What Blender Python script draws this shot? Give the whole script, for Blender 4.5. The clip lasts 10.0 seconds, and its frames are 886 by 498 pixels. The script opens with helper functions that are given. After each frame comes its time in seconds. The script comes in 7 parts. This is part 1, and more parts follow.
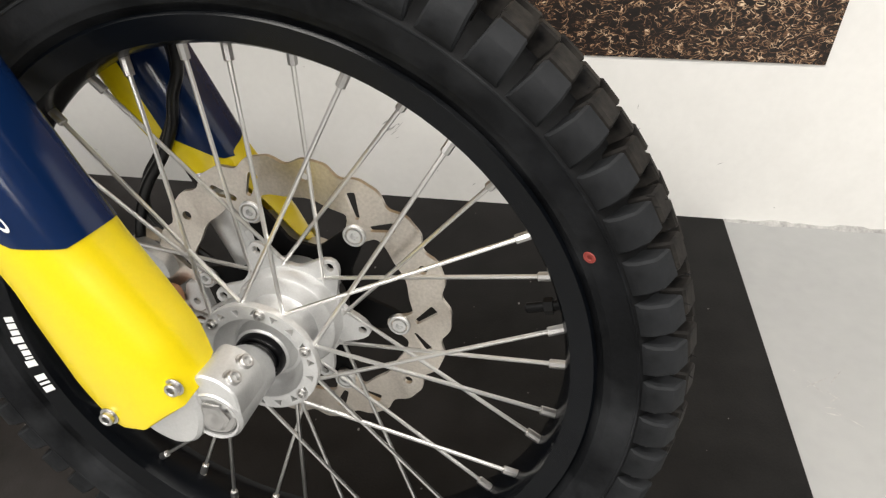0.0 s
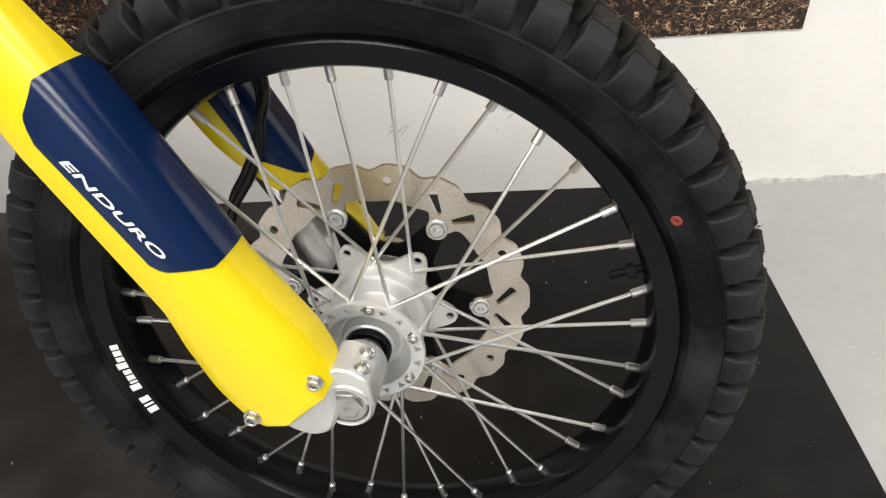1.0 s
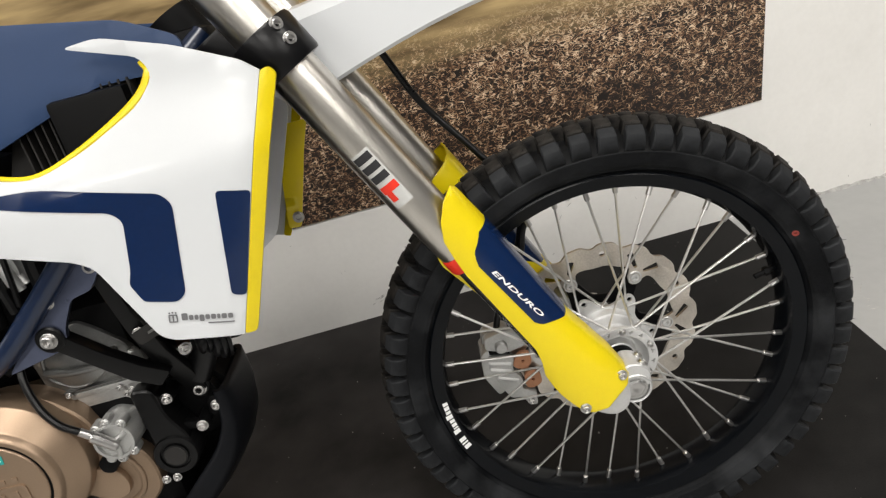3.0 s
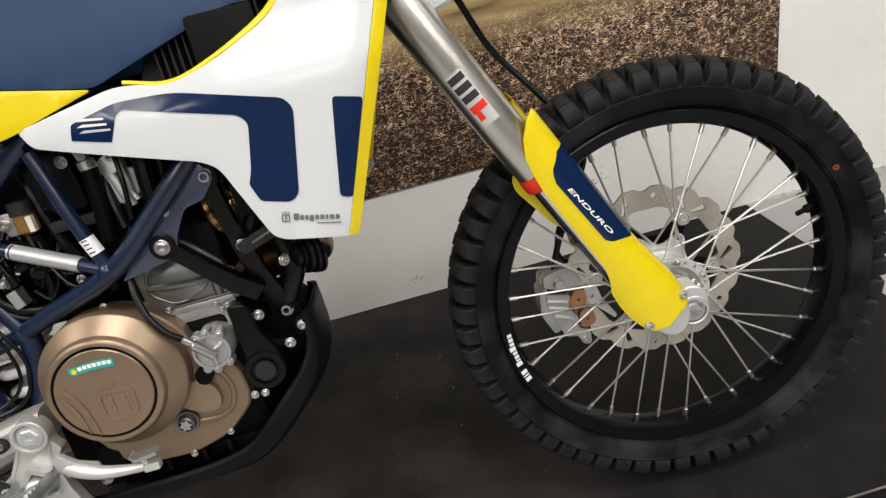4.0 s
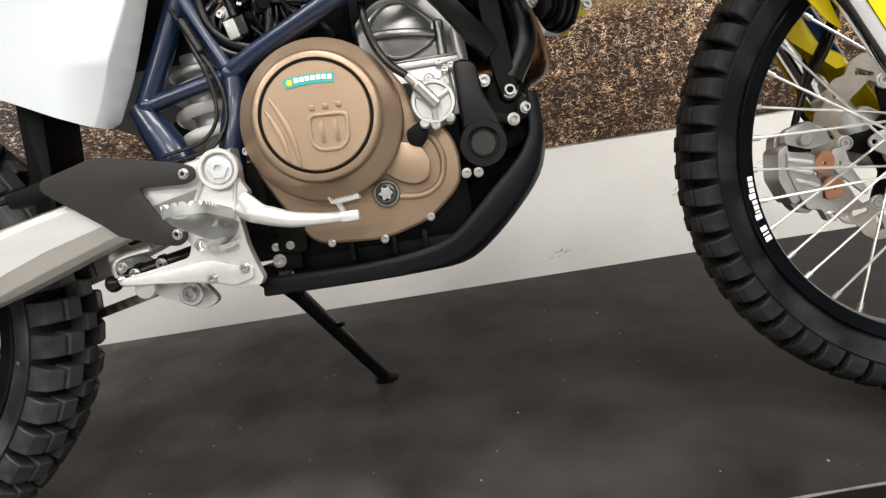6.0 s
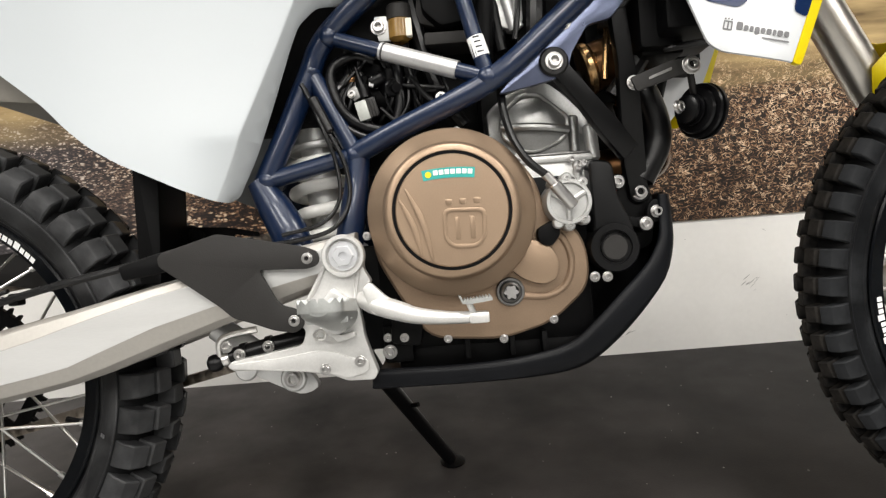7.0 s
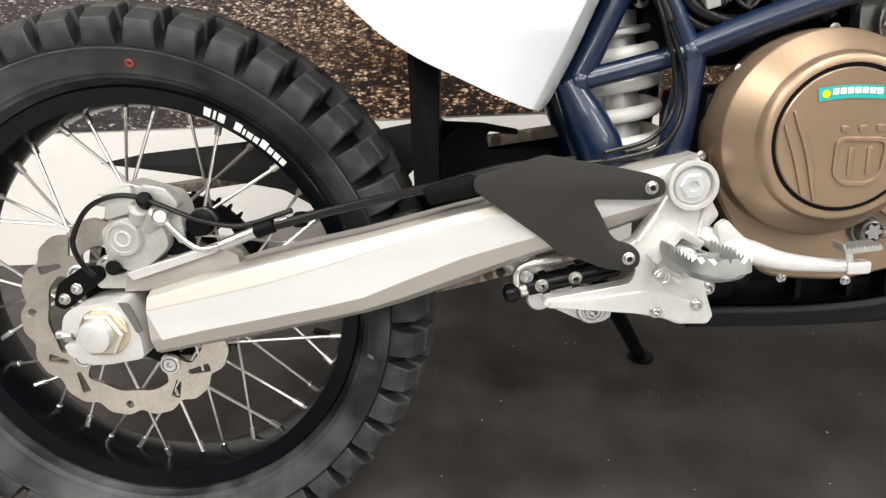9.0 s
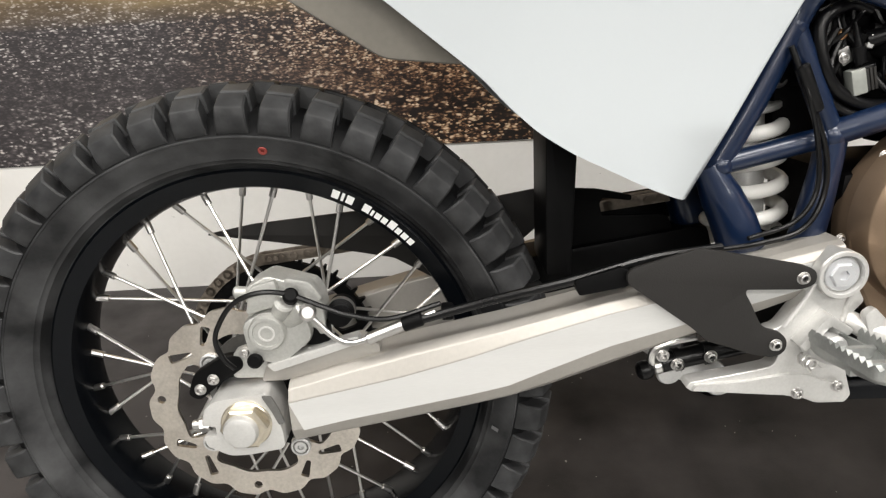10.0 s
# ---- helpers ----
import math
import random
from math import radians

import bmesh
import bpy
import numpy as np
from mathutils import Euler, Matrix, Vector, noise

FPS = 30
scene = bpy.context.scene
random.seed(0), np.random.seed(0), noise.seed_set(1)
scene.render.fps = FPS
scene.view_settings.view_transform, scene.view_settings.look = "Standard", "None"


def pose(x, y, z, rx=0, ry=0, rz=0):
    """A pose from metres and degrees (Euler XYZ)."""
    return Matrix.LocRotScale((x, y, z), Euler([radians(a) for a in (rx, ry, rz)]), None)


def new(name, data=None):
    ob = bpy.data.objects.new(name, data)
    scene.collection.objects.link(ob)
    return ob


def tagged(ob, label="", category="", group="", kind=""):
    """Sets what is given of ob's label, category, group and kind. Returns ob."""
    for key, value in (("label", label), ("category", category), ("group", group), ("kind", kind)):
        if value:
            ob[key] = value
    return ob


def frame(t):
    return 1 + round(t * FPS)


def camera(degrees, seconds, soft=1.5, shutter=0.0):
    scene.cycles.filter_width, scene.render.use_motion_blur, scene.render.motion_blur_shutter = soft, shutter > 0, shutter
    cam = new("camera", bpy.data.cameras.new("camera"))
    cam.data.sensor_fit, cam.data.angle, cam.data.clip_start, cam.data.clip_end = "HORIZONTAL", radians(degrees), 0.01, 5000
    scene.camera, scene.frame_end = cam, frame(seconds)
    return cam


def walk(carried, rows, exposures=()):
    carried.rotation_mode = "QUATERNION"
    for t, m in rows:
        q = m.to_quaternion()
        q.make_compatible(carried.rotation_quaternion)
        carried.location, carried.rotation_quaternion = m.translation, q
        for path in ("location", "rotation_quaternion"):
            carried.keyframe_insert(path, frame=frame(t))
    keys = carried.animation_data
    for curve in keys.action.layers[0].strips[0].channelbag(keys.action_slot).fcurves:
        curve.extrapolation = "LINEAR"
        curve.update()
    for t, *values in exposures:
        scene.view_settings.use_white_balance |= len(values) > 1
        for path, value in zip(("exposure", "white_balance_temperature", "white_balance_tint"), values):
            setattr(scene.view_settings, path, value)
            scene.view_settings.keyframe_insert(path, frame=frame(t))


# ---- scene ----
cam = camera(69.4, 10.0, soft=1.3)
METRES = 2.108
ROWS = [
    (0.0, 0.0, 0.0, 0.0, 0.0, 0.0, -0.0),
    (0.5, -0.0224, -0.0011, 0.0002, -1.62, -0.82, 3.69),
    (1.0, -0.0499, -0.0239, -0.0013, -2.81, -0.42, 6.7),
    (1.5, -0.082, -0.0625, 0.0107, -3.96, 2.12, 10.43),
    (2.0, -0.1225, -0.0996, 0.018, -3.64, 4.52, 14.51),
    (2.5, -0.1822, -0.1416, 0.0197, -5.13, 6.16, 18.26),
    (2.7, -0.2054, -0.158, 0.0189, -5.71, 6.94, 19.34),
    (3.25, -0.258, -0.1865, 0.0068, -7.0, 8.32, 20.3),
    (3.8, -0.3002, -0.1904, -0.0252, -7.47, 10.05, 20.18),
    (4.0, -0.3151, -0.1856, -0.039, -7.32, 10.8, 20.27),
    (4.5, -0.3543, -0.1581, -0.0808, -6.05, 12.94, 19.54),
    (5.0, -0.3937, -0.1194, -0.13, -5.24, 15.65, 17.71),
    (5.5, -0.4279, -0.0824, -0.1627, -4.44, 19.1, 15.3),
    (5.7, -0.44, -0.0665, -0.1761, -4.05, 21.09, 14.42),
    (6.25, -0.4725, -0.036, -0.1945, -3.85, 26.6, 11.3),
    (6.8, -0.5032, -0.0316, -0.1713, -4.62, 28.77, 8.91),
    (7.0, -0.5124, -0.0405, -0.1453, -5.01, 27.77, 8.48),
    (7.5, -0.547, -0.0479, -0.1068, -6.03, 24.5, 8.27),
    (8.0, -0.5787, -0.0457, -0.0874, -6.71, 20.04, 8.21),
    (8.5, -0.6178, -0.0165, -0.0761, -6.13, 16.11, 7.42),
    (9.0, -0.656, 0.0017, -0.0635, -5.05, 12.64, 6.23),
    (9.5, -0.6971, 0.0068, -0.0465, -4.45, 10.94, 5.49),
    (10.0, -0.7253, -0.0009, -0.004, -6.51, 10.36, 7.61),
]
BASE = pose(1.7176, -0.378, 0.7727, -38.725, 0.921, 8.484)
EXPOSURES = [(0.0, 0.18), (2.0, 0.08), (2.5, -0.06), (4.0, -0.27), (4.5, -0.1), (5.0, 0.26), (5.5, 0.48), (5.8, 0.45), (7.0, 0.34), (7.5, 0.28), (8.5, 0.4), (9.0, 0.58), (9.5, 0.5), (10.0, 0.26)]
walk(cam, [(t, BASE @ pose(METRES * x, METRES * y, METRES * z, 90 + pitch, roll, yaw)) for t, x, y, z, yaw, pitch, roll in ROWS], EXPOSURES)

# ---- light: a showroom with rows of ceiling panels ----
world = bpy.data.worlds.new("world")
scene.world = world
world.use_nodes = True
world.node_tree.nodes["Background"].inputs[0].default_value = (0.9, 0.95, 1.0, 1)
world.node_tree.nodes["Background"].inputs[1].default_value = 0.1
PANELS = [(x, y) for y in (-0.75, -2.6, -4.4) for x in (-1.3, 1.0, 3.3)]
PANEL_POWER, CEIL = 34.0, 2.9
for px, py in PANELS:
    lamp = bpy.data.lights.new("panel_light", "AREA")
    lamp.shape, lamp.size, lamp.size_y, lamp.energy, lamp.color = "RECTANGLE", 1.3, 0.6, PANEL_POWER, (1.0, 0.97, 0.925)
    new("panel_light", lamp).matrix_world = pose(px, py, CEIL - 0.035)


# ---- materials ----
def mat(name, color, rough=0.5, metal=0.0, var=0.12, grain=180.0, bump=0.08, blotch=6.0, coat=0.0, dist=0.0006, stretch=(1, 1, 1), rvar=0.12, trans=0.0, spec=0.5, dust=0.0, dust_col=(0.3, 0.27, 0.22), dust_scale=14.0, rnd=0.0, dust_from=(0.45, 0.75)):
    """Base colour with blotches and fine grain, both in roughness and relief too."""
    m = bpy.data.materials.new(name)
    m.use_nodes = True
    nt = m.node_tree
    b = nt.nodes["Principled BSDF"]
    tc = nt.nodes.new("ShaderNodeTexCoord")
    mp = nt.nodes.new("ShaderNodeMapping")
    mp.inputs["Scale"].default_value = stretch
    nt.links.new(tc.outputs["Object"], mp.inputs[0])
    n1, n2 = nt.nodes.new("ShaderNodeTexNoise"), nt.nodes.new("ShaderNodeTexNoise")
    n1.inputs["Scale"].default_value, n2.inputs["Scale"].default_value = blotch, grain
    n1.inputs["Detail"].default_value, n2.inputs["Detail"].default_value = 5, 4
    for n in (n1, n2):
        nt.links.new(mp.outputs[0], n.inputs["Vector"])
    add = nt.nodes.new("ShaderNodeMath")
    add.operation = "MULTIPLY_ADD"
    nt.links.new(n2.outputs["Fac"], add.inputs[0])
    add.inputs[1].default_value = 0.5
    nt.links.new(n1.outputs["Fac"], add.inputs[2])
    ramp = nt.nodes.new("ShaderNodeMapRange")
    ramp.inputs["From Min"].default_value, ramp.inputs["From Max"].default_value = 0.5, 1.0
    ramp.inputs["To Min"].default_value, ramp.inputs["To Max"].default_value = 1 - var, 1 + var
    nt.links.new(add.outputs[0], ramp.inputs["Value"])
    mix = nt.nodes.new("ShaderNodeVectorMath")
    mix.operation = "SCALE"
    mix.inputs[0].default_value = color
    nt.links.new(ramp.outputs[0], mix.inputs["Scale"])
    out = mix.outputs[0]
    if rnd:
        info = nt.nodes.new("ShaderNodeObjectInfo")
        rv = nt.nodes.new("ShaderNodeMapRange")
        rv.inputs["To Min"].default_value, rv.inputs["To Max"].default_value = 1 - rnd, 1 + rnd
        nt.links.new(info.outputs["Random"], rv.inputs["Value"])
        each = nt.nodes.new("ShaderNodeVectorMath")
        each.operation = "SCALE"
        nt.links.new(out, each.inputs[0])
        nt.links.new(rv.outputs[0], each.inputs["Scale"])
        out = each.outputs[0]
    if dust:
        n3 = nt.nodes.new("ShaderNodeTexNoise")
        n3.inputs["Scale"].default_value, n3.inputs["Detail"].default_value = dust_scale, 8
        nt.links.new(tc.outputs["Object"], n3.inputs["Vector"])
        r3 = nt.nodes.new("ShaderNodeMapRange")
        r3.inputs["From Min"].default_value, r3.inputs["From Max"].default_value, r3.inputs["To Max"].default_value = *dust_from, dust
        nt.links.new(n3.outputs["Fac"], r3.inputs["Value"])
        mx = nt.nodes.new("ShaderNodeMix")
        mx.data_type = "RGBA"
        nt.links.new(r3.outputs[0], mx.inputs["Factor"])
        nt.links.new(out, mx.inputs["A"])
        mx.inputs["B"].default_value = (*dust_col, 1)
        out = mx.outputs["Result"]
    nt.links.new(out, b.inputs["Base Color"])
    rr = nt.nodes.new("ShaderNodeMapRange")
    rr.inputs["From Min"].default_value, rr.inputs["From Max"].default_value = 0.3, 0.7
    rr.inputs["To Min"].default_value, rr.inputs["To Max"].default_value = max(0.02, rough - rvar * rough), min(1, rough + rvar * rough)
    nt.links.new(n1.outputs["Fac"], rr.inputs["Value"])
    nt.links.new(rr.outputs[0], b.inputs["Roughness"])
    b.inputs["Metallic"].default_value = metal
    b.inputs["Specular IOR Level"].default_value = spec
    b.inputs["Coat Weight"].default_value = coat
    b.inputs["Coat Roughness"].default_value = 0.08
    b.inputs["Transmission Weight"].default_value = trans
    if bump:
        bp = nt.nodes.new("ShaderNodeBump")
        bp.inputs["Strength"].default_value, bp.inputs["Distance"].default_value = bump, dist
        nt.links.new(n2.outputs["Fac"], bp.inputs["Height"])
        nt.links.new(bp.outputs[0], b.inputs["Normal"])
    return m


RUBBER = mat("tyre_rubber", (0.0058, 0.0062, 0.007), 0.5, spec=0.07, var=0.5, grain=260, bump=0.4, blotch=18, dust=0.7, dust_col=(0.043, 0.045, 0.048), rnd=0.4)
TREAD = mat("dusty_tread_rubber", (0.006, 0.006, 0.0062), 0.6, spec=0.07, var=0.5, grain=260, bump=0.5, blotch=30, dust=0.85, dust_col=(0.062, 0.055, 0.048), dust_scale=30.0, rnd=0.4, dust_from=(0.4, 0.7))
RIM = mat("black_anodised", (0.0016, 0.0022, 0.0033), 0.24, spec=0.17, var=0.2, bump=0.03, blotch=12)
STEEL = mat("stainless", (0.74, 0.73, 0.71), 0.3, 1.0, var=0.04, grain=300, bump=0.0, rvar=0.03)
ZINC = mat("zinc_bolt", (0.52, 0.51, 0.5), 0.32, 1.0, var=0.1, grain=200, bump=0.05)
DISC = mat("brushed_disc", (0.62, 0.575, 0.52), 0.32, 1.0, var=0.25, grain=350, bump=0.12, blotch=14, dust=0.4, dust_col=(0.24, 0.19, 0.14), dust_scale=11.0)
CAST = mat("cast_aluminium", (0.63, 0.63, 0.625), 0.44, 0.65, var=0.1, grain=500, bump=0.25, blotch=25)
CALIPER = mat("grey_cast_caliper", (0.45, 0.45, 0.43), 0.44, 0.6, var=0.18, grain=420, bump=0.4, blotch=30)
CASTGREY = mat("cast_cylinder", (0.46, 0.46, 0.45), 0.4, 0.75, var=0.15, grain=480, bump=0.3, blotch=20)
CASTDARK = mat("cast_engine", (0.2, 0.198, 0.193), 0.36, 0.9, var=0.18, grain=480, bump=0.3, blotch=20)
HEADCAST = mat("cast_head", (0.25, 0.25, 0.245), 0.34, 0.88, var=0.18, grain=480, bump=0.25, blotch=20)
ALU = mat("brushed_aluminium", (0.66, 0.66, 0.65), 0.34, 0.5, var=0.05, grain=110, bump=0.08, blotch=5, stretch=(1, 8, 10))
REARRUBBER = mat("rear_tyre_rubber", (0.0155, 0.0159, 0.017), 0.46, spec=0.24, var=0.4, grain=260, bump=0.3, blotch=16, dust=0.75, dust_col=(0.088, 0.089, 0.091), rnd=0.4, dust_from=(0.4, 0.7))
# tyre rubber darkened to carry the shade between the knobs in its colour
GROOVESHADE = mat("groove_shade_rubber", (0.0075, 0.0077, 0.0082), 0.55, spec=0.09, var=0.3, grain=260, bump=0.3, blotch=16)
ALUSATIN = mat("satin_aluminium", (0.43, 0.41, 0.38), 0.5, 0.6, var=0.07, grain=240, bump=0.1, blotch=8)
WHITEALU = mat("bright_cast_bracket", (0.61, 0.605, 0.59), 0.4, 0.55, var=0.1, grain=420, bump=0.2, blotch=16)
NICKEL = mat("fork_tube", (0.63, 0.6, 0.55), 0.3, 1.0, var=0.02, rvar=0.01, grain=90, bump=0.0, blotch=5, stretch=(1, 1, 6))
SLIDER = mat("satin_slider", (0.62, 0.63, 0.65), 0.35, 0.6, var=0.04, grain=120, bump=0.01)
CHROME = mat("chrome", (0.75, 0.75, 0.76), 0.1, 1.0, var=0.04, grain=120, bump=0.01)
YELLOW = mat("yellow_plastic", (0.72, 0.56, 0.001), 0.34, var=0.04, grain=420, bump=0.04, coat=0.15)
NAVY = mat("navy_decal", (0.0031, 0.0138, 0.055), 0.15, spec=0.42, var=0.1, grain=200, bump=0.02)
BLUE = mat("blue_tank_plastic", (0.012, 0.033, 0.09), 0.5, spec=0.35, var=0.06, grain=500, bump=0.06)
FRAMEBLUE = mat("frame_blue_paint", (0.0024, 0.0105, 0.036), 0.32, 0.1, var=0.12, grain=700, bump=0.02, coat=0.3)
WHITE = mat("white_plastic", (0.58, 0.595, 0.61), 0.3, var=0.008, grain=500, bump=0.02, coat=0.25, rvar=0.01)
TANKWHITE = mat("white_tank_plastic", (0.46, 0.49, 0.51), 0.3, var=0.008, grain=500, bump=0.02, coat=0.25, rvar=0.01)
GREYWHITE = mat("pale_grey_plastic", (0.55, 0.56, 0.57), 0.42, var=0.04, grain=420, bump=0.05)
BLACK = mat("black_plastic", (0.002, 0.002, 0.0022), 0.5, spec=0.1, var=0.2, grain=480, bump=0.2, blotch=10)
SATINBLACK = mat("satin_black_paint", (0.0025, 0.0025, 0.0027), 0.34, spec=0.22, var=0.2, grain=500, bump=0.12, blotch=9)
GUARD = mat("black_textured_plastic", (0.0155, 0.0144, 0.0136), 0.6, spec=0.3, var=0.12, grain=900, bump=0.3, blotch=8)
SKIDBLACK = mat("moulded_black_plastic", (0.0034, 0.0038, 0.005), 0.42, spec=0.13, var=0.25, grain=420, bump=0.2, blotch=9)
GLOSSBLACK = mat("gloss_black", (0.003, 0.003, 0.0035), 0.3, spec=0.25, var=0.15, grain=300, bump=0.0, rvar=0.03)
HOSE = mat("rubber_hose", (0.003, 0.003, 0.0033), 0.3, spec=0.32, var=0.15, grain=260, bump=0.1)
BRONZE = mat("bronze_cover", (0.31, 0.222, 0.152), 0.4, 0.74, var=0.08, grain=650, bump=0.12, blotch=9)
BRONZEDARK = mat("bronze_case", (0.25, 0.177, 0.12), 0.42, 0.66, var=0.12, grain=550, bump=0.25, blotch=12)
RED = mat("red_ring", (0.75, 0.03, 0.012), 0.4, var=0.05)
REDDOT = mat("red_paint_dot", (0.2520, 0.0360, 0.0270), 0.6, var=0.15, grain=400)
PAD = mat("brake_pad_copper", (0.4, 0.19, 0.1), 0.6, 0.2, var=0.15)
AMBER = mat("amber_cup", (0.3, 0.17, 0.04), 0.2, var=0.1, trans=0.3)
CREAM = mat("cream_plastic", (0.7, 0.66, 0.55), 0.4, var=0.05)
HEADER = mat("heat_tinted_pipe", (0.17, 0.085, 0.035), 0.28, 0.9, var=0.3, blotch=14)
SPRING = mat("white_spring", (0.8, 0.79, 0.76), 0.35, var=0.04, coat=0.3)
INK = mat("black_print", (0.02, 0.02, 0.022), 0.5, var=0.1)
GREYINK = mat("grey_print", (0.13, 0.13, 0.135), 0.5, var=0.05)
WHITEINK = mat("white_print", (0.85, 0.85, 0.84), 0.45, var=0.04)
TEAL = mat("teal_badge", (0.02, 0.3, 0.27), 0.3, var=0.1)
PALEPRINT = mat("pale_silver_print", (0.62, 0.62, 0.6), 0.4, 0.3, var=0.05)
SILVERLABEL = mat("silver_label", (0.5, 0.5, 0.5), 0.35, 0.6, var=0.1)
CHAINM = mat("chain_steel", (0.25, 0.215, 0.18), 0.4, 0.85, var=0.3, grain=200)
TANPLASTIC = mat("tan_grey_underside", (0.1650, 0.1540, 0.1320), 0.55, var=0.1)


# ---- mesh tools ----
def lerp(a, b, k):
    return a + (b - a) * k


def soft(a, b, v):
    v = max(0.0, min(1.0, (v - a) / (b - a)))
    return v * v * (3 - 2 * v)


def finish(bm, name, material, sharp=32):
    bmesh.ops.recalc_face_normals(bm, faces=bm.faces[:])
    for f in bm.faces:
        f.smooth = True
    lim = radians(sharp)
    for e in bm.edges:
        if len(e.link_faces) == 2 and e.calc_face_angle(0) > lim:
            e.smooth = False
    me = bpy.data.meshes.new(name)
    bm.to_mesh(me)
    bm.free()
    me.materials.append(material)
    return me


def part(name, bm, material, parent, label="", m=None):
    """Links a bmesh (or a shared mesh) as one object under a thing or a part."""
    me = bm if isinstance(bm, bpy.types.Mesh) else finish(bm, name, material)
    ob = new(name, me)
    ob.parent = parent
    if m is not None:
        ob.matrix_basis = m
    return tagged(ob, label)


def merged(bm, other, m=None):
    """Adds a bmesh to another."""
    me = bpy.data.meshes.new("tmp")
    if m is not None:
        other.transform(m)
    other.to_mesh(me)
    other.free()
    bm.from_mesh(me)
    bpy.data.meshes.remove(me)
    return bm


def group_of(*bms):
    bm = bmesh.new()
    for b in bms:
        merged(bm, b)
    return bm


def box(x0, x1, y0, y1, z0, z1, bevel=0.0, seg=2):
    bm = bmesh.new()
    bmesh.ops.create_cube(bm, size=1, matrix=Matrix.LocRotScale(((x0 + x1) / 2, (y0 + y1) / 2, (z0 + z1) / 2), None, (x1 - x0, y1 - y0, z1 - z0)))
    if bevel:
        bmesh.ops.bevel(bm, geom=bm.edges[:], offset=bevel, segments=seg, profile=0.6, affect="EDGES")
    return bm


def along(p0, p1):
    """A matrix at p0 whose z axis points to p1."""
    d = Vector(p1) - Vector(p0)
    return Matrix.Translation(p0) @ d.to_track_quat("Z", "Y").to_matrix().to_4x4(), d.length


def lathe(profile, n=48, m=None):
    """Turns (height, radius) pairs round the z axis; the ends are capped unless the profile is a closed ring."""
    bm = bmesh.new()
    rings = []
    for h, r in profile:
        if r < 1e-6:
            rings.append([bm.verts.new((0, 0, h))])
        else:
            rings.append([bm.verts.new((r * math.cos(2 * math.pi * k / n), r * math.sin(2 * math.pi * k / n), h)) for k in range(n)])
    for a, b in zip(rings, rings[1:]):
        for k in range(n):
            j = (k + 1) % n
            vs = [a[0]] if len(a) == 1 else [a[k], a[j]]
            vs += [b[0]] if len(b) == 1 else [b[j], b[k]]
            if len(vs) > 2:
                bm.faces.new(vs)
    for ring in (rings[0], rings[-1]):
        if len(ring) > 2 and profile[0] != profile[-1]:
            bm.faces.new(ring)
    if profile[0] == profile[-1]:
        bmesh.ops.remove_doubles(bm, verts=bm.verts[:], dist=1e-6)
    if m is not None:
        bm.transform(m)
    return bm


TOY = Matrix.Rotation(radians(90), 4, "X")  # z axis to -y: heights count towards the right-hand side


def turned(x, z, profile, n=40):
    """A lathe whose axis lies across the bike at (x, z); profile pairs are (y, radius)."""
    return lathe([(-y, r) for y, r in profile], n, Matrix.Translation((x, 0, z)) @ TOY)


def rod(p0, p1, r, n=12, r1=None, bevel=0.0):
    m, length = along(p0, p1)
    r1 = r if r1 is None else r1
    if bevel:
        prof = [(0, r - bevel), (bevel, r), (length - bevel, r1), (length, r1 - bevel)]
    else:
        prof = [(0, r), (length, r1)]
    return lathe(prof, n, m)


def smoothed(pts, steps=6):
    """Catmull-Rom through the points."""
    p = [Vector(q) for q in pts]
    p = [p[0] * 2 - p[1]] + p + [p[-1] * 2 - p[-2]]
    out = []
    for i in range(1, len(p) - 2):
        for s in range(steps):
            t = s / steps
            out.append(0.5 * (2 * p[i] + (p[i + 1] - p[i - 1]) * t + (2 * p[i - 1] - 5 * p[i] + 4 * p[i + 1] - p[i + 2]) * t * t + (3 * p[i] - p[i - 1] - 3 * p[i + 1] + p[i + 2]) * t ** 3))
    out.append(p[-2])
    return out


def pipe(pts, r, n=12, steps=6):
    """A round pipe along a smooth line; r may be a list for the given points."""
    line = smoothed(pts, steps)
    radii = [r] * len(line) if not isinstance(r, (list, tuple)) else [lerp(r[min(i // steps, len(r) - 1)], r[min(i // steps + 1, len(r) - 1)], (i % steps) / steps) for i in range(len(line))]
    bm = bmesh.new()
    rings, up = [], Vector((0.13, 0.97, 0.2))
    for i, p in enumerate(line):
        d = (line[min(i + 1, len(line) - 1)] - line[max(i - 1, 0)]).normalized()
        a = (up - d * up.dot(d)).normalized()
        up = a
        b = d.cross(a)
        rings.append([bm.verts.new(p + radii[i] * (a * math.cos(2 * math.pi * k / n) + b * math.sin(2 * math.pi * k / n))) for k in range(n)])
    for a, b in zip(rings, rings[1:]):
        for k in range(n):
            bm.faces.new((a[k], a[(k + 1) % n], b[(k + 1) % n], b[k]))
    bm.faces.new(rings[0])
    bm.faces.new(rings[-1])
    return bm


def rounded(outline, r, n=4):
    """The outline (pairs) with its corners rounded; r is one radius or one for each corner."""
    out, k = [], len(outline)
    for i in range(k):
        p, a, b = Vector(outline[i]), Vector(outline[i - 1]), Vector(outline[(i + 1) % k])
        q = r[i] if isinstance(r, (list, tuple)) else r
        da, db = (a - p), (b - p)
        q = min(q, da.length * 0.45, db.length * 0.45)
        if q < 1e-5:
            out.append(tuple(p))
            continue
        s, e = p + da.normalized() * q, p + db.normalized() * q
        for j in range(n + 1):
            t = j / n
            v = s * (1 - t) ** 2 + p * 2 * t * (1 - t) + e * t * t
            out.append(tuple(v))
    return out


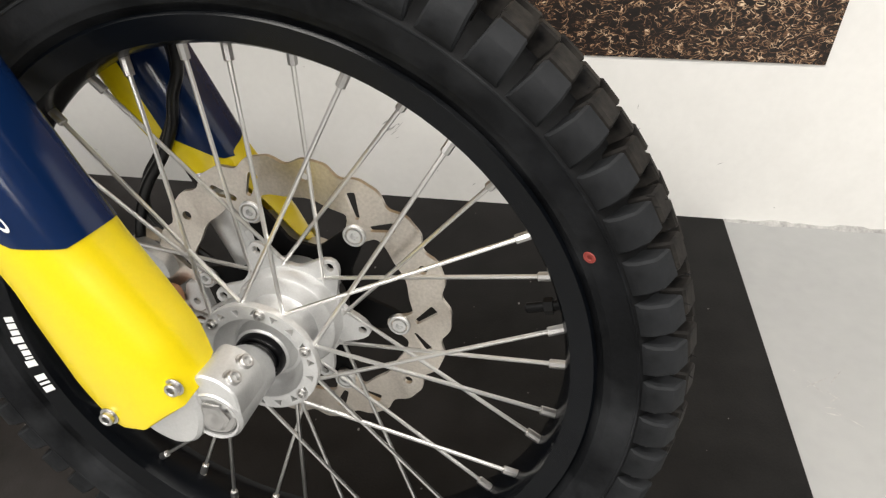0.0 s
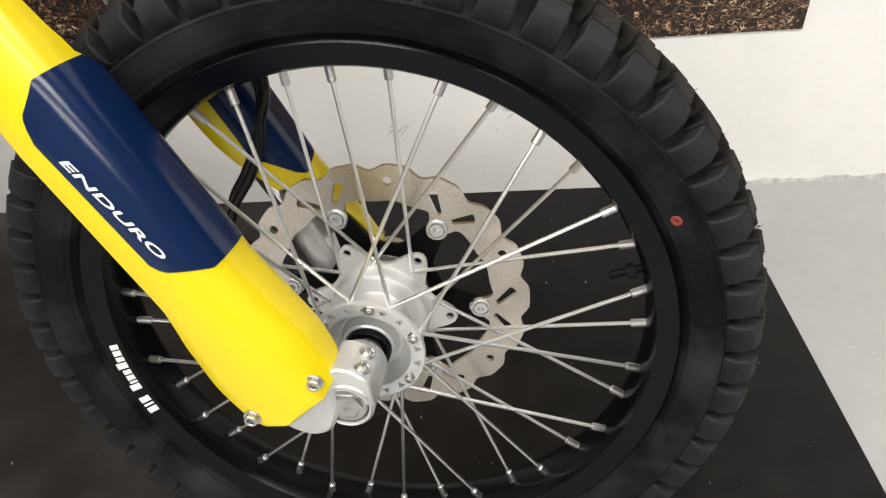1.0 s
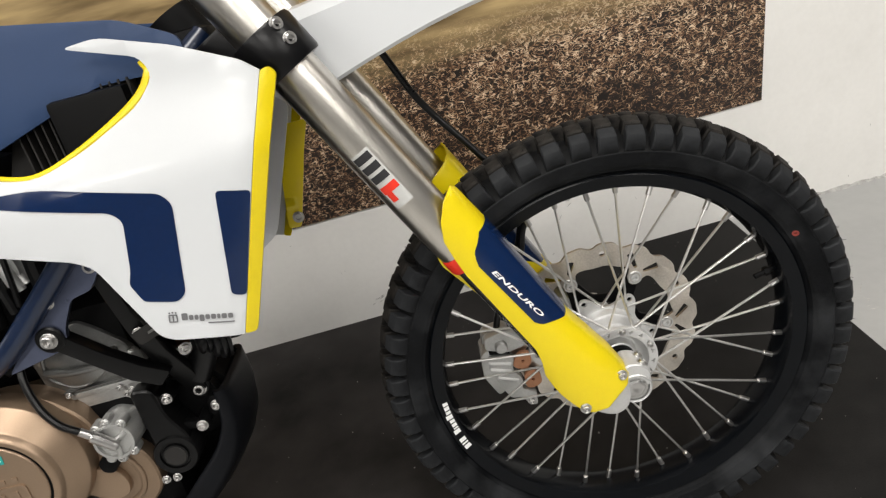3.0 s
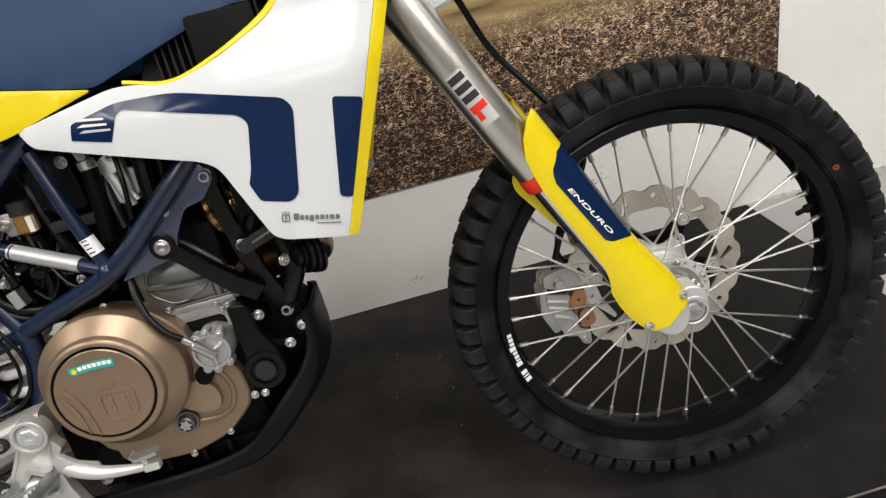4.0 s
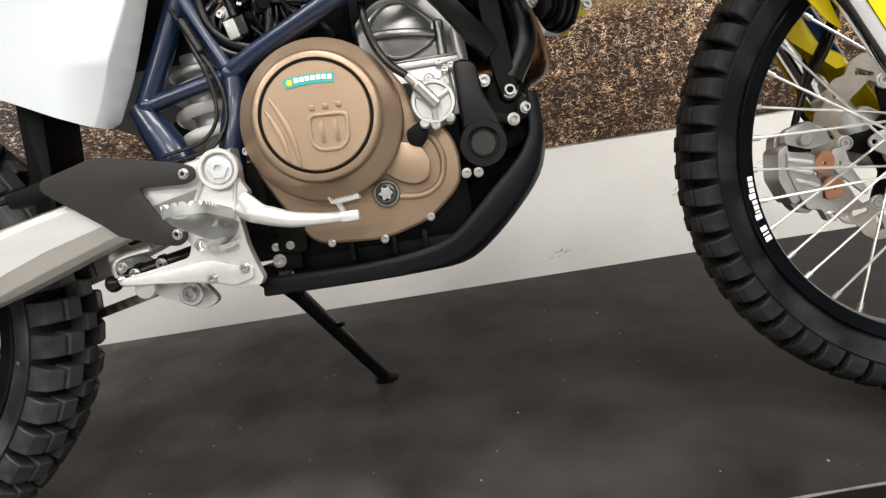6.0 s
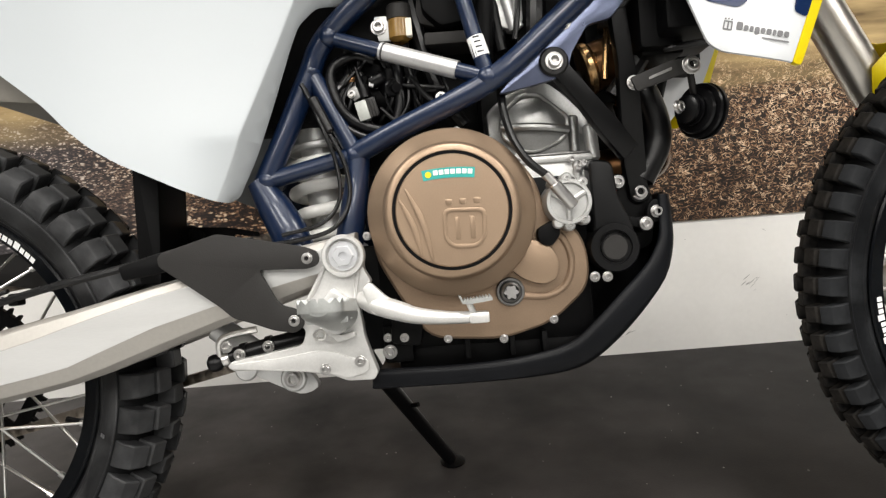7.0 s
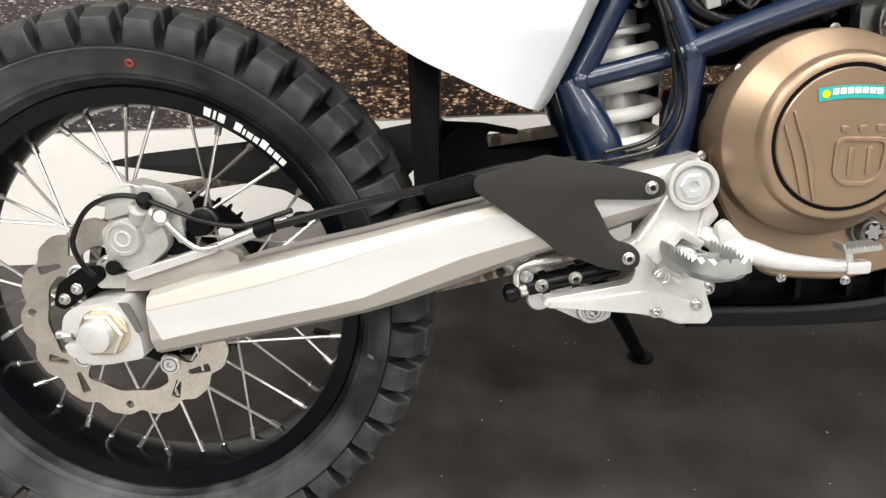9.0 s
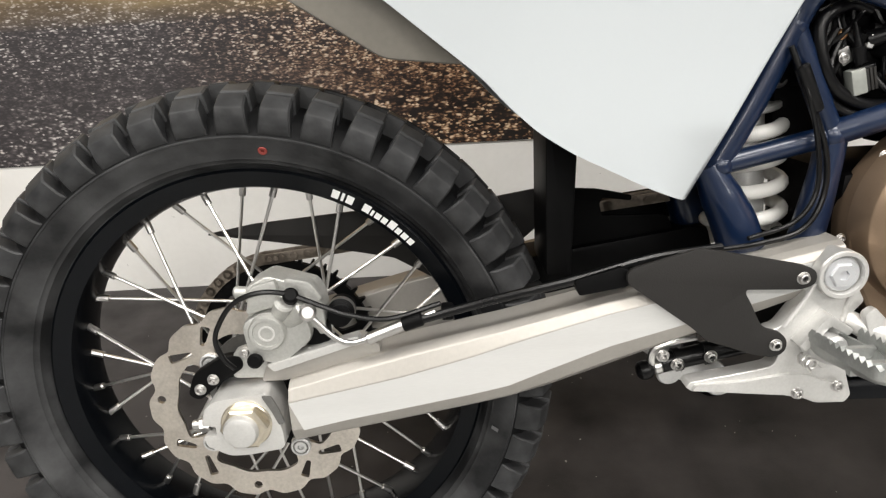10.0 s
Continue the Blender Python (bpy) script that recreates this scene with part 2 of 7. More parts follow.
def plate(outline, y0, y1, bevel=0.0, holes=(), seg=2):
    """An upright plate: outline of (x, z) pairs, from y0 (outer) to y1, with holes through it."""
    bm = bmesh.new()
    edges = []
    for loop in (outline, *holes):
        vs = [bm.verts.new((x, y0, z)) for x, z in loop]
        edges += [bm.edges.new((vs[i], vs[(i + 1) % len(vs)])) for i in range(len(vs))]
    if holes:
        bmesh.ops.triangle_fill(bm, use_beauty=True, use_dissolve=False, edges=edges)
    else:
        bm.faces.new(bm.verts[:])
    res = bmesh.ops.extrude_face_region(bm, geom=bm.faces[:])
    for v in res["geom"]:
        if isinstance(v, bmesh.types.BMVert):
            v.co.y = y1
    if bevel:
        bmesh.ops.recalc_face_normals(bm, faces=bm.faces[:])
        es = [e for e in bm.edges if len(e.link_faces) == 2 and e.calc_face_angle(0) > 0.9 and abs(e.verts[0].co.y - e.verts[1].co.y) < 1e-6]
        bmesh.ops.bevel(bm, geom=es, offset=bevel, segments=seg, profile=0.6, affect="EDGES", clamp_overlap=True)
    return bm


def circle(x, z, r, n=16, a0=0.0):
    return [(x + r * math.cos(a0 + 2 * math.pi * k / n), z + r * math.sin(a0 + 2 * math.pi * k / n)) for k in range(n)]


def shell(outline, yf, thick, step=0.02, edge=0.0, cuts=()):
    """A panel whose outer face follows y = yf(x, z), with that thickness to the inside."""
    bm = bmesh.new()
    bm.faces.new([bm.verts.new((x, 0, z)) for x, z in outline])
    xs, zs = [p[0] for p in outline], [p[1] for p in outline]
    for lo, hi, no in ((min(xs), max(xs), (1, 0, 0)), (min(zs), max(zs), (0, 0, 1))):
        k = math.ceil(lo / step + 1e-6) * step
        while k < hi - 1e-6:
            bmesh.ops.bisect_plane(bm, geom=bm.verts[:] + bm.edges[:] + bm.faces[:], dist=1e-5, plane_co=Vector(no) * k, plane_no=no)
            k += step
    for co, no in cuts:
        bmesh.ops.bisect_plane(bm, geom=bm.verts[:] + bm.edges[:] + bm.faces[:], dist=1e-5, plane_co=co, plane_no=Vector(no).normalized())
    bmesh.ops.recalc_face_normals(bm, faces=bm.faces[:])
    res = bmesh.ops.extrude_face_region(bm, geom=bm.faces[:])
    top = {v for v in res["geom"] if isinstance(v, bmesh.types.BMVert)}
    for v in bm.verts:
        v.co.y = yf(v.co.x, v.co.z) + (thick if v in top else 0)
    if edge:
        bmesh.ops.recalc_face_normals(bm, faces=bm.faces[:])
        es = [e for e in bm.edges if len(e.link_faces) == 2 and e.calc_face_angle(0) > 1.1 and (e.verts[0] in top) == (e.verts[1] in top)]
        bmesh.ops.bevel(bm, geom=es, offset=edge, segments=2, profile=0.6, affect="EDGES", clamp_overlap=True)
    return bm


def bolt_mesh(r=0.008, h=0.0072, material=ZINC, socket=0.5):
    """A cap screw with washer and socket, its head towards -y."""
    prof = [(0, r * 1.25), (h * 0.14, r * 1.25), (h * 0.2, r * 1.18), (h * 0.2, r * 0.92), (h * 0.88, r * 0.92), (h, r * 0.8), (h, r * socket * 1.12), (h * 0.9, r * socket), (h * 0.04, r * socket), (h * 0.04, 0)]
    return finish(lathe(prof, 18, TOY), "bolt", material)


BOLT = bolt_mesh()


def bolts(parent, places, scale=1.0, mesh=None, name="bolt"):
    for x, y, z in places:
        part(name, mesh or BOLT, None, parent, m=Matrix.LocRotScale((x, y, z), Euler((0, (x * 71 + z * 37) % 1, 0)), (scale,) * 3))


def words(text, size, place, u, v, yf=None, lift=0.0006, material=WHITEINK, shear=0.0, width=None, weight=0.0001):
    """Built-in lettering laid on a surface: place is the start of the base line, u along it, v upwards."""
    cu = bpy.data.curves.new("text", "FONT")
    cu.body, cu.size, cu.extrude, cu.shear, cu.offset = text, size, 0.0002, shear, weight
    ob = bpy.data.objects.new("text", cu)
    scene.collection.objects.link(ob)
    bpy.context.view_layer.update()
    me = bpy.data.meshes.new_from_object(ob.evaluated_get(bpy.context.evaluated_depsgraph_get()))
    bpy.data.objects.remove(ob)
    w = max(p.co.x for p in me.vertices) - min(p.co.x for p in me.vertices)
    k = width / w if width else 1
    u, v, q = Vector(u).normalized(), Vector(v).normalized(), Vector(place)
    bm = bmesh.new()
    bm.from_mesh(me)
    bpy.data.meshes.remove(me)
    bmesh.ops.triangulate(bm, faces=bm.faces[:])
    for vert in bm.verts:
        c = vert.co
        p = q + u * c.x * k + v * c.y
        y = (yf(p.x, p.z) if yf else p.y) - lift - c.z
        vert.co = (p.x, y, p.z)
    return bm


# ---- the room ----
WALL_Y, MAT_X, MAT_Y = 0.742, 2.112, -0.208


def setting(name, bm, material, label, category):
    return tagged(new(name, finish(bm, name, material)), label, category, kind="structure")


WALLPAINT = mat("white_wall_paint", (0.85, 0.835, 0.805), 0.6, var=0.035, grain=70, bump=0.12, blotch=2.5, dist=0.001, dust=0.08, dust_col=(0.5, 0.48, 0.44))
FLOORPAINT = mat("grey_floor_paint", (0.35, 0.35, 0.345), 0.42, var=0.06, grain=45, bump=0.12, blotch=2.2, dist=0.001, dust=0.25, dust_col=(0.42, 0.42, 0.41))
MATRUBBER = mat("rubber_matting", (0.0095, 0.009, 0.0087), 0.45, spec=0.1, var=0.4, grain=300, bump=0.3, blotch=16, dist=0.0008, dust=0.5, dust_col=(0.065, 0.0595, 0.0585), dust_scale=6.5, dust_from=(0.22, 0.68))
# the pale blend over the mat grows stronger towards the rear wheel
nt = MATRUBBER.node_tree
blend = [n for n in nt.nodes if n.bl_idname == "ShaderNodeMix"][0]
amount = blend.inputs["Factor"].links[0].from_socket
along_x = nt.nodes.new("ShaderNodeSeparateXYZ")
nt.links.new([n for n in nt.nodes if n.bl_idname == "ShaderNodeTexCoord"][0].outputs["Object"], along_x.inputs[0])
rear_gain = nt.nodes.new("ShaderNodeMapRange")
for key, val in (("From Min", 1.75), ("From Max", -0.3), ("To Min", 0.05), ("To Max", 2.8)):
    rear_gain.inputs[key].default_value = val
nt.links.new(along_x.outputs["X"], rear_gain.inputs["Value"])
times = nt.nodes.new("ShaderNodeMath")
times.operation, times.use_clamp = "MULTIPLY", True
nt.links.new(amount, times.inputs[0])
nt.links.new(rear_gain.outputs[0], times.inputs[1])
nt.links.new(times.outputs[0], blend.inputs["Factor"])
# unseen walls and ceiling get dull tones to cut bounce light
ROOMPAINT = mat("grey_wall_paint", (0.2, 0.2, 0.2), 0.7, var=0.05, grain=60, blotch=2)
CEILPAINT = mat("ceiling_paint", (0.35, 0.35, 0.34), 0.8, var=0.04, grain=60, blotch=2)
setting("floor", box(-4, 5, -6, WALL_Y + 0.15, -0.12, -0.004), FLOORPAINT, "light grey painted concrete floor with scuffs", "floor")
setting("wall_north", box(-4, 5, WALL_Y, WALL_Y + 0.15, -0.004, 3.1), WALLPAINT, "white painted showroom wall with small scuffs", "wall")
setting("wall_south", box(-4, 5, -6.15, -6, -0.004, 3.1), ROOMPAINT, "unseen grey wall, kept dull to cut bounce light", "wall")
setting("wall_west", box(-4.15, -4, -6.15, WALL_Y + 0.15, -0.004, 3.1), ROOMPAINT, "unseen grey wall, kept dull to cut bounce light", "wall")
# unseen east wall, extra dark so the metal reflects less light
setting("wall_east", box(5, 5.15, -6.15, WALL_Y + 0.15, -0.004, 3.1), mat("dark_reflection_wall", (0.06, 0.06, 0.062), 0.7, var=0.05, grain=60, blotch=2), "unseen dark wall added to darken reflections", "wall")
setting("ceiling", box(-4, 5, -6, WALL_Y, CEIL, 3.1), CEILPAINT, "unseen ceiling, kept dull to cut bounce light", "ceiling")
GLOW = bpy.data.materials.new("lamp_diffuser")
GLOW.use_nodes = True
GLOW.node_tree.nodes["Principled BSDF"].inputs["Emission Color"].default_value = (1, 0.96, 0.9, 1)
GLOW.node_tree.nodes["Principled BSDF"].inputs["Emission Strength"].default_value = 4.0
for px, py in PANELS:
    lamp = tagged(new("ceiling_light"), "white rectangular ceiling light panel, switched on", "ceiling light", "ceiling lights")
    lamp.matrix_basis = pose(px, py, CEIL)
    part("frame", group_of(box(-0.69, 0.69, -0.34, -0.31, -0.025, 0, 0.004), box(-0.69, 0.69, 0.31, 0.34, -0.025, 0, 0.004), box(-0.69, -0.66, -0.31, 0.31, -0.025, 0, 0.004), box(0.66, 0.69, -0.31, 0.31, -0.025, 0, 0.004)), WHITE, lamp)
    part("diffuser", box(-0.66, 0.66, -0.31, 0.31, -0.018, 0), GLOW, lamp, "glowing white diffuser")

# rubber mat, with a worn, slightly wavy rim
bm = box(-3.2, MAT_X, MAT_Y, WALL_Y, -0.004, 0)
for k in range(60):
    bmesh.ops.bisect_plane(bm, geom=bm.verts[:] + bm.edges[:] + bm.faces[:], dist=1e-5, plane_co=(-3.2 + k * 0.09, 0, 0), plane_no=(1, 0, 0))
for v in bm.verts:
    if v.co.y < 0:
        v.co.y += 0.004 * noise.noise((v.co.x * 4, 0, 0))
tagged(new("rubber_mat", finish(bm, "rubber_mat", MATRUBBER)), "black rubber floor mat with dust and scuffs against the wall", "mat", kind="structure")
# darker strip that shows beyond the pale edge line
setting("mat_border", box(-3.2, MAT_X, -0.229, MAT_Y - 0.003, -0.004, -0.0015), mat("black_border", (0.006, 0.0058, 0.0056), 0.6, spec=0.1, var=0.3, grain=200, bump=0.3), "black strip along the edge of the mat", "mat")
bm = bmesh.new()
prev = None
rng = random.Random(12)
for k in range(520):
    x = -3.2 + k * 0.0102
    if x > MAT_X:
        break
    y = MAT_Y + 0.004 * noise.noise((x * 4, 0, 0))
    w = 0.0009 + 0.0014 * abs(noise.noise((x * 9, 3, 0))) + 0.0006 * rng.random()
    ring = [bm.verts.new((x, y + 0.0004, 0.0004)), bm.verts.new((x, y - w, 0.0002)), bm.verts.new((x, y - w - 0.001, -0.0014))]
    if prev:
        for a in (0, 1):
            bm.faces.new((prev[a], prev[a + 1], ring[a + 1], ring[a]))
    prev = ring
setting("mat_edge", bm, mat("pale_edge", (0.14, 0.13, 0.125), 0.8, var=0.4, grain=200, blotch=40), "pale uneven line along the edge of the rubber mat", "mat")
# uneven bead where wall and painted floor meet
bm = bmesh.new()
prev = None
rng = random.Random(4)
for k in range(200):
    x = MAT_X + 0.002 + k * 0.0145
    r = 0.0025 + 0.0045 * rng.random()
    ring = [bm.verts.new((x, WALL_Y + 0.001, -0.004 + r * 1.6)), bm.verts.new((x, WALL_Y - r * 0.5, -0.004 + r)), bm.verts.new((x, WALL_Y - r * 1.5, -0.005))]
    if prev:
        for a in (0, 1):
            bm.faces.new((prev[a], prev[a + 1], ring[a + 1], ring[a]))
    prev = ring
setting("trim", bm, mat("crumbly_joint", (0.42, 0.41, 0.395), 0.85, var=0.35, grain=220, bump=0.6, blotch=60, dist=0.003), "rough plaster bead along the foot of the wall", "trim")

# scuffs
SCUFF = mat("scuff_marks", (0.4, 0.39, 0.37), 0.7, var=0.4, grain=200)


def scuff(name, rows, parent_label, category, flat):
    """Thin stroke marks: place, length, angle and width."""
    bm = bmesh.new()
    for a, b, length, ang, w in rows:
        c, s = math.cos(radians(ang)), math.sin(radians(ang))
        pts = [(a - c * length / 2, b - s * length / 2), (a - s * w, b + c * w), (a + c * length / 2, b + s * length / 2), (a + s * w, b - c * w)]
        bm.faces.new([bm.verts.new((p, q, -0.0036) if flat else (p, WALL_Y - 0.0006, q)) for p, q in pts])
    return tagged(new(name, finish(bm, name, SCUFF)), parent_label, category, kind="structure")


rng = random.Random(9)
scuff("wall_scuffs", [(1.12 + rng.gauss(0, 0.02), 0.055 + rng.gauss(0, 0.012), rng.uniform(0.004, 0.034), rng.gauss(32, 9), rng.uniform(0.0005, 0.0018)) for _ in range(8)]
      + [(1.43 + rng.gauss(0, 0.02), 0.165 + rng.gauss(0, 0.012), rng.uniform(0.004, 0.034), rng.gauss(35, 12), rng.uniform(0.0005, 0.0018)) for _ in range(9)]
      + [(1.66 + rng.gauss(0, 0.022), 0.2 + rng.gauss(0, 0.02), rng.uniform(0.004, 0.036), rng.gauss(35, 14), rng.uniform(0.0005, 0.002)) for _ in range(11)]
      + [(rng.uniform(-0.6, 2.9), rng.uniform(0.02, 0.3), rng.uniform(0.004, 0.014), rng.uniform(0, 180), 0.0007) for _ in range(26)], "dark scuff strokes on white wall paint", "scuffs", False)
scuff("floor_scuffs", [(2.18 + rng.uniform(-0.02, 0.03), 0.3 + rng.uniform(-0.05, 0.05), rng.uniform(0.01, 0.05), rng.uniform(-70, 60), 0.0012) for _ in range(9)]
      + [(rng.uniform(2.14, 2.9), rng.uniform(-0.3, 0.65), rng.uniform(0.004, 0.012), rng.uniform(0, 180), 0.001) for _ in range(14)], "dark scuff strokes on grey floor paint", "scuffs", True)
# pale specks of dust and crumbs on the mat
SPECK = mat("pale_dust", (0.22, 0.21, 0.2), 0.9, var=0.4)
bm = bmesh.new()
for _ in range(240):
    x, y, r = rng.uniform(-0.8, 2.05), rng.uniform(-0.2, 0.7), rng.choice((0.0006, 0.0008, 0.001, 0.001, 0.0018))
    bmesh.ops.create_icosphere(bm, subdivisions=1, radius=r, matrix=Matrix.LocRotScale((x, y, r * 0.3), None, (1, rng.uniform(0.6, 1.8), 0.5)))
tagged(new("dust_specks", finish(bm, "dust_specks", SPECK)), "pale crumbs and dust specks on the black mat", "dust", kind="stuff")


# ---- the printed mural of a gravel road ----
def mural_material():
    m = bpy.data.materials.new("mural_print")
    m.use_nodes = True
    nt = m.node_tree
    b = nt.nodes["Principled BSDF"]
    tc = nt.nodes.new("ShaderNodeTexCoord")

    def node(kind, **sets):
        n = nt.nodes.new(kind)
        for k, v in sets.items():
            n.inputs[k.replace("_", " ")].default_value = v
        return n

    sep = nt.nodes.new("ShaderNodeSeparateXYZ")
    nt.links.new(tc.outputs["Object"], sep.inputs[0])
    big = node("ShaderNodeTexNoise", Scale=3.2, Detail=3.0)
    nt.links.new(tc.outputs["Object"], big.inputs["Vector"])

    def math_node(op, x, y, clamp=False):
        n = nt.nodes.new("ShaderNodeMath")
        n.operation, n.use_clamp = op, clamp
        for sock, v in zip(n.inputs, (x, y)):
            if isinstance(v, (int, float)):
                sock.default_value = v
            else:
                nt.links.new(v, sock)
        return n.outputs[0]

    def flakes(scale, flat, shift):
        """Lying stones: stretched cells, each with a chance of its own, bent a little and fading to their rims."""
        mp = node("ShaderNodeMapping", Scale=(1, 1, flat), Location=(shift, shift, shift))
        nt.links.new(tc.outputs["Object"], mp.inputs[0])
        bend = node("ShaderNodeTexNoise", Scale=scale * 0.45, Detail=2.0)
        nt.links.new(mp.outputs[0], bend.inputs["Vector"])
        push = nt.nodes.new("ShaderNodeVectorMath")
        push.operation = "MULTIPLY_ADD"
        nt.links.new(bend.outputs["Color"], push.inputs[0])
        push.inputs[1].default_value = (2.4 / scale,) * 3
        nt.links.new(mp.outputs[0], push.inputs[2])
        vor = node("ShaderNodeTexVoronoi", Scale=scale, Randomness=1.0)
        nt.links.new(push.outputs[0], vor.inputs["Vector"])
        cell = nt.nodes.new("ShaderNodeSeparateColor")
        nt.links.new(vor.outputs["Color"], cell.inputs[0])
        fade = math_node("SUBTRACT", 1.0, math_node("MULTIPLY", vor.outputs["Distance"], 1.15), True)
        return math_node("MULTIPLY", math_node("POWER", cell.outputs[0], 1.6), fade)

    fine = math_node("MAXIMUM", flakes(92.0, 2.5, 0.0), flakes(135.0, 2.2, 3.7))
    coarse = math_node("MAXIMUM", flakes(66.0, 2.3, 1.3), flakes(100.0, 2.0, 5.1))
    low = node("ShaderNodeMapRange", From_Min=0.56, From_Max=0.4)
    nt.links.new(sep.outputs["Z"], low.inputs["Value"])
    size = nt.nodes.new("ShaderNodeMix")
    nt.links.new(low.outputs[0], size.inputs["Factor"])
    nt.links.new(fine, size.inputs["A"])
    nt.links.new(coarse, size.inputs["B"])

    def strokes(scale, flat, shift):
        """Curled bright seams between dark hollows."""
        mp = node("ShaderNodeMapping", Scale=(1, 1, flat), Location=(shift, shift, shift))
        nt.links.new(tc.outputs["Object"], mp.inputs[0])
        n = node("ShaderNodeTexNoise", Scale=scale, Detail=1.6, Distortion=1.3)
        nt.links.new(mp.outputs[0], n.inputs["Vector"])
        away = math_node("ABSOLUTE", math_node("SUBTRACT", n.outputs["Fac"], 0.5), 0.0)
        return math_node("SUBTRACT", 1.0, math_node("MULTIPLY", away, 15.0), True)

    grain = node("ShaderNodeTexNoise", Scale=75.0, Detail=2.0)
    nt.links.new(tc.outputs["Object"], grain.inputs["Vector"])
    curled = math_node("MULTIPLY", math_node("MAXIMUM", strokes(52.0, 1.5, 0.7), math_node("MULTIPLY", strokes(38.0, 1.7, 2.9), 0.6)), math_node("MULTIPLY", grain.outputs["Fac"], 1.24))
    fore = node("ShaderNodeMapRange", From_Min=0.45, From_Max=0.95, To_Max=0.85)
    nt.links.new(sep.outputs["X"], fore.inputs["Value"])
    depth = node("ShaderNodeMapRange", From_Min=0.33, From_Max=0.62, To_Min=0.11, To_Max=-0.03)
    nt.links.new(sep.outputs["Z"], depth.inputs["Value"])
    curled = math_node("SUBTRACT", curled, depth.outputs[0])
    kind = nt.nodes.new("ShaderNodeMix")
    nt.links.new(fore.outputs[0], kind.inputs["Factor"])
    nt.links.new(size.outputs["Result"], kind.inputs["A"])
    nt.links.new(curled, kind.inputs["B"])
    drift = math_node("MULTIPLY", math_node("SUBTRACT", big.outputs["Fac"], 0.5), 0.5)
    level = math_node("ADD", kind.outputs["Result"], drift)

    def ramp_of(stops):
        r = nt.nodes.new("ShaderNodeValToRGB")
        while len(r.color_ramp.elements) < len(stops):
            r.color_ramp.elements.new(0.5)
        for el, (p, c) in zip(r.color_ramp.elements, stops):
            el.position, el.color = p, (*c, 1)
        nt.links.new(level, r.inputs[0])
        return r

    ramp = ramp_of([(0.12, (0.008, 0.0045, 0.003)), (0.22, (0.05, 0.025, 0.015)), (0.34, (0.2, 0.107, 0.058)), (0.46, (0.48, 0.31, 0.18)), (0.58, (0.8, 0.64, 0.46))])
    # grey asphalt with pale stones towards the rear wheel
    grey = ramp_of([(0.12, (0.036, 0.032, 0.034)), (0.36, (0.085, 0.074, 0.076)), (0.5, (0.21, 0.19, 0.185)), (0.68, (0.58, 0.55, 0.53))])
    side = node("ShaderNodeMapRange", From_Min=0.25, From_Max=-0.35)
    nt.links.new(sep.outputs["X"], side.inputs["Value"])
    mx = nt.nodes.new("ShaderNodeMix")
    mx.data_type = "RGBA"
    nt.links.new(side.outputs[0], mx.inputs["Factor"])
    nt.links.new(ramp.outputs[0], mx.inputs["A"])
    nt.links.new(grey.outputs[0], mx.inputs["B"])
    # golden blurred road higher up
    streak = node("ShaderNodeTexNoise", Scale=5.0, Detail=4.0)
    mp2 = node("ShaderNodeMapping", Scale=(1, 1, 7))
    nt.links.new(tc.outputs["Object"], mp2.inputs[0])
    nt.links.new(mp2.outputs[0], streak.inputs["Vector"])
    gold = nt.nodes.new("ShaderNodeValToRGB")
    gold.color_ramp.elements[0].position, gold.color_ramp.elements[0].color = 0.3, (0.12, 0.075, 0.03, 1)
    gold.color_ramp.elements[1].position, gold.color_ramp.elements[1].color = 0.7, (0.5, 0.36, 0.17, 1)
    nt.links.new(streak.outputs["Fac"], gold.inputs[0])
    up = node("ShaderNodeMapRange", From_Min=MURAL_GOLD - 0.05, From_Max=MURAL_GOLD + 0.06)
    nt.links.new(sep.outputs["Z"], up.inputs["Value"])
    mx2 = nt.nodes.new("ShaderNodeMix")
    mx2.data_type = "RGBA"
    nt.links.new(up.outputs[0], mx2.inputs["Factor"])
    nt.links.new(mx.outputs["Result"], mx2.inputs["A"])
    nt.links.new(gold.outputs[0], mx2.inputs["B"])
    nt.links.new(mx2.outputs["Result"], b.inputs["Base Color"])
    b.inputs["Roughness"].default_value = 0.45
    return m


MURAL_GOLD = 0.66
tagged(new("wall_mural", finish(box(-2.6, 2.195, WALL_Y - 0.003, WALL_Y, 0.33, 1.9), "wall_mural", mural_material())), "large printed photo mural of brown gravel on the wall", "mural")


# ---- the motorcycle: x forward, y to its left, z up in its own frame, leaning on its side stand ----
bike = tagged(new("motorcycle"), "white, yellow and navy enduro motorcycle on its side stand", "motorcycle")
BIKE = pose(0, -0.062, 0, -11, 0, 0)
bike.matrix_basis = BIKE
AXIS_FOOT = Vector((1.614, 0, 0))
STEER = Matrix.Translation(AXIS_FOOT) @ Matrix.Rotation(radians(-4.8), 4, Vector((-math.sin(radians(27)), 0, math.cos(radians(27))))) @ Matrix.Translation(-AXIS_FOOT)
FRONT, REAR = Vector((1.504, 0, 0.36)), Vector((0, 0, 0.326))
AXLE = (1.5025, 0.3602)


